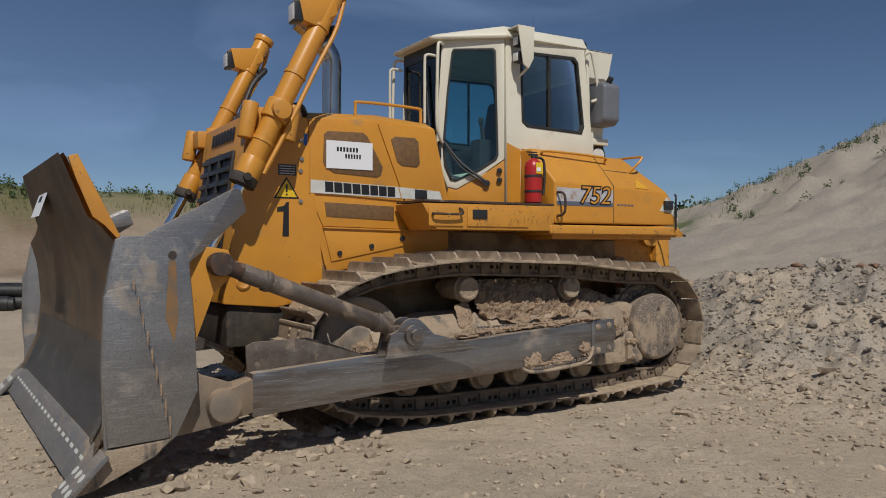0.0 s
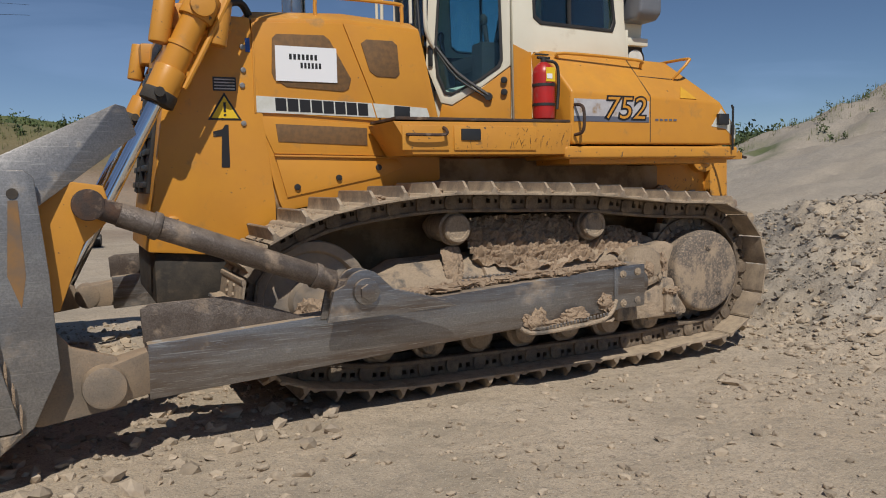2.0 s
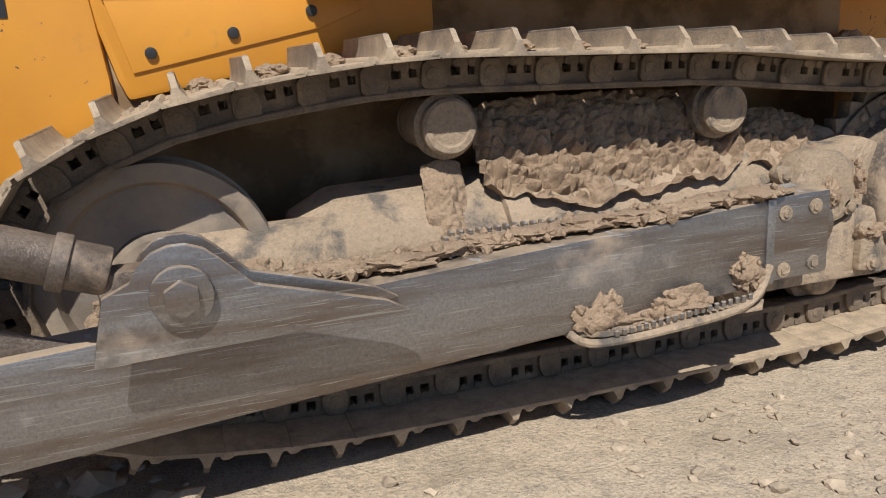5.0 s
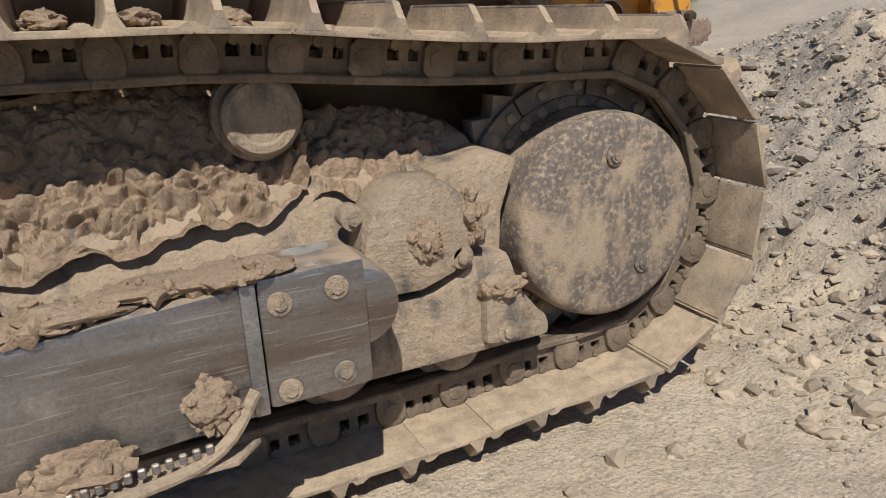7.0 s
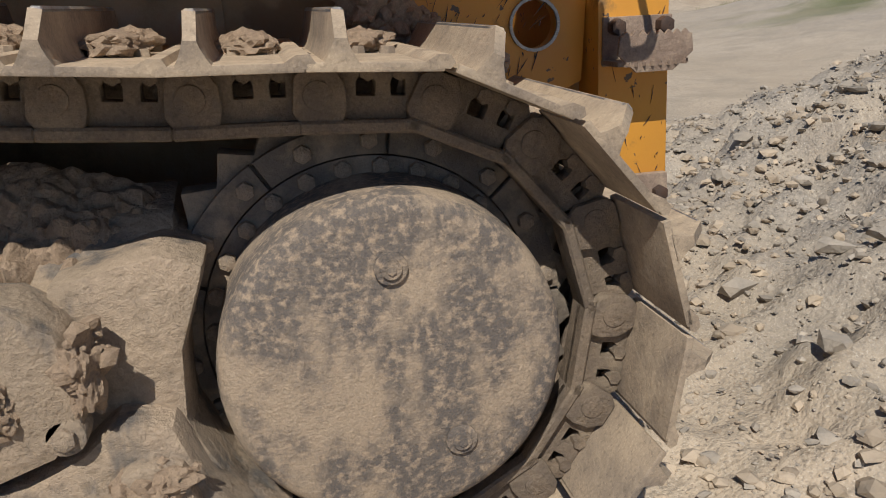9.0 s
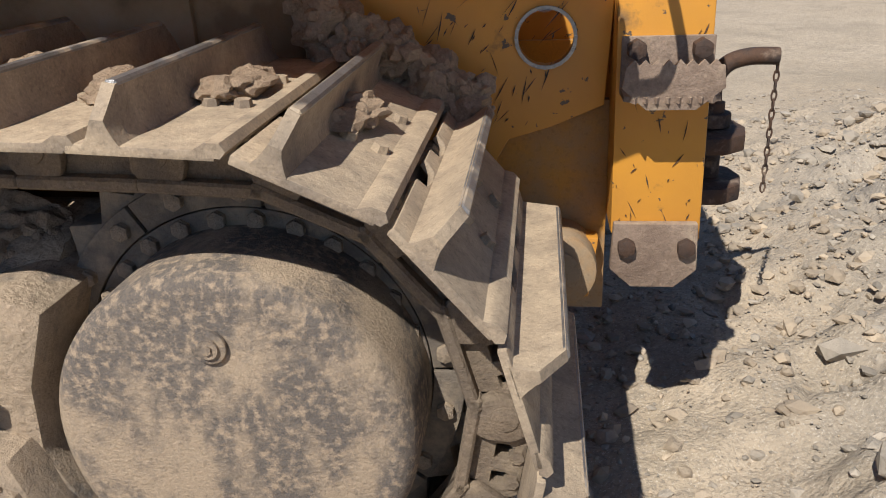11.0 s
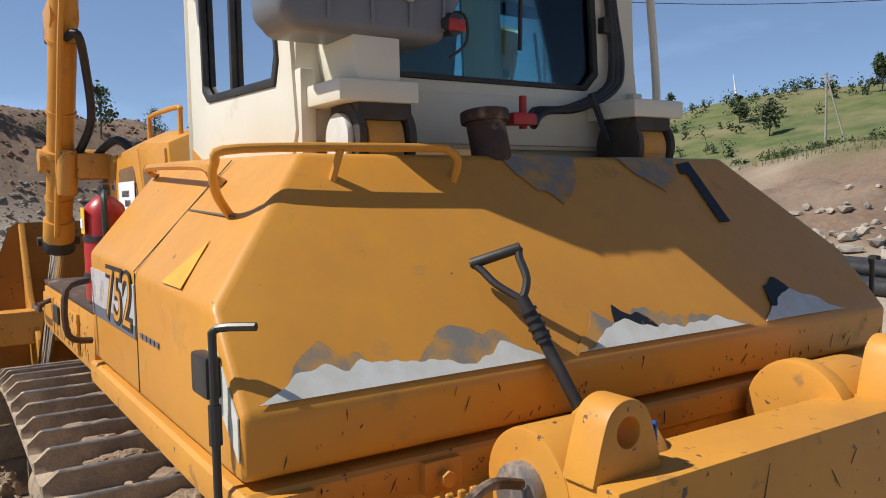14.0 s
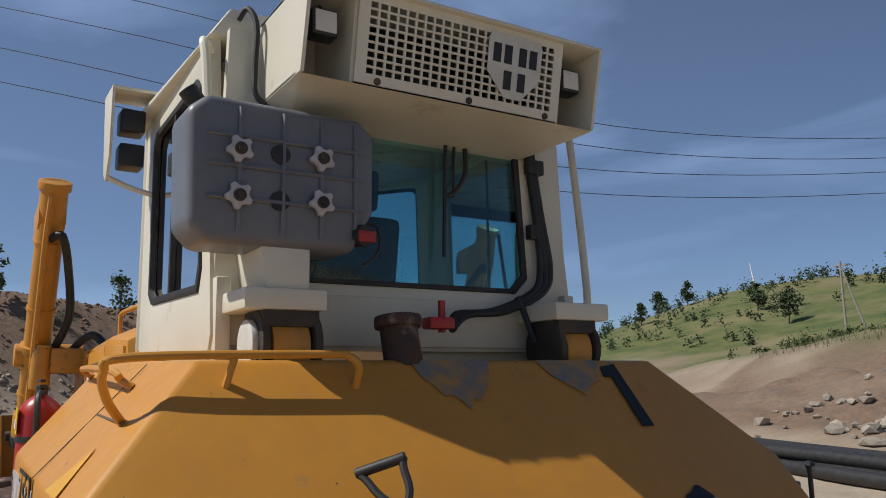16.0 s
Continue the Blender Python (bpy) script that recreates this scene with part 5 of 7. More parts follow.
# ---- radiator guard and hood ----
def front_body():
    b = B()
    side = [(-3.93, 2.5), (-4.14, 0.97), (-3.7, 0.93), (-3.3, 1.0), (-3.3, 1.28), (-3.435, 1.85), (-3.435, 2.5)]
    hull(b, [(x, y, z) for x, z in side for y in (-0.67, 0.67)], 0.02)
    g = part("radiator_guard", b, M_yellow, dozer, "yellow radiator guard with a black grille")
    b = B()
    box(b, (-0.02, -0.44, -0.44), (0.01, 0.44, 0.44), 0.01, Matrix.Translation((-4.035, 0, 1.78)) @ Matrix.Rotation(radians(7.8), 4, "Y"))
    gr = part("grille", b, M_black, g)
    m = Matrix.Translation((-4.05, 0, 1.78)) @ Matrix.Rotation(radians(7.8), 4, "Y")
    for i in range(8):
        b = B()
        box(b, (-0.03, -0.43, -0.4 + 0.11 * i), (0.0, 0.43, -0.36 + 0.11 * i), 0.006, m)
        part("slat", b, M_plastic, gr)
    for y in (-0.15, 0.15):
        b = B()
        box(b, (-0.035, y - 0.012, -0.43), (-0.0, y + 0.012, 0.43), 0.004, m)
        part("bar", b, M_plastic, gr)
    # dark plain marks where the maker's lettering stands
    for i in range(8):
        b = B()
        box(b, (-0.004, -0.35 + 0.09 * i, -0.055), (0.002, -0.35 + 0.09 * i + 0.06, 0.055), 0.001, Matrix.Translation((-3.955, 0, 2.37)) @ Matrix.Rotation(radians(7.8), 4, "Y"))
        part("mark", b, M_ink, g)
    # front skid under the guard
    b = B()
    box(b, (-4.1, -0.62, 0.62), (-3.4, 0.62, 0.96), 0.03)
    part("belly_plate", b, M_dark, g)
    for x, z in ((-3.5, 2.05), (-3.5, 1.8), (-3.49, 2.3), (-3.49, 2.15)):
        b = B()
        cyl(b, (x, -0.668, z), (x, -0.682, z), 0.018, seg=14, bev=0.003)
        part("bolt", b, M_steel, g)
    b = B()
    lathe(b, [(0.0601, 0), (0.06, 0.012), (0.045, 0.018), (0.02, 0.004), (0.01, 0.004)], Matrix.Translation((-3.98, -0.67, 1.14)) @ Matrix.Rotation(radians(90), 4, "X"), 24)
    part("boss", b, M_yellow_worn, g)
    for i, (n, mt, pl, dy) in enumerate((("plate", M_plastic, [(-3.69, 2.01), (-3.54, 2.01), (-3.54, 2.1), (-3.69, 2.1)], 0.004),
                                         ("sticker", M_blue, [(-3.47, 2.27), (-3.44, 2.27), (-3.44, 2.36), (-3.47, 2.36)], 0.003))):
        b = B()
        plate(b, pl, [], dy, XZ(-0.67 - dy), 0.0)
        part(n, b, mt, g)
    for i in range(4):
        b = B()
        box(b, (-3.68, -0.6765, 2.02 + 0.02 * i), (-3.55, -0.6745, 2.028 + 0.02 * i), 0)
        part("mark", b, M_lightgrey, g)
    # warning triangle
    b = B()
    plate(b, [(-3.73, 1.82), (-3.51, 1.82), (-3.62, 2.0)], [], 0.003, XZ(-0.673))
    w = part("warning_sign", b, M_ink, g, "black and yellow warning triangle")
    b = B()
    plate(b, [(-3.708, 1.832), (-3.532, 1.832), (-3.62, 1.975)], [], 0.002, XZ(-0.675))
    part("field", b, M_sticker, w)
    b = B()
    box(b, (-3.628, -0.678, 1.872), (-3.612, -0.675, 1.935), 0.001)
    box(b, (-3.628, -0.678, 1.846), (-3.612, -0.675, 1.86), 0.001)
    part("mark", b, M_ink, w)

    # hood over the engine
    b = B()
    top = [(-3.425, 2.5), (-2.75, 2.535), (-2.2, 2.5), (-2.05, 1.85), (-2.05, 1.4), (-2.6, 1.4), (-3.25, 1.2), (-3.28, 1.28), (-3.425, 1.85)]
    hull(b, [(x, y, z) for x, z in top for y in (-0.655, 0.655)] + [(x, y, z + 0.07) for x, z in top[:3] for y in (-0.5, 0.5)], 0.025)
    h = part("hood", b, M_yellow, dozer, "yellow engine hood with mesh vents")
    for sgn in (-1, 1):
        def side(name, outline, thick, mt, parent, out=0.0, bev=0.004, holes=(), label=""):
            b = B()
            y = sgn * (0.655 + out)
            plate(b, outline, list(holes), thick, XZ(y if sgn > 0 else y - thick), bev)
            return part(name, b, mt, parent, label)
        up = side("side_panel", [(-3.415, 1.88), (-3.415, 2.47), (-2.8, 2.5), (-2.53, 1.83)], 0.014, M_yellow, h)
        rear = side("side_panel", [(-2.785, 2.5), (-2.22, 2.47), (-2.1, 1.82), (-2.515, 1.83)], 0.014, M_yellow, h)
        side("lower_panel", [(-3.41, 1.85), (-3.3, 1.6), (-2.42, 1.58), (-2.52, 1.8)], 0.012, M_yellow, h)
        side("lower_panel", [(-3.295, 1.585), (-3.22, 1.3), (-2.5, 1.44), (-2.35, 1.5), (-2.415, 1.565)], 0.012, M_yellow, h)
        side("hinge", [(-3.425, 1.87), (-3.412, 1.87), (-3.412, 2.46), (-3.425, 2.46)], 0.022, M_yellow_worn, h)
        side("lip", [(-3.3, 1.592), (-2.42, 1.575), (-2.42, 1.562), (-3.3, 1.58)], 0.03, M_yellow_worn, h)
        side("vent_mesh", [(-3.285, 2.1), (-3.3, 2.14), (-3.29, 2.37), (-3.26, 2.4), (-2.93, 2.41), (-2.89, 2.38), (-2.74, 2.12), (-2.76, 2.05), (-2.8, 2.03), (-3.2, 2.05)], 0.008, M_mesh, up, 0.013, 0.003, label="brown dusty mesh vent")
        side("vent_mesh", [(-2.66, 2.37), (-2.62, 2.4), (-2.42, 2.4), (-2.385, 2.37), (-2.37, 2.17), (-2.4, 2.14), (-2.55, 2.145), (-2.6, 2.18)], 0.008, M_mesh, rear, 0.013, 0.003, label="brown dusty mesh vent")
        side("vent_mesh", [(-3.27, 1.68), (-3.285, 1.8), (-2.63, 1.78), (-2.63, 1.655)], 0.008, M_mesh, h, 0.01, 0.002)
        side("white_band", [(-3.41, 1.875), (-3.41, 1.985), (-2.59, 1.955), (-2.56, 1.855)], 0.004, M_primer, up, 0.013, 0.0)
        side("white_band", [(-2.55, 1.855), (-2.58, 1.955), (-2.16, 1.93), (-2.13, 1.845)], 0.004, M_primer, rear, 0.013, 0.0)
        for i in range(8):
            x = -3.28 + 0.084 * i
            side("mark", [(x, 1.888 - 0.003 * i), (x + 0.074, 1.888 - 0.003 * i), (x + 0.07, 1.972 - 0.003 * i), (x - 0.004, 1.974 - 0.003 * i)], 0.002, M_ink, up, 0.0175, 0.0)
        side("latch", [(-2.42, 1.86), (-2.42, 1.94), (-2.3, 1.935), (-2.3, 1.855)], 0.018, M_plastic, rear, 0.014)
        for x, z in ((-3.15, 1.37), (-2.85, 1.43), (-2.55, 1.5)):
            b = B()
            cyl(b, (x, sgn * 0.665, z), (x, sgn * 0.685, z), 0.022, seg=14, bev=0.004)
            part("knob", b, M_plastic, h)
        b = B()
        tube(b, [(-2.95, sgn * 0.56, 2.55), (-2.95, sgn * 0.56, 2.66), (-2.9, sgn * 0.56, 2.695), (-2.35, sgn * 0.56, 2.69), (-2.3, sgn * 0.56, 2.65), (-2.3, sgn * 0.56, 2.5)], 0.014, 8, 4)
        part("hand_rail", b, M_yellow, h)
    # exhaust
    b = B()
    tube(b, [(-2.98, -0.1, 2.45), (-2.98, -0.1, 2.9), (-2.98, -0.1, 3.12), (-3.02, -0.1, 3.22), (-3.12, -0.1, 3.33), (-3.3, -0.1, 3.46)], 0.088, 24, 4)
    part("exhaust_pipe", b, M_inox, dozer, "bent stainless exhaust stack")


front_body()


# ---- hull between the tracks, side boxes, rear ----
def hull_and_tank():
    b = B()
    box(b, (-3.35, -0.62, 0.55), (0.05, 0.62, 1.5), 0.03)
    part("chassis", b, M_hull, dozer, "dusty brown chassis between the tracks")
    for sgn in (-1, 1):
        b = B()
        out = [(-0.35, 0.5), (-0.35, 1.52), (0.5, 1.52), (0.62, 1.7), (0.64, 1.4), (0.62, 1.05), (0.5, 1.0), (0.4, 0.97), (0.36, 0.9), (0.38, 0.75), (0.62, 0.72), (0.6, 0.56), (0.2, 0.5)]
        plate(b, out, [ring(0.485, 1.205, 0.064, 20)], 0.05, XZ(-0.56 if sgn < 0 else 0.51), 0.006)
        rf = part("rear_frame", b, M_yellow_worn, dozer, "yellow rear frame plate with a round hole")
        b = B()
        lathe(b, [(0.062, 0), (0.07, 0.0), (0.07, 0.008), (0.062, 0.008)], Matrix.Translation((0.485, -0.56 if sgn < 0 else 0.56, 1.205)) @ Matrix.Rotation(radians(90 if sgn < 0 else -90), 4, "X"), 24)
        bmesh.ops.delete(b, geom=[f for f in b.faces if len(f.verts) > 4], context="FACES")
        part("hole_rim", b, M_steel, rf)
        b = B()
        cyl(b, (0.56, sgn * 0.4, 1.57), (0.56, sgn * 0.635, 1.57), 0.14, seg=32, bev=0.012)
        cyl(b, (0.56, sgn * 0.34, 1.57), (0.56, sgn * 0.4, 1.57), 0.16, seg=32, bev=0.012)
        boss = part("pivot_boss", b, M_yellow_worn, rf)
        b = B()
        cyl(b, (0.56, sgn * 0.63, 1.57), (0.56, sgn * 0.665, 1.57), 0.07, seg=24, bev=0.006)
        cyl(b, (0.56, sgn * 0.66, 1.57), (0.56, sgn * 0.675, 1.57), 0.045, seg=6, bev=0.003)
        part("pivot_pin", b, M_edge, boss)
        b = B()
        cyl(b, (0.52, sgn * 0.5, 0.66), (0.52, sgn * 0.63, 0.66), 0.095, seg=24, bev=0.012)
        cyl(b, (0.52, sgn * 0.62, 0.66), (0.52, sgn * 0.64, 0.66), 0.055, seg=24, bev=0.006)
        part("lower_boss", b, M_yellow_dusty, rf)
        b = B()
        plate(b, [(0.28, 0.5), (0.28, 1.05), (0.64, 1.05), (0.64, 0.5)], [], 0.03, XZ(-0.5 if sgn < 0 else 0.47), 0.004)
        part("inner_plate", b, M_yellow_dusty, rf)
        # inner brown side above the track
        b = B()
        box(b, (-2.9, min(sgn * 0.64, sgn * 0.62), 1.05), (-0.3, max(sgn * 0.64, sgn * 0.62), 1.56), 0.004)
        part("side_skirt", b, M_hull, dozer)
        # tool box under the cab
        b = B()
        hull(b, [(x, sgn * y, z) for x, z in ((-2.64, 1.79), (-2.5, 1.57), (-1.26, 1.57), (-1.23, 1.8)) for y in (0.7, 1.19)], 0.012)
        tb = part("tool_box", b, M_yellow_worn, dozer, "yellow step box under the cab with rusty edges")
        for x0, x1, lock in ((-2.2, -1.55, 1), (-2.58, -2.24, 0)):
            b = B()
            box(b, (x0, min(sgn * 1.19, sgn * 1.203), 1.6), (x1, max(sgn * 1.19, sgn * 1.203), 1.765), 0.006)
            door = part("door", b, M_yellow_worn, tb)
            b = B()
            if lock:
                box(b, (x0 + 0.05, min(sgn * 1.2, sgn * 1.215), 1.665), (x0 + 0.2, max(sgn * 1.2, sgn * 1.215), 1.745), 0.008)
                part("lock", b, M_plastic, door)
            else:
                tube(b, [(x0 + 0.04, sgn * 1.2, 1.7), (x0 + 0.04, sgn * 1.25, 1.7), (x1 - 0.06, sgn * 1.25, 1.7), (x1 - 0.04, sgn * 1.25, 1.73), (x1 - 0.04, sgn * 1.2, 1.75)], 0.011, 8, 4)
                part("handle", b, M_rust, door)
        b = B()
        plate(b, [(-2.62, sgn * 0.7), (-1.25, sgn * 0.7), (-1.25, sgn * 1.19), (-2.62, sgn * 1.19)], [], 0.02, XY(1.8), 0.004)
        part("tread_plate", b, M_rust, tb)
    # sill below the tank
    b = B()
    hull(b, [(x, y, z) for x, y in ((-1.3, -1.2), (-1.3, 1.2), (0.38, -1.2), (0.38, 1.2)) for z in (1.54, 1.63)], 0.025, 3)
    hull(b, [(x, y, z) for x in (-1.2, 0.36) for y in (-1.1, 1.1) for z in (1.5, 1.56)], 0.01)
    part("sill", b, M_yellow_worn, dozer, "thick yellow sill around the rear body")
    b = B()
    pts = []
    for s in (-1, 1):
        pts += [(-1.24, s * 1.19, 1.645), (0.36, s * 1.19, 1.645), (0.37, s * 1.19, 1.78), (0.2, s * 1.19, 1.98), (-1.24, s * 1.19, 2.03), (-0.09, s * 0.86, 2.33), (-1.3, s * 0.9, 2.36)]
    hull(b, pts, 0.022, 3)
    tk = part("fuel_tank", b, M_yellow, dozer, "sloping yellow rear tank with flaking paint and a number one")
    # seams, decals and flaked paint
    for s in (-1, 1):
        b = B()
        hull(b, [(-0.52 + dx, s * 1.1895, z) for dx in (0, 0.006) for z in (1.66, 2.005)] + [(-0.52 + dx, s * 1.192, z) for dx in (0, 0.006) for z in (1.66, 2.005)])
        part("seam", b, M_dark, tk)
        b = B()
        plate(b, [(-1.22, 1.85), (-0.53, 1.85), (-0.53, 1.97), (-1.22, 1.975)], [], 0.003, XZ(s * 1.19 - (0.003 if s < 0 else 0)))
        part("decal", b, M_lightgrey, tk)
        b = B()
        plate(b, [(-1.22, 1.81), (-0.53, 1.81), (-0.53, 1.85), (-1.22, 1.85)], [], 0.003, XZ(s * 1.19 - (0.003 if s < 0 else 0)))
        part("decal", b, M_bluegrey, tk)
        tm = Matrix.Translation((-0.96 if s < 0 else -0.6, s * 1.1945, 1.835)) @ Matrix.Rotation(radians(90), 4, "X") @ (Matrix.Identity(4) if s < 0 else Matrix.Rotation(radians(180), 4, "Y")) @ Matrix.Diagonal((1.12, 1, 1, 1))
        text_part("752", 0.235, M_ink, tk, tm, 0.011)
        text_part("752", 0.235, M_yellow, tk, tm @ Matrix.Translation((0, 0, 0.0022)), -0.002)
        b = B()
        for i in range(5):
            box(b, (-0.47 + 0.045 * i, s * 1.193 - 0.001, 1.825), (-0.44 + 0.045 * i, s * 1.193 + 0.001, 1.84), 0)
        part("mark", b, M_bluegrey, tk)
        # marker lamp with its guard rod
        b = B()
        box(b, (0.15, min(s * 1.19, s * 1.225), 1.8), (0.26, max(s * 1.19, s * 1.225), 1.89), 0.01)
        part("marker_lamp", b, M_plastic, tk)
        b = B()
        cyl(b, (0.3, s * 1.22, 1.6), (0.3, s * 1.22, 1.95), 0.009, seg=10)
        cyl(b, (0.3, s * 1.22, 1.72), (0.3, s * 1.22, 1.8), 0.014, seg=10)
        tube(b, [(0.3, s * 1.22, 1.93), (0.3, s * 1.21, 1.955), (0.36, s * 1.15, 1.96)], 0.009, 8, 3)
        part("latch_rod", b, M_plastic, tk)
        b = B()
        plate(b, [(0.1, 1.79), (0.2, 1.93), (0.355, 1.78), (0.355, 1.69), (0.25, 1.77)], [], 0.003, XZ(s * 1.19 - (0.003 if s < 0 else 0)))
        part("bare_patch", b, M_primer, tk)
        # rails on the shoulder
        b = B()
        zz = 2.33
        tube(b, [(-1.2, s * 0.95, 2.3), (-1.17, s * 0.99, zz), (-0.5, s * 1.0, zz - 0.02), (-0.44, s * 0.98, zz - 0.05), (-0.42, s * 0.95, 2.26)], 0.012, 8, 4)
        part("hand_rail", b, M_yellow, tk)
        b = B()
        tube(b, [(-1.22, s * 1.2, 1.93), (-1.2, s * 1.28, 1.9), (-1.2, s * 1.28, 1.74), (-1.22, s * 1.2, 1.71)], 0.012, 8, 4)
        part("grab_handle", b, M_rust, tk)
    b = B()
    tube(b, [(-0.16, -1.02, 2.165), (-0.12, -1.07, 2.23), (-0.06, -1.09, 2.3), (-0.03, -1.03, 2.335), (-0.02, -0.5, 2.345), (-0.015, -0.44, 2.34), (-0.005, -0.41, 2.31), (-0.03, -0.41, 2.25)], 0.012, 10, 5)
    tube(b, [(-0.02, -0.77, 2.335), (-0.035, -0.79, 2.255)], 0.011, 8, 1, False)
    part("rear_rail", b, M_yellow, tk)
    # shoulder plane: seams and a triangular sticker
    so, sx = Vector((-0.52, -1.19, 2.005)), Vector((1, 0, -0.035)).normalized()
    su = (Vector((-0.52, -0.875, 2.343)) - so).normalized()
    sm = Matrix((sx, su, sx.cross(su))).transposed().to_4x4()
    sm.translation = so + sx.cross(su) * 0.004
    for quad in ([(0, 0), (0.006, 0), (0.006, 0.44), (0, 0.44)], [(0.006, 0.235), (0.42, 0.235), (0.42, 0.241), (0.006, 0.241)]):
        b = B()
        plate(b, quad, [], 0.002, sm)
        part("seam", b, M_dark, tk)
    b = B()
    plate(b, [(0.3, 0.008), (0.47, 0.012), (0.39, 0.155)], [], 0.002, sm)
    part("sticker", b, M_faded, tk, "faded yellow triangular sticker")
    # deck plane: origin at its top edge, running down to the rear
    d = Vector((0.46, 0, -0.55)).normalized()
    nrm = Vector((0.55, 0, 0.46)).normalized()
    m = Matrix((Vector((0, 1, 0)), d, Vector((0, 1, 0)).cross(d))).transposed().to_4x4()
    if (m.to_3x3() @ Vector((0, 0, 1))).dot(nrm) < 0:
        m = Matrix((Vector((0, 1, 0)), d, -Vector((0, 1, 0)).cross(d))).transposed().to_4x4()
    m.translation = Vector((-0.09, 0, 2.33)) + nrm * 0.003
    b = B()
    plate(b, [(0.58, 0.035), (0.655, 0.02), (0.66, 0.3), (0.605, 0.3), (0.605, 0.08), (0.57, 0.08)], [], 0.002, m)
    part("number_one", b, M_ink, tk, "black painted number one")
    rg = random.Random(8)

    def flake(y0, y1, hgt, mt, lift, name, depth=0.695):
        n = max(12, int((y1 - y0) / 0.012))
        up = []
        for i in range(n + 1):
            u = i / n
            edge = min(1, 6 * u, 6 * (1 - u))
            w = 0.5 + 0.75 * noise.noise(Vector((y0 * 9 + u * (y1 - y0) * 5.5, hgt * 40, 0))) + 0.22 * noise.noise(Vector((u * (y1 - y0) * 26, y0, hgt * 9)))
            up.append((y0 + (y1 - y0) * u, depth - hgt * edge * max(0.08, w)))
        b = B()
        plate(b, [(y0, depth)] + up + [(y1, depth)], [], lift, m)
        part(name, b, mt, tk, "flaked paint showing pale primer")
    flake(-1.15, -0.36, 0.13, M_scuff, 0.0012, "bare_patch")
    flake(-1.15, -0.38, 0.095, M_primer, 0.0024, "bare_patch")
    flake(-0.3, 0.44, 0.17, M_scuff, 0.0012, "bare_patch")
    flake(-0.28, 0.4, 0.08, M_primer, 0.003, "bare_patch")
    flake(-0.14, 0.16, 0.16, M_ink, 0.0022, "bare_patch")
    flake(0.5, 0.95, 0.11, M_primer, 0.003, "bare_patch")
    flake(0.55, 0.85, 0.15, M_ink, 0.002, "bare_patch")
    for y0, y1, s in ((-0.2, 0.1, 0.2), (0.3, 0.58, 0.16)):
        b = B()
        pts = [(y0 + (y1 - y0) * i / 12, 0.003 + s * math.sin(math.pi * i / 12) ** 0.7 * (0.75 + 0.25 * rg.random())) for i in range(13)]
        plate(b, pts, [], 0.0012, m)
        part("scuffed_patch", b, M_scuff, tk, "worn grey scuff in the paint")
    b = B()
    cyl(b, (-0.13, -0.19, 2.3), (-0.17, -0.19, 2.44), 0.062, seg=24, bev=0.006)
    cyl(b, (-0.17, -0.19, 2.435), (-0.175, -0.19, 2.475), 0.078, seg=24, bev=0.01)
    part("filler_neck", b, M_rust, tk, "rusty dark filler neck")
    # rear block with lugs, steps and hitch
    b = B()
    hull(b, [(x, y, z) for x, z in ((0.63, 1.64), (0.83, 1.65), (0.845, 0.74), (0.64, 0.76)) for y in (-0.63, 0.63)], 0.008)
    rb = part("rear_block", b, M_yellow_worn, dozer, "scratched yellow counterweight block at the rear")
    for s in (-1, 1):
        b = B()
        out = [(s * 0.54 - 0.1, 1.64), (s * 0.54 - 0.08, 1.71)] + [(s * 0.54 + 0.068 * math.cos(radians(a)), 1.735 + 0.068 * math.sin(radians(a))) for a in range(165, 10, -15)] + [(s * 0.54 + 0.08, 1.71), (s * 0.54 + 0.1, 1.64)]
        plate(b, out, [ring(s * 0.54, 1.735, 0.032, 16)], 0.09, YZ(0.68), 0.006)
        lug = part("lifting_lug", b, M_yellow_worn, rb)
        b = B()
        box(b, (0.72, s * 0.54 + 0.087, 1.67), (0.76, s * 0.54 + 0.093, 1.74), 0.001, Matrix.Identity(4))
        part("sticker", b, M_blue, lug)
        for z, tooth in ((1.17, 1), (0.72, 0)):
            b = B()
            if tooth:
                outl = [(0.645, s * 0.63), (0.645, s * 0.73)] + [(0.655 + 0.011 * i, s * (0.755 if i % 2 else 0.735)) for i in range(17)] + [(0.84, s * 0.73), (0.84, s * 0.63)]
                plate(b, outl, [], 0.012, XY(z - 0.075) , 0.0)
                rim = [(0.64, z - 0.045), (0.645, z + 0.0)] + [(0.65 + 0.0115 * i, z + (0.012 if i % 2 else 0.0)) for i in range(17)] + [(0.84, z + 0.0), (0.845, z - 0.045), (0.79, z - 0.09), (0.69, z - 0.09)]
                plate(b, rim, [], 0.01, XZ(s * 0.74 - 0.005), 0.001)
                box(b, (0.645, min(s * 0.63, s * 0.642), z - 0.08), (0.84, max(s * 0.63, s * 0.642), z + 0.045), 0.004)
            else:
                hull(b, [(x, s * y, zz) for y in (0.63, 0.655) for x, zz in ((0.645, z + 0.075), (0.835, z + 0.075), (0.84, z - 0.04), (0.79, z - 0.085), (0.69, z - 0.085), (0.64, z - 0.04))], 0.005)
            st = part("step", b, M_step, rb, "rusty toothed step bracket")
            for x in (0.675, 0.81):
                b = B()
                cyl(b, (x, s * 0.64, z + 0.02), (x, s * 0.675, z + 0.02), 0.022, seg=6, bev=0.003)
                part("bolt", b, M_rust, st)
    # tow hitch
    b = B()
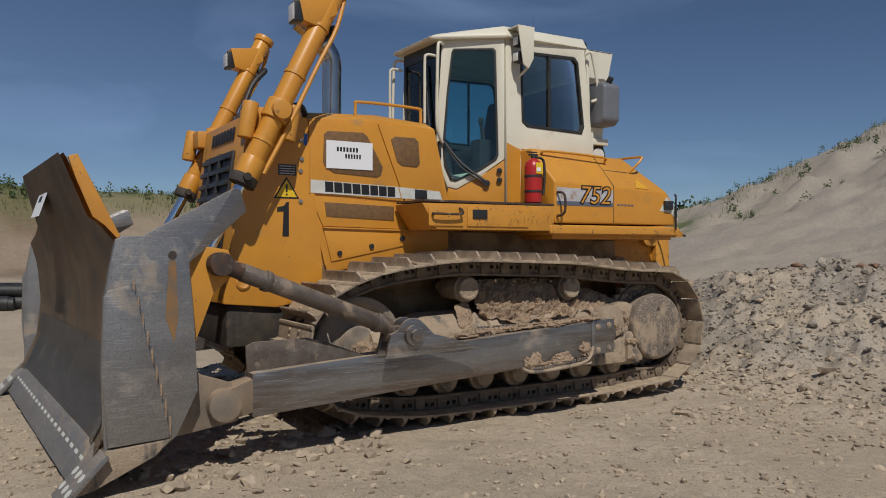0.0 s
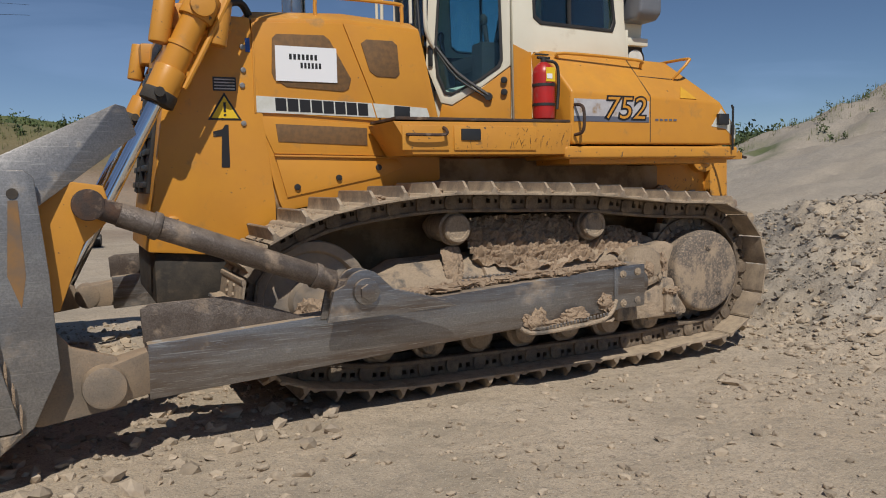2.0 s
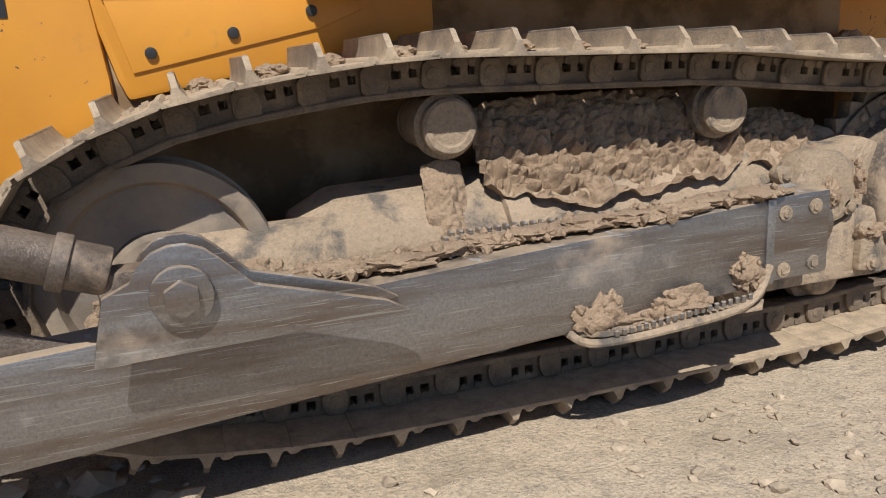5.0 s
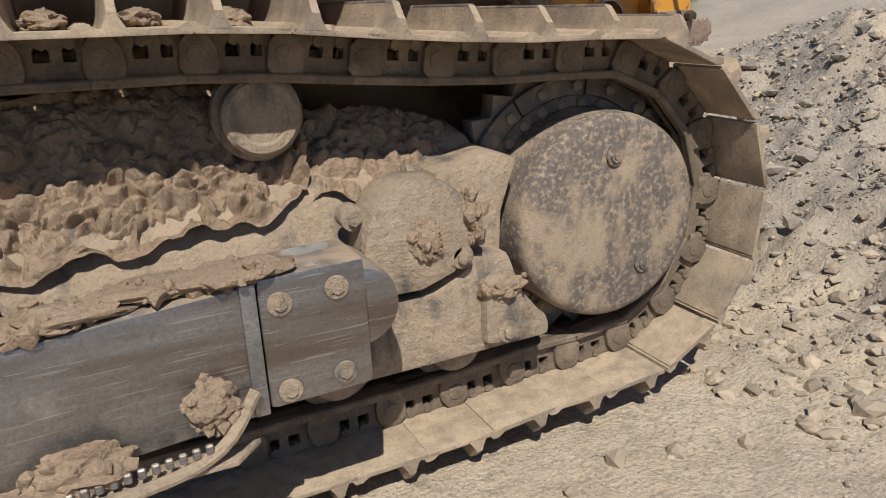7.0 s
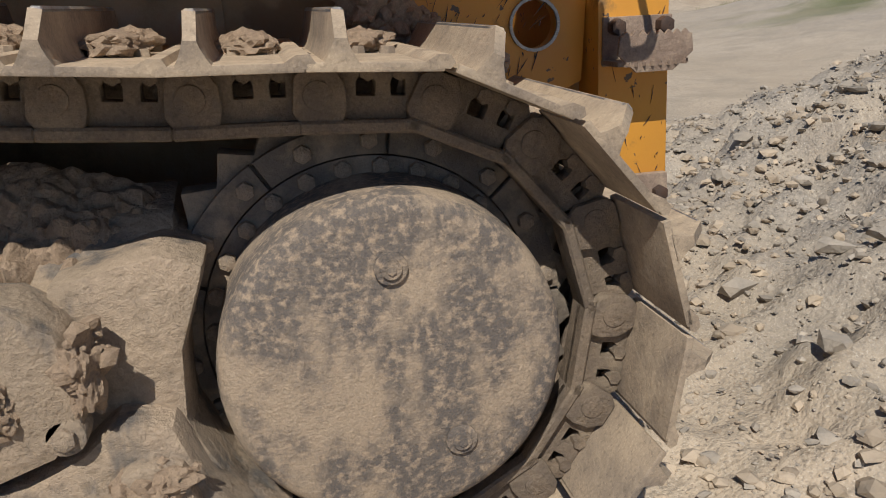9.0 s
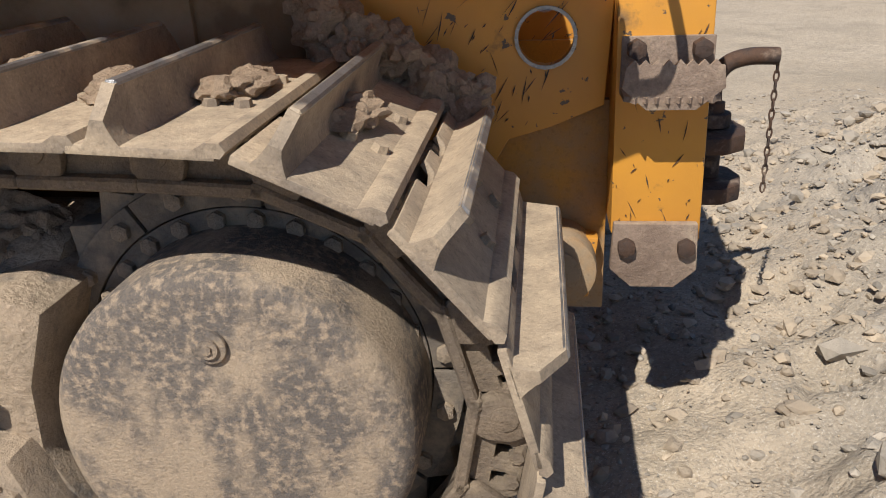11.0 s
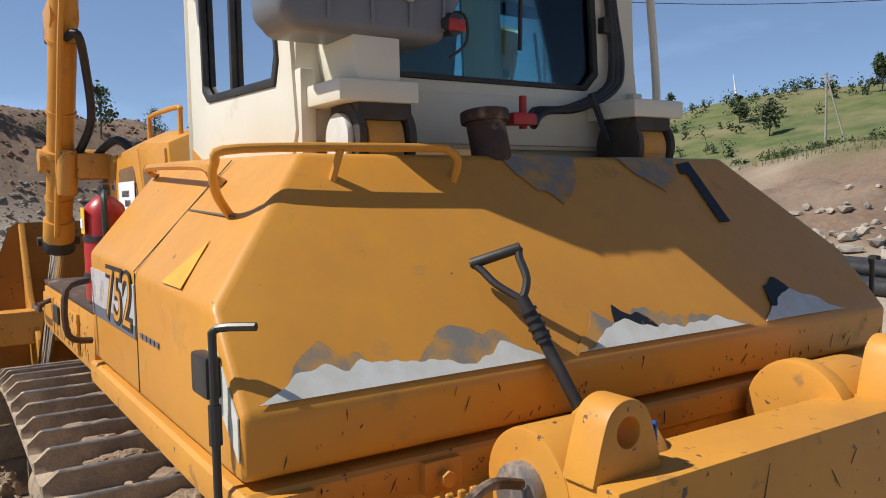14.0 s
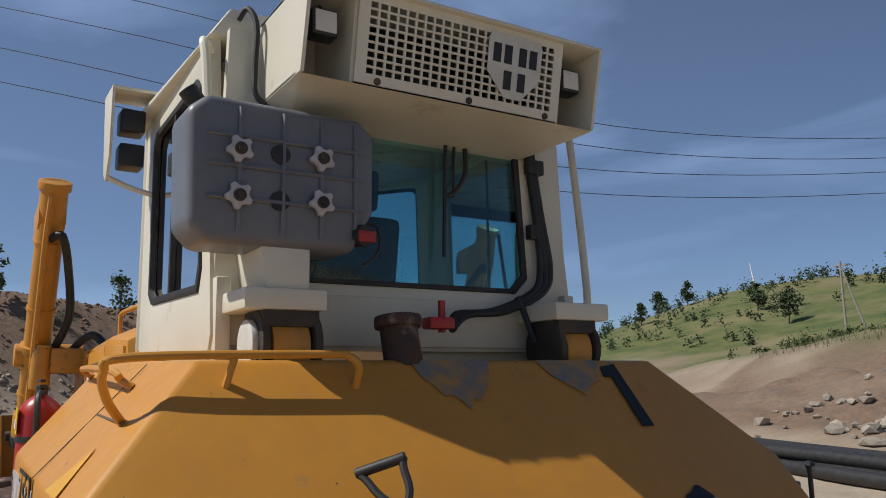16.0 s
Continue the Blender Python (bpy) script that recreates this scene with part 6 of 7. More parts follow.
    for z in (0.83, 0.68):
        plate(b, [(0.83, -0.14), (1.0, -0.14), (1.06, -0.09), (1.08, 0), (1.06, 0.09), (1.0, 0.14), (0.83, 0.14)], [], 0.05, XY(z - 0.025), 0.008)
    hi = part("tow_hitch", b, M_rust, rb, "rusty tow hitch with its pin and chain")
    b = B()
    cyl(b, (0.98, 0, 0.62), (0.98, 0, 0.93), 0.035, seg=20)
    cyl(b, (0.98, 0, 0.86), (0.98, 0, 0.9), 0.055, seg=20, bev=0.005)
    tube(b, [(0.98, 0, 0.92), (0.98, 0, 0.99), (1.01, 0.0, 1.04), (1.07, 0, 1.06), (1.15, 0.0, 1.06)], 0.025, 12, 5)
    part("pin", b, M_rust, hi)
    b = B()
    for i in range(14):
        z = 1.03 - 0.028 * i
        tube(b, [(1.15 + 0.007 * math.cos(a) * (i % 2), 0.007 * math.cos(a) * ((i + 1) % 2), z + 0.018 * math.sin(a)) for a in [k * 0.785 for k in range(9)]], 0.003, 5, 1, False)
    part("chain", b, M_rust, hi)
    # grating step by the tank corner with its bent rail
    for s in (-1, 1):
        b = B()
        hull(b, [(0.4, s * 1.12, z) for z in (1.53, 1.585)] + [(0.405, s * 1.12, z) for z in (1.53, 1.585)] + [(0.54, s * 1.08, z) for z in (1.53, 1.585)] + [(0.545, s * 1.075, z) for z in (1.53, 1.585)])
        hull(b, [(0.54, s * 1.08, z) for z in (1.53, 1.585)] + [(0.55, s * 1.08, z) for z in (1.53, 1.585)] + [(0.52, s * 0.7, z) for z in (1.53, 1.585)] + [(0.53, s * 0.7, z) for z in (1.53, 1.585)])
        hull(b, [(x, s * y, z) for x, y in ((0.41, 1.1), (0.54, 1.07), (0.52, 0.7), (0.41, 0.7)) for z in (1.53, 1.537)])
        gs = part("grating_step", b, M_yellow_worn, dozer, "yellow perforated grating step with a bent rail")
        for i in range(11):
            b = B()
            box(b, (0.545 - 0.002 * i, s * (1.04 - 0.032 * i) - 0.009, 1.58), (0.556 - 0.002 * i, s * (1.04 - 0.032 * i) + 0.009, 1.602), 0.003, seg=1)
            part("tooth", b, M_yellow_worn, gs)
        b = B()
        tube(b, [(0.55, s * 1.08, 1.55), (0.61, s * 1.06, 1.545), (0.66, s * 0.96, 1.56), (0.65, s * 0.86, 1.62), (0.63, s * 0.78, 1.64), (0.6, s * 0.68, 1.61)], 0.012, 10, 5)
        part("rail", b, M_rust, gs)
        for y in (1.1, 0.74):
            b = B()
            box(b, (0.375, s * y - 0.05, 1.545), (0.4, s * y + 0.05, 1.62), 0.004)
            cyl(b, (0.395, s * y, 1.58), (0.425, s * y, 1.58), 0.02, seg=6, bev=0.002)
            part("bracket", b, M_yellow_worn, gs)


M_scuff = mat("scuffed_paint", (0.2, 0.185, 0.16), (0.45, 0.24, 0.06), 9, 0.42, 0.6, rough=0.6)


def text_part(s, size, material, parent, m, fat=0.0):
    cu = bpy.data.curves.new("text", "FONT")
    cu.body, cu.size, cu.extrude, cu.shear, cu.offset = s, size, 0.001, 0.18, fat
    ob = bpy.data.objects.new("text", cu)
    me = bpy.data.meshes.new_from_object(ob)
    bpy.data.objects.remove(ob)
    me.materials.append(material)
    t = new("number", me)
    t.parent = parent
    t.matrix_basis = m
    return t


hull_and_tank()


def scratches(parent_name, label, m, w, h, n, seed, tall, material):
    """Thin scored marks lying on a flat face; m places the face, its z outwards."""
    rk = random.Random(seed)
    b = B()
    for _ in range(n):
        a, z = rk.uniform(0, w), h * rk.random() ** 1.6
        ln, wd = tall * (0.15 + 0.85 * rk.random() ** 3), rk.uniform(0.0005, 0.002)
        t = radians(rk.gauss(80, 24))
        d, e = Vector((math.cos(t), math.sin(t), 0)), Vector((-math.sin(t), math.cos(t), 0))
        p = Vector((a, z, 0))
        q = p + d * ln
        if not (0 < q.x < w and 0 < q.y < h):
            continue
        k = (p + q) / 2 + e * rk.uniform(-0.25, 0.25) * wd * 2
        vs = [b.verts.new(m @ v) for v in (p, k - e * wd, q, k + e * wd)]
        b.faces.new(vs)
    r = bmesh.ops.extrude_face_region(b, geom=list(b.faces))
    nz = (m.to_3x3() @ Vector((0, 0, 1))).normalized()
    bmesh.ops.translate(b, vec=nz * 0.0015, verts=[v for v in r["geom"] if isinstance(v, bmesh.types.BMVert)])
    bmesh.ops.recalc_face_normals(b, faces=list(b.faces))
    tagged(part("scuffing", b, material, bpy.data.objects[parent_name]), label, kind="stuff")


def facing(o, ax, up):
    ax, up = Vector(ax).normalized(), Vector(up).normalized()
    m = Matrix((ax, up, ax.cross(up))).transposed().to_4x4()
    m.translation = Vector(o) + ax.cross(up) * 0.0015
    return m


scratches("rear_block", "dark scratches scored through the paint", facing((0.845, -0.62, 0.75), (0, 1, 0), (-0.017, 0, 1)), 1.24, 0.88, 26, 3, 0.16, M_rust)
scratches("rear_block", "dark scratches scored through the paint", facing((0.642, -0.63, 0.78), (1, 0, 0), (0, 0, 1)), 0.19, 0.85, 40, 4, 0.05, M_rust)
scratches("rear_frame", "dark scuffs above the track", facing((0.1, -0.56, 1.0), (1, 0, 0), (0.3, 0, 1)), 0.36, 0.42, 120, 5, 0.08, M_ink)
scratches("fuel_tank", "dark scratches along the lower lip", facing((0.3625, -1.18, 1.66), (0, 1, 0), (0.05, 0, 1)), 2.36, 0.115, 60, 6, 0.05, M_rust)
scratches("sill", "rust streaks down the sill", facing((0.38, -1.17, 1.565), (0, 1, 0), (0, 0, 1)), 2.3, 0.06, 60, 7, 0.04, M_rust)
scratches("tool_box", "rust streaks over the step box", facing((-2.2, -1.203, 1.605), (1, 0, 0), (0, 0, 1)), 0.92, 0.155, 60, 8, 0.09, M_rust)


# ---- cab ----
def cab():
    c = B()
    # floor and base sill, lower skin
    hull(c, [(x, s * y, z) for s in (-1, 1) for x, y, z in ((-1.93, 0.33, 2.1), (-1.93, 0.33, 1.85), (-1.47, 0.69, 1.85), (-0.45, 0.69, 2.38), (-0.45, 0.69, 2.3), (-1.3, 0.69, 1.85), (-1.47, 0.69, 2.1))], 0.01)
    cb = part("cab_base", c, M_white, dozer, "white cab shell with large tinted windows")
    zt = 3.42
    for s in (-1, 1):
        y = -0.74 if s < 0 else 0.7
        # angled door: white frame, yellow foot; u runs from the front pillar to the rear one
        p2, p1 = Vector((-1.95, s * 0.35, 0)), Vector((-1.47, s * 0.72, 0))
        ax = (p1 - p2).normalized()
        nn = Vector((ax.y, -ax.x, 0)) * (-s)
        if nn.y * s < 0:
            nn = -nn
        D = Matrix((ax, Vector((0, 0, 1)), nn)).transposed().to_4x4()
        D.translation = p2
        glass = [(0.1, 3.28), (0.12, 3.32), (0.5, 3.315), (0.525, 3.29), (0.55, 2.3), (0.53, 2.25), (0.374, 2.15), (0.14, 2.05), (0.09, 2.06), (0.03, 2.2), (0.015, 2.4), (0.055, 2.9)]
        b = B()
        plate(b, [(0.01, 3.4), (0.606, 3.4), (0.606, 2.26), (0.4, 2.12), (0.15, 1.98), (0.06, 2.0), (-0.055, 2.3)], [glass], 0.035, D, 0.005)
        d = part("door", b, M_white, cb, "white cab door with a tall window")
        b = B()
        plate(b, [(0.606, 2.25), (0.4, 2.11), (0.15, 1.97), (0.07, 1.99), (0.03, 1.83), (0.606, 1.83)], [], 0.04, D, 0.005)
        part("door_foot", b, M_yellow, d, "yellow lower part of the door")
        b = B()
        plate(b, glass, [[(0.29 + (u - 0.29) * 0.92, 2.75 + (z - 2.75) * 0.965) for u, z in glass]], 0.012, D @ Matrix.Translation((0, 0, 0.032)), 0.002)
        part("window_seal", b, M_black, d)
        b = B()
        plate(b, glass, [], 0.005, D @ Matrix.Translation((0, 0, 0.02)))
        g = part("window_pane", b, M_glass, d, "blue-green tinted glass")
        g.visible_shadow = False
        b = B()
        box(b, (-0.03, 2.28, 0.036), (0.005, 2.44, 0.06), 0.008, D)
        part("door_handle", b, M_plastic, d)
        b = B()
        tube(b, [D @ Vector((0.04, 2.42, 0.07)), D @ Vector((0.2, 2.22, 0.08)), D @ Vector((0.44, 2.04, 0.07))], 0.013, 8, 3)
        tube(b, [D @ Vector((0.05, 2.38, 0.07)), D @ Vector((0.2, 2.18, 0.08)), D @ Vector((0.42, 2.03, 0.07))], 0.008, 8, 3)
        cyl(b, D @ Vector((0.44, 2.03, 0.03)), D @ Vector((0.44, 2.03, 0.08)), 0.03, seg=12)
        part("wiper", b, M_plastic, d)
        for z in (2.06, 2.15):
            b = B()
            cyl(b, D @ Vector((0.56, z, 0.035)), D @ Vector((0.56, z, 0.07)), 0.025, seg=14, bev=0.004)
            part("door_stop", b, M_plastic, d)
        # rear side panel with its sliding window
        b = B()
        w = [(-1.3, 3.27), (-1.26, 3.315), (-0.63, 3.335), (-0.58, 3.29), (-0.5, 2.64), (-0.53, 2.565), (-1.22, 2.585), (-1.28, 2.63)]
        plate(b, [(-1.47, 3.42), (-0.5, 3.46), (-0.38, 2.42), (-0.42, 2.33), (-1.28, 2.37), (-1.3, 1.83), (-1.455, 1.83)], [w], 0.04, XZ(y), 0.006)
        sp = part("side_panel", b, M_white, cb)
        b = B()
        plate(b, w, [[(-0.9 + (px + 0.9) * 0.945, 2.95 + (pz - 2.95) * 0.93) for px, pz in w]], 0.022, XZ(y - 0.008 if s < 0 else y + 0.026), 0.003)
        plate(b, [(-0.955, 2.58), (-0.93, 2.58), (-0.93, 3.32), (-0.955, 3.32)], [], 0.02, XZ(y - 0.004 if s < 0 else y + 0.022), 0.002)
        part("window_seal", b, M_black, sp)
        b = B()
        plate(b, w, [], 0.005, XZ(s * 0.722))
        g = part("window_pane", b, M_glass, sp)
        g.visible_shadow = False
        b = B()
        plate(b, [(-1.46, 2.42), (-1.33, 2.37), (-1.3, 2.37), (-1.3, 1.83), (-1.455, 1.83)], [], 0.004, XZ(y - 0.004 if s < 0 else y + 0.04))
        part("yellow_foot", b, M_yellow, sp)
        # white grab rails by door and front
        for pts, rr in (([(-1.96, s * 0.4, 3.36), (-2.03, s * 0.44, 3.36), (-2.05, s * 0.45, 3.25), (-2.06, s * 0.45, 2.65), (-2.03, s * 0.43, 2.5), (-1.97, s * 0.4, 2.42)], 0.015),
                        ([(-2.0, s * 0.36, 3.25), (-2.12, s * 0.36, 3.25), (-2.14, s * 0.36, 3.15), (-2.14, s * 0.36, 2.6)], 0.013),
                        ([(-0.48, s * 0.74, 3.38), (-0.44, s * 0.775, 3.4), (-0.4, s * 0.775, 3.3), (-0.33, s * 0.775, 2.62 if s > 0 else 2.98), (-0.35, s * 0.765, 2.55 if s > 0 else 2.93), (-0.4, s * 0.74, 2.53 if s > 0 else 2.91)], 0.016)):
            b = B()
            tube(b, pts, rr, 10, 4)
            part("grab_rail", b, M_white, cb)
        # side lamp bracket
        b = B()
        box(b, (-1.46, min(s * 0.74, s * 0.925), 3.485), (-1.27, max(s * 0.74, s * 0.925), 3.5), 0.003)
        plate(b, [(-1.46, 3.49), (-1.27, 3.49), (-1.28, 3.2), (-1.34, 3.1), (-1.4, 3.14)], [], 0.012, XZ(s * 0.92 - 0.006), 0.003)
        tube(b, [(-1.34, s * 0.92, 3.12), (-1.33, s * 0.82, 3.08), (-1.32, s * 0.735, 3.06)], 0.012, 8, 3)
        lb = part("lamp_bracket", b, M_white, cb)
        for z in (3.37, 3.22):
            b = B()
            box(b, (-1.42, s * 0.83 - 0.05, z - 0.05), (-1.31, s * 0.83 + 0.05, z + 0.05), 0.012)
            lp = part("work_lamp", b, M_plastic, lb)
            b = B()
            box(b, (-1.426, s * 0.83 - 0.038, z - 0.038), (-1.42, s * 0.83 + 0.038, z + 0.038), 0.002)
            part("lens", b, M_lens, lp)
        # tilting hinge below the rear corners
        b = B()
        box(b, (-0.42, s * 0.58 - 0.13, 2.48), (-0.14, s * 0.58 + 0.13, 2.545), 0.01)
        box(b, (-0.5, min(s * 0.68, s * 0.73), 2.3), (-0.36, max(s * 0.68, s * 0.73), 2.6), 0.01)
        hb = part("hinge_bracket", b, M_white, cb)
        b = B()
        cyl(b, (-0.24, s * 0.5, 2.37), (-0.24, s * 0.62, 2.37), 0.1, seg=28, bev=0.01)
        box(b, (-0.33, s * 0.56 - 0.06, 2.25), (-0.14, s * 0.56 + 0.06, 2.36), 0.02)
        part("hinge_lug", b, M_yellow, hb)
        b = B()
        for y0, y1 in ((0.63, 0.655), (0.465, 0.49)):
            cyl(b, (-0.24, s * y0, 2.38), (-0.24, s * y1, 2.38), 0.11, seg=24, bev=0.006)
        box(b, (-0.33, s * 0.56 - 0.09, 2.43), (-0.15, s * 0.56 + 0.09, 2.5), 0.01)
        part("hinge_yoke", b, M_dark, hb)
        b = B()
        cyl(b, (-0.24, s * 0.655, 2.38), (-0.24, s * 0.675, 2.38), 0.075, seg=24, bev=0.004)
        part("hinge_pin", b, M_primer, hb)
    # front wall
    b = B()
    plate(b, [(-0.36, 2.0), (0.36, 2.0), (0.36, 3.4), (-0.36, 3.4)], [[(-0.32, 2.25), (0.32, 2.25), (0.32, 3.28), (-0.32, 3.28)]], 0.03, YZ(-1.98), 0.004)
    fw = part("front_frame", b, M_plastic, cb)
    b = B()
    plate(b, [(-0.33, 2.24), (0.33, 2.24), (0.33, 3.29), (-0.33, 3.29)], [], 0.005, YZ(-1.965))
    g = part("windscreen", b, M_glass, fw)
    g.visible_shadow = False
    b = B()
    cyl(b, (-1.99, -0.1, 3.2), (-1.99, -0.2, 2.5), 0.012, seg=8)
    part("wiper", b, M_plastic, fw)
    # rear wall
    b = B()
    rw = [(-0.5, 2.66), (-0.44, 2.6), (0.46, 2.6), (0.52, 2.66), (0.49, 3.2), (-0.47, 3.2)]
    plate(b, [(-0.735, 2.37), (0.735, 2.37), (0.7, 3.45), (-0.7, 3.45)], [rw], 0.035, YZ(-0.435), 0.006)
    rwp = part("rear_panel", b, M_white, cb)
    b = B()
    plate(b, rw, [[(0.01 + (a - 0.01) * 0.95, 2.9 + (z - 2.9) * 0.94) for a, z in rw]], 0.02, YZ(-0.412), 0.003)
    part("window_seal", b, M_black, rwp)
    b = B()
    plate(b, rw, [], 0.005, YZ(-0.42))
    g = part("rear_window", b, M_glass, rwp)
    g.visible_shadow = False
    b = B()
    box(b, (-0.405, -0.7, 2.385), (-0.385, 0.7, 2.56), 0.006)
    part("lower_skin", b, M_white, rwp)
    b = B()
    for dy in (0, 0.025, 0.05):
        tube(b, [(-0.39, 0.53 + dy * 0.5, 3.2), (-0.37, 0.555 + dy * 0.6, 2.9), (-0.36, 0.56 + dy, 2.7), (-0.34, 0.5 + dy, 2.6), (-0.32, 0.3 + dy, 2.52), (-0.3, 0.12 + dy, 2.5), (-0.22, 0.05, 2.44)], 0.014, 8, 5)
    tube(b, [(-0.33, 0.42, 2.58), (-0.31, 0.44, 2.5), (-0.28, 0.46, 2.4)], 0.012, 8, 4)
    for z in (3.12, 2.85):
        box(b, (-0.395, 0.52, z - 0.03), (-0.36, 0.6, z + 0.03), 0.005)
    part("cable", b, M_black, rwp)
    b = B()
    tube(b, [(-0.38, 0.22, 3.2), (-0.36, 0.21, 3.05), (-0.36, 0.16, 2.97), (-0.37, 0.12, 2.95)], 0.01, 8, 4)
    cyl(b, (-0.37, 0.13, 3.18), (-0.37, 0.115, 2.72), 0.008, seg=8)
    cyl(b, (-0.37, 0.17, 3.2), (-0.37, 0.16, 2.95), 0.006, seg=8)
    part("rear_wiper", b, M_plastic, rwp)
    b = B()
    cyl(b, (-0.24, 0.02, 2.43), (-0.24, 0.02, 2.54), 0.013, seg=10)
    box(b, (-0.26, -0.05, 2.44), (-0.2, 0.05, 2.48), 0.008)
    part("battery_switch", b, M_red, rwp)
    # roof
    b = B()
    hull(b, [(x, s * y, z) for s in (-1, 1) for x, y, z in ((-2.08, 0.38, 3.4), (-1.5, 0.79, 3.4), (-0.46, 0.75, 3.44), (-2.0, 0.34, 3.47), (-1.48, 0.72, 3.53), (-0.46, 0.68, 3.55), (-2.1, 0.38, 3.425), (-1.5, 0.8, 3.43))], 0.012)
    hull(b, [(x, s * y, z) for s in (-1, 1) for x, y, z in ((-1.5, 0.5, 3.5), (-0.7, 0.5, 3.5), (-1.42, 0.4, 3.575), (-0.8, 0.4, 3.575))], 0.02, 3)
    rf = part("roof", b, M_white, cb, "off-white cab roof")
    b = B()
    tube(b, [(-0.5, 0.1, 3.5), (-0.5, 0.1, 4.0)], 0.002, 6, 1, False)
    part("antenna", b, M_black, rf)
    # cooling unit with grille and lamp bays
    b = B()
    box(b, (-0.47, -0.59, 3.19), (-0.08, 0.58, 3.2), 0.002)
    box(b, (-0.47, -0.59, 3.475), (0.03, 0.58, 3.487), 0.002)
    hull(b, [(x, -0.59 + dy, z) for dy in (0, 0.012) for x, z in ((-0.47, 3.19), (-0.04, 3.19), (0.03, 3.485), (-0.47, 3.485))])
    hull(b, [(x, 0.568 + dy, z) for dy in (0, 0.012) for x, z in ((-0.47, 3.19), (-0.04, 3.19), (0.03, 3.485), (-0.47, 3.485))])
    hull(b, [(x, -0.42 + dy, z) for dy in (0, 0.012) for x, z in ((-0.47, 3.19), (-0.06, 3.19), (-0.005, 3.485), (-0.47, 3.485))])
    hull(b, [(x, 0.408 + dy, z) for dy in (0, 0.012) for x, z in ((-0.47, 3.19), (-0.06, 3.19), (-0.005, 3.485), (-0.47, 3.485))])
    box(b, (-0.4, -0.58, 3.2), (-0.34, 0.57, 3.48), 0.002)
    hull(b, [(-0.04, y, 3.185) for y in (-0.59, 0.58)] + [(-0.47, y, 3.185) for y in (-0.59, 0.58)] + [(-0.35, y, 3.15) for y in (-0.5, 0.5)] + [(-0.47, y, 3.15) for y in (-0.5, 0.5)], 0.006)
    ac = part("cooling_unit", b, M_white, cb, "white rear cooling housing with a square grille")
    m = Matrix.Translation((-0.055, 0, 3.195)) @ Matrix.Rotation(radians(11), 4, "Y") @ YZ(0)
    holes = []
    nx, nz = 22, 9
    for i in range(nx):
        for j in range(nz):
            a, z = -0.375 + 0.75 * i / nx, 0.03 + 0.235 * j / nz
            holes.append([(a + 0.004, z + 0.003), (a + 0.03, z + 0.003), (a + 0.03, z + 0.022), (a + 0.004, z + 0.022)])
    b = B()
    plate(b, [(-0.41, 0), (0.41, 0), (0.41, 0.295), (-0.41, 0.295)], holes, 0.008, m)
    gp = part("grille_panel", b, M_white, ac)
    b = B()
    box(b, (-0.3, -0.4, 3.2), (-0.2, 0.4, 3.47), 0.01)
    part("radiator_core", b, M_black, ac)
    for a, z in ((-0.33, 0.012), (0.02, 0.012), (0.35, 0.012)):
        b = B()
        cyl(b, m @ Vector((a, z, 0.006)), m @ Vector((a, z, 0.013)), 0.012, seg=10)
        part("screw", b, M_dark, gp)
    # registration plate with plain bars
    b = B()
    plate(b, [(0.08, 0.245), (0.09, 0.265), (0.3, 0.265), (0.31, 0.245), (0.31, 0.13), (0.23, 0.045), (0.16, 0.045), (0.08, 0.13)], [], 0.004, m @ Matrix.Translation((0, 0, 0.012)), 0.0)
    rp = part("registration_plate", b, M_primer, gp, "white shield-shaped registration plate")
    for a, z in ((0.1, 0.165), (0.147, 0.165), (0.21, 0.165), (0.256, 0.165), (0.15, 0.075), (0.21, 0.075)):
        b = B()
        plate(b, [(a, z), (a + 0.032, z), (a + 0.032, z + 0.065), (a, z + 0.065)], [], 0.002, m @ Matrix.Translation((0, 0, 0.0165)))
        part("bar", b, M_ink, rp)
    for y in (-0.5, 0.495):
        b = B()
        box(b, (-0.13, y - 0.045, 3.33), (-0.06, y + 0.045, 3.42), 0.012)
        tube(b, [(-0.11, y, 3.4), (-0.14, y + 0.01, 3.46), (-0.3, y, 3.47)], 0.008, 6, 3)
        lp = part("work_lamp", b, M_plastic, ac)
        b = B()
        box(b, (-0.06, y - 0.036, 3.34), (-0.054, y + 0.036, 3.41), 0.003)
        part("lens", b, M_lens, lp)
    b = B()
    tube(b, [(-0.44, -0.66, 3.5), (-0.4, -0.64, 3.53), (-0.36, -0.62, 3.45), (-0.37, -0.62, 3.3), (-0.36, -0.61, 3.2), (-0.34, -0.5, 3.14), (-0.3, -0.35, 3.11)], 0.01, 8, 5)
    part("hose", b, M_black, ac)
    # seat and controls inside
    b = B()
    hull(b, [(x, y, z) for x in (-1.55, -1.05) for y in (-0.25, 0.25) for z in (2.3, 2.42)], 0.04)
    hull(b, [(x, y, z) for y in (-0.24, 0.24) for x, z in ((-1.15, 2.38), (-1.0, 2.38), (-1.02, 2.98), (-0.9, 2.98))], 0.05)
    hull(b, [(x, y, z) for y in (-0.13, 0.13) for x, z in ((-1.0, 3.0), (-0.92, 3.0), (-0.98, 3.18), (-0.9, 3.18))], 0.03)
    box(b, (-1.5, -0.2, 2.0), (-1.1, 0.2, 2.3), 0.03)
    part("operator_seat", b, M_seat, cb, "dark padded operator seat")
    b = B()
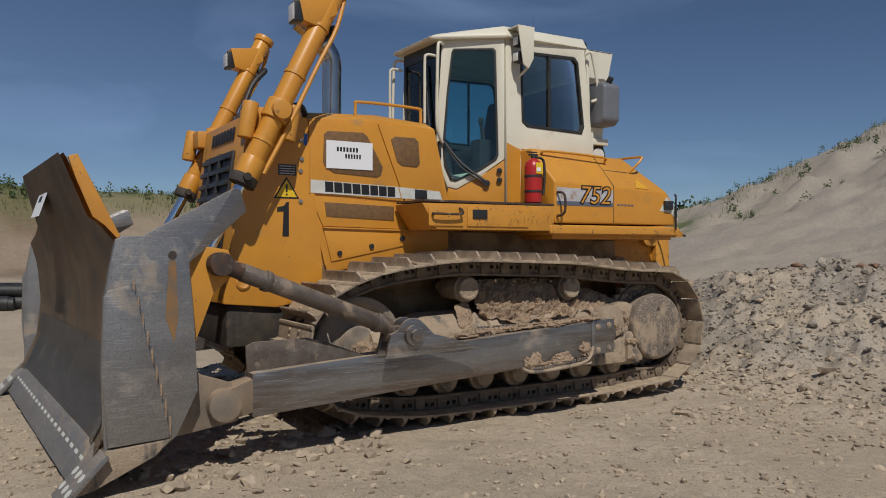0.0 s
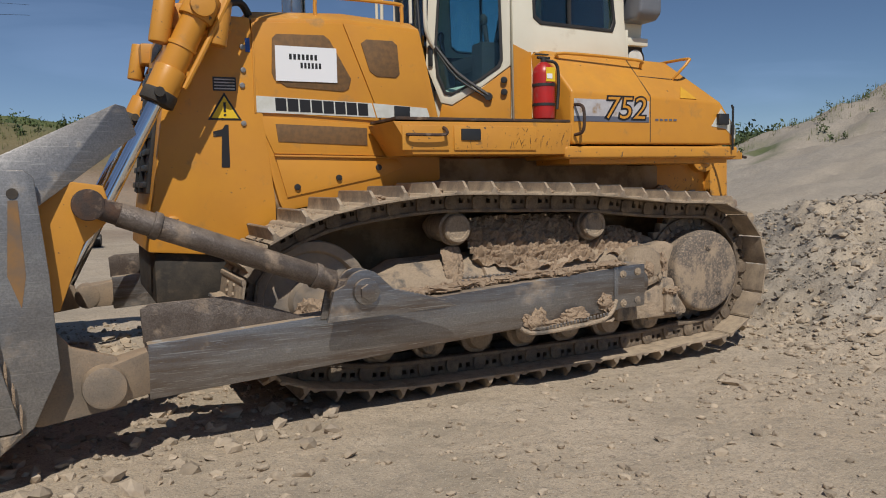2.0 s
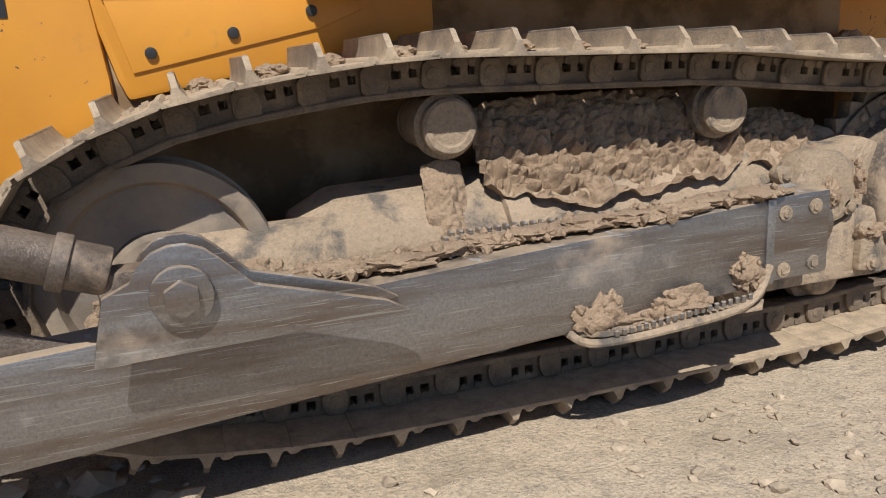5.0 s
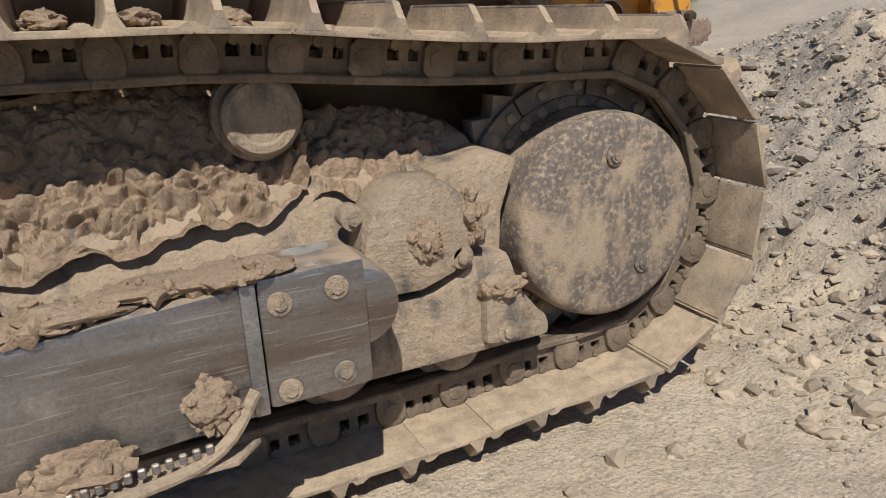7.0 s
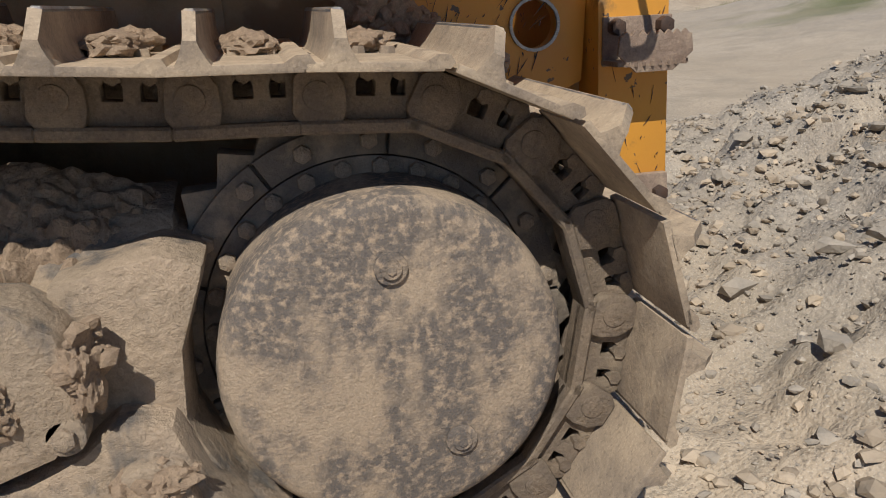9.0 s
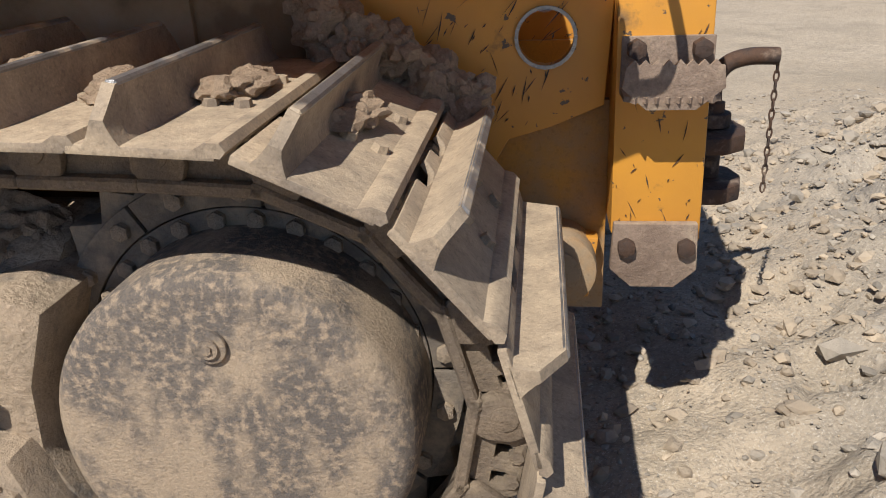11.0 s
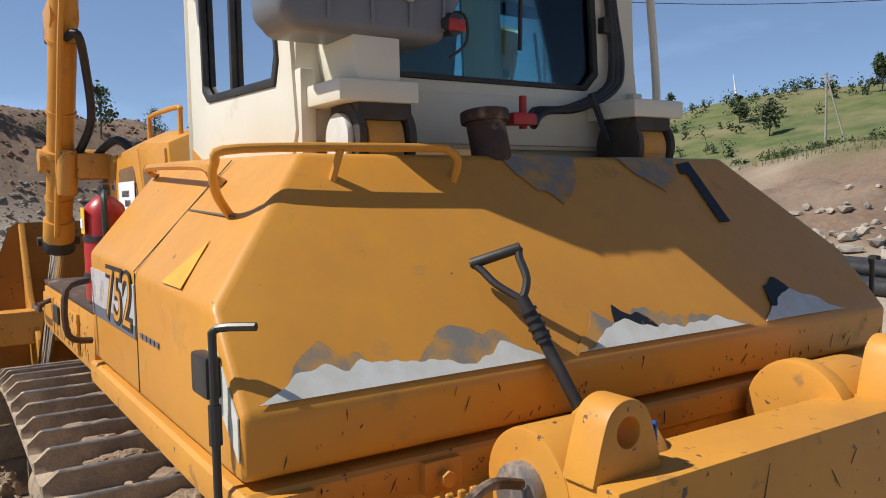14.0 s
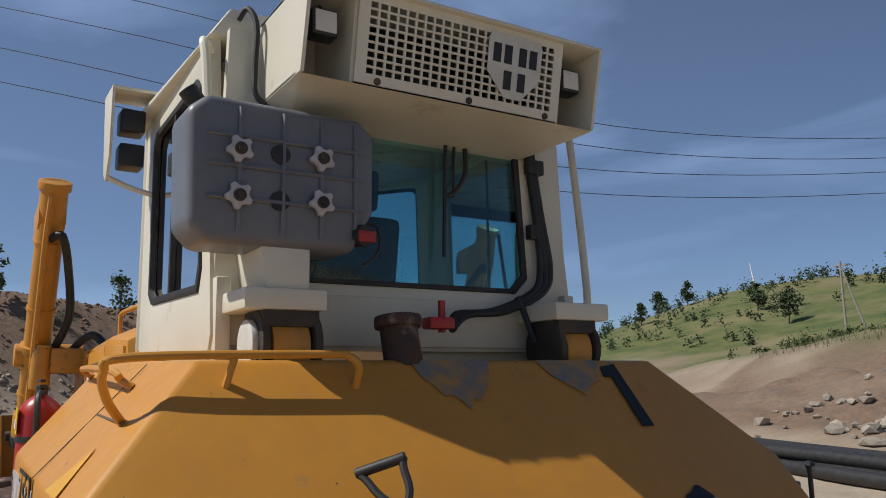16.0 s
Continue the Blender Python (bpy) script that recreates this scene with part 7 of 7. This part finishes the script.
    for s in (-1, 1):
        box(b, (-1.6, s * 0.4 - 0.09, 2.0), (-1.0, s * 0.4 + 0.09, 2.48), 0.03)
        cyl(b, (-1.5, s * 0.4, 2.48), (-1.52, s * 0.4, 2.62), 0.02, seg=10)
        lumpy(b, (-1.525, s * 0.4, 2.66), (0.03, 0.03, 0.05), 3, 2, 0.1)
    hull(b, [(x, y, z) for y in (-0.28, 0.28) for x, z in ((-1.92, 2.05), (-1.75, 2.05), (-1.92, 2.4), (-1.82, 2.42))], 0.03)
    part("console", b, M_seat, cb)
    b = B()
    hull(b, [(x, y, z) for z in (3.34, 3.39) for x, y in ((-1.93, -0.33), (-1.93, 0.33), (-1.47, -0.68), (-1.47, 0.68), (-0.5, -0.68), (-0.5, 0.68))], 0.01)
    part("headliner", b, M_lightgrey, cb)
    # grey washer tank behind the cab
    b = B()
    hull(b, [(x, y, z) for x in (-0.36, -0.14) for y, z in ((-0.88, 2.72), (-0.83, 2.665), (-0.36, 2.665), (-0.36, 2.79), (-0.29, 2.8), (-0.285, 3.06), (-0.34, 3.105), (-0.83, 3.11), (-0.89, 3.06))], 0.035, 4)
    wt = part("water_tank", b, M_greytank, cb, "grey moulded plastic tank strapped behind the cab")
    for y in (-0.735, -0.6, -0.475, -0.36):
        b = B()
        tube(b, [(-0.142, y, 2.7), (-0.136, y, 2.72), (-0.136, y, 3.06), (-0.142, y, 3.08)], 0.007, 6, 1, False)
        part("rib", b, M_greytank, wt)
    for z in (2.9, 2.99, 2.8):
        b = B()
        tube(b, [(-0.142, -0.83, z), (-0.136, -0.81, z), (-0.136, -0.34, z), (-0.142, -0.33, z)], 0.007, 6, 1, False)
        part("rib", b, M_greytank, wt)
    for y, z in ((-0.74, 2.945), (-0.48, 2.95), (-0.74, 2.805), (-0.48, 2.81)):
        b = B()
        star = [((0.042 if (i // 2) % 2 else 0.03) * math.cos(radians(18 * i)), (0.042 if (i // 2) % 2 else 0.03) * math.sin(radians(18 * i))) for i in range(20)]
        plate(b, star, [], 0.018, YZ(-0.13) @ Matrix.Translation((y, z, 0)), 0.003)
        kn = part("star_knob", b, M_lightgrey, wt)
        b = B()
        cyl(b, (-0.115, y, z), (-0.106, y, z), 0.019, seg=14)
        cyl(b, (-0.108, y, z), (-0.1, y, z), 0.01, seg=6)
        part("nut", b, M_dark, kn)
    for z in (2.95, 2.805):
        b = B()
        lathe(b, [(0.024, 0), (0.03, 0.0), (0.03, 0.006), (0.024, 0.006)], Matrix.Translation((-0.138, -0.61, z)) @ Matrix.Rotation(radians(90), 4, "Y"), 20)
        part("socket", b, M_black, wt)
    b = B()
    cyl(b, (-0.25, -0.82, 3.09), (-0.25, -0.87, 3.15), 0.03, seg=16, bev=0.006)
    part("filler_cap", b, M_black, wt)
    b = B()
    cyl(b, (-0.2, -0.35, 2.73), (-0.12, -0.33, 2.72), 0.035, seg=16, bev=0.005)
    tube(b, [(-0.16, -0.35, 2.76), (-0.15, -0.28, 2.76), (-0.15, -0.27, 2.68), (-0.17, -0.32, 2.63)], 0.005, 6, 4)
    part("pump", b, M_black, wt)
    b = B()
    box(b, (-0.12, -0.36, 2.7), (-0.11, -0.3, 2.735), 0.002)
    part("label", b, M_red, wt)
    b = B()
    hull(b, [(x, y, z) for x in (-0.42, -0.16) for y, z in ((-0.66, 2.68), (-0.5, 2.68), (-0.64, 2.54), (-0.5, 2.54))], 0.01)
    part("tank_bracket", b, M_white, wt)


cab()


# ---- loose things ----
def fire_extinguisher():
    e = thing("fire_extinguisher", "dusty red fire extinguisher standing on the step box beside the cab", "fire extinguisher", at=(-1.42, -1.1, 1.82))
    b = B()
    lathe(b, [(0.06, 0), (0.078, 0.012), (0.08, 0.03), (0.08, 0.33), (0.07, 0.375), (0.04, 0.405), (0.025, 0.415), (0.01, 0.415)], Matrix.Identity(4), 32)
    part("cylinder", b, M_red, e)
    b = B()
    cyl(b, (0, 0, 0.41), (0, 0, 0.45), 0.022, seg=14)
    box(b, (-0.05, -0.012, 0.44), (0.05, 0.012, 0.456), 0.003)
    box(b, (-0.07, -0.01, 0.465), (0.04, 0.01, 0.476), 0.003)
    part("valve", b, M_black, e)
    b = B()
    tube(b, [(0.02, 0, 0.43), (0.1, -0.02, 0.4), (0.115, -0.02, 0.25), (0.1, -0.02, 0.08)], 0.012, 8, 5)
    part("hose", b, M_black, e)
    b = B()
    plate(b, [(-0.03, 0.27), (0.045, 0.27), (0.045, 0.37), (-0.03, 0.37)], [], 0.002, XZ(-0.083))
    part("label", b, M_sticker, e, "yellow and white label")
    b = B()
    plate(b, [(-0.025, 0.29), (0.02, 0.29), (0.02, 0.325), (-0.025, 0.325)], [], 0.002, XZ(-0.0855))
    part("print", b, M_paper, e)
    for z in (0.1, 0.24):
        b = B()
        lathe(b, [(0.081, 0), (0.084, 0), (0.084, 0.02), (0.081, 0.02)], Matrix.Translation((0, 0, z)), 28)
        part("strap", b, M_black, e)
    return e


fire_extinguisher()


def shovel():
    at = Vector((0.5, -0.33, 1.56))
    e = thing("shovel", "black D-handled shovel leaning against the sloping tank", "shovel", at=at)
    lo, hi = Vector((0, 0, 0)), Vector((0.315, -0.445, 1.955)) - at
    d = (hi - lo).normalized()
    b = B()
    cyl(b, lo, hi, 0.016, seg=14)
    cyl(b, lo.lerp(hi, 0.72), lo.lerp(hi, 0.99), 0.021, 0.017, seg=14)
    for u in (0.75, 0.8, 0.85, 0.9):
        cyl(b, lo.lerp(hi, u), lo.lerp(hi, u + 0.02), 0.0235, seg=14)
    part("shaft", b, M_black, e)
    g0, g1 = Vector((0.205, -0.515, 2.035)) - at, Vector((0.285, -0.425, 2.075)) - at
    b = B()
    tube(b, [hi - d * 0.01, hi.lerp(g0, 0.35) - Vector((0.012, 0.012, 0)), g0.lerp(hi, 0.2), g0], 0.0105, 8, 4)
    tube(b, [hi - d * 0.01, hi.lerp(g1, 0.35) + Vector((0.012, 0.012, 0)), g1.lerp(hi, 0.2), g1], 0.0105, 8, 4)
    cyl(b, g0 + (g0 - g1) * 0.04, g1 + (g1 - g0) * 0.04, 0.014, seg=12, bev=0.004)
    part("grip", b, M_black, e)
    b = B()
    hull(b, [lo + Vector((x, y, z)) for x in (-0.006, 0.006) for y, z in ((-0.07, -0.01), (0.07, -0.01), (-0.08, -0.14), (0.08, -0.14), (0, -0.18))], 0.003)
    part("spade", b, M_rust, e)


shovel()


def paper_sign(m, w, h):
    b = B()
    plate(b, [(-w / 2, -h / 2), (w / 2, -h / 2), (w / 2, h / 2), (-w / 2, h / 2)], [], 0.002, m)
    e = part("paper_sign", b, M_paper)
    tagged(e, "white paper sale sign taped to the machine", "sign", "white paper signs")
    for k, (x0, x1, z) in enumerate(((-0.28, 0.2, 0.12), (-0.1, 0.26, -0.12))):
        n = 7 if k == 0 else 6
        for i in range(n):
            b = B()
            a = (x0 + (x1 - x0) * i / n) * w
            c = a + (x1 - x0) / n * w * 0.62
            plate(b, [(a, z * h), (c, z * h), (c, z * h + 0.16 * h), (a, z * h + 0.16 * h)], [], 0.0012, m @ Matrix.Translation((0, 0, -0.0012)))
            part("bar", b, M_ink, e)
    return e


paper_sign(XZ(-0.6835) @ Matrix.Translation((-3.06, 2.205, 0)), 0.43, 0.235)
_m = Matrix.Translation((float(mold_x(1.82, 0.25)) - 0.02, 0.25, 1.82)) @ Matrix.Rotation(radians(18), 4, "Y") @ YZ(0)
paper_sign(SKEW @ _m, 0.5, 0.33)
_b = B()
plate(_b, [(-3.6, 1.51), (-3.6, 1.79), (-3.62, 1.79), (-3.64, 1.76), (-3.7, 1.745), (-3.7, 1.71), (-3.645, 1.715), (-3.655, 1.51)], [], 0.003, XZ(-0.6745))
part("number_one", _b, M_ink, dozer, "black painted number one")


# ---- mud lying on the machine ----
def mud_bank(name, label, blobs, sub=4):
    b = B()
    for i, (c, s) in enumerate(blobs):
        lumpy(b, c, s, i + 3 + len(label), sub, 0.42)
    # loose crumbs sitting on the heap
    rk = random.Random(len(label) * 7 + len(blobs))
    b.verts.ensure_lookup_table()
    spots = [b.verts[rk.randrange(len(b.verts))].co.copy() for _ in range(28 * len(blobs))]
    crumbs = B()
    for co in spots:
        r = 0.006 + 0.02 * rk.random() ** 3
        t = bmesh.new()
        bmesh.ops.create_icosphere(t, subdivisions=1, radius=r)
        for v in t.verts:
            v.co = v.co * rk.uniform(0.65, 1.25) + co
        add(crumbs, t)
    add(b, crumbs)
    return tagged(part(name, b, M_mud), label, "mud", kind="stuff")


rg = random.Random(11)
def mud_sheet(name, label, foot, crest, nu, nv, rough, seed):
    """A crust of broken clods between a foot line and a crest line, hollowed into angular lumps."""
    f, c = smooth_line(foot, 12), smooth_line(crest, 12)
    off = Vector((seed * 5.3, seed * 2.1, seed * 8.7))

    def along(line, u):
        k = u * (len(line) - 1)
        i = min(int(k), len(line) - 2)
        return line[i].lerp(line[i + 1], k - i)
    b = B()
    rows = []
    for j in range(nv):
        v = j / (nv - 1)
        row = []
        for i in range(nu):
            p, q = along(f, i / (nu - 1)), along(c, i / (nu - 1))
            d = (q - p)
            out = Vector((0, -d.z, d.y)).normalized()
            if out.y > 0:
                out = -out
            g = p.lerp(q, v)
            big = min(noise.noise(g * 7 + off, noise_basis="VORONOI_F2F1"), 0.28) * 1.6 + 0.6 * noise.fractal(g * 9 + off, 0.9, 2.0, 3)
            small = min(noise.noise(g * 22 + off, noise_basis="VORONOI_F2F1"), 0.3) * 1.5 + 0.7 * noise.fractal(g * 38 + off, 0.8, 2.1, 3)
            bulge = math.sin(math.pi * min(1, 0.1 + v * 0.9)) ** 0.6
            low = 1 - 0.65 * v
            h = rough * (big * 0.5 + small * 0.33) * low * min(1, 8 * v + 0.15) + 0.3 * rough * bulge
            side = noise.noise_vector(g * 17 + off) * 0.012 + noise.noise_vector(g * 40 + off) * 0.006
            row.append(g + out * h + side * (1 - 0.5 * v) + Vector((0, 0, -0.35 * rough * (1 - v) ** 4 * (1 + 2 * noise.noise(g * 11 + off)))))
        rows.append(row)
    grid_surface(b, rows)
    # the underside folds back below the foot
    grid_surface(b, [rows[0], [p + Vector((0, 0.1, -0.01)) for p in rows[0]]])
    bmesh.ops.remove_doubles(b, verts=list(b.verts), dist=1e-5)
    bmesh.ops.recalc_face_normals(b, faces=list(b.faces))
    return tagged(part(name, b, M_mud), label, "mud", kind="stuff")


mud_sheet("mud_heap", "crumbly dry mud packed on top of the track frame",
          [(-2.05, -1.22, 0.88), (-1.85, -1.25, 0.8), (-1.6, -1.26, 0.79), (-1.35, -1.26, 0.805), (-1.1, -1.25, 0.825), (-0.95, -1.2, 0.88)],
          [(-2.08, -1.0, 1.12), (-1.85, -1.02, 1.15), (-1.6, -1.02, 1.15), (-1.35, -1.02, 1.15), (-1.1, -1.01, 1.13), (-0.9, -1.0, 1.08)], 250, 120, 0.08, 2)
mud_sheet("mud_heap", "dry mud crusted between roller and hub",
          [(-0.96, -1.2, 0.85), (-0.8, -1.25, 0.845), (-0.62, -1.25, 0.85), (-0.45, -1.2, 0.88)],
          [(-0.95, -1.0, 1.03), (-0.8, -1.0, 1.04), (-0.62, -1.0, 1.02), (-0.45, -1.0, 0.96)], 120, 60, 0.06, 5)
mud_sheet("mud_heap", "dry mud column clinging to the recoil housing",
          [(-2.3, -1.27, 0.66), (-2.22, -1.31, 0.65), (-2.14, -1.27, 0.66)],
          [(-2.28, -1.12, 0.93), (-2.21, -1.14, 0.95), (-2.13, -1.12, 0.93)], 50, 70, 0.03, 8)
mud_bank("mud_heap", "broken mud lumps resting on the push arm front", [((-3.3 + 0.1 * i, -1.45 + rg.uniform(-.06, .06), 0.6 + rg.uniform(-.05, .06)), (0.09, 0.1, 0.08)) for i in range(6)] )
mud_bank("mud_clump", "mud clump stuck on the arm step", [((-1.6, -1.72, 0.485), (0.1, 0.04, 0.055)), ((-1.72, -1.71, 0.45), (0.11, 0.03, 0.025)), ((-1.9, -1.715, 0.475), (0.085, 0.03, 0.055)), ((-1.86, -1.705, 0.52), (0.045, 0.02, 0.045))])
mud_bank("mud_clump", "mud clump stuck on the arm end", [((-1.33, -1.71, 0.55), (0.055, 0.03, 0.05))])
mud_bank("mud_heap", "dusty soil lying along the push arm top", [((-3.0 + 0.16 * i, -1.62 + rg.uniform(-.03, .03), 0.70 + 0.0092 * i), (0.12, 0.06, 0.022)) for i in range(12)], 3)
mud_bank("mud_heap", "dry mud wedged between track and rear frame", [((0.02 + 0.07 * i, -0.67 + rg.uniform(-.03, .02), 1.27 - 0.05 * i + rg.uniform(-.03, .03)), (0.07, 0.06, 0.07)) for i in range(5)])
mud_bank("mud_clump", "flaking mud on the trunnion", [((-0.7, -1.4, 0.71), (0.04, 0.022, 0.06)), ((-0.56, -1.37, 0.74), (0.03, 0.05, 0.07)), ((-0.48, -1.39, 0.53), (0.06, 0.035, 0.03))])
for k, p in enumerate(PINS):
    q = PINS[(k + 1) % len(PINS)]
    mid = (p + q) / 2
    if mid.z > 1.02 and mid.x > -3.2 and (q.x - p.x) != 0:
        for j in range(2 if mid.x < -0.2 else 1):
            b = B()
            y = -1.06 + rg.uniform(-0.16, 0.12)
            for i in range(3):
                lumpy(b, (mid.x + 0.02 + rg.uniform(-.02, .02), y + rg.uniform(-.07, .07), mid.z + 0.075 + rg.uniform(-.0, .01)), (0.04, 0.055, 0.022), k * 3 + i + j, 3, 0.45)
            tagged(part("mud_clod", b, M_mud), "dry mud clod lying on a track shoe", "mud", "mud clods on the shoes")
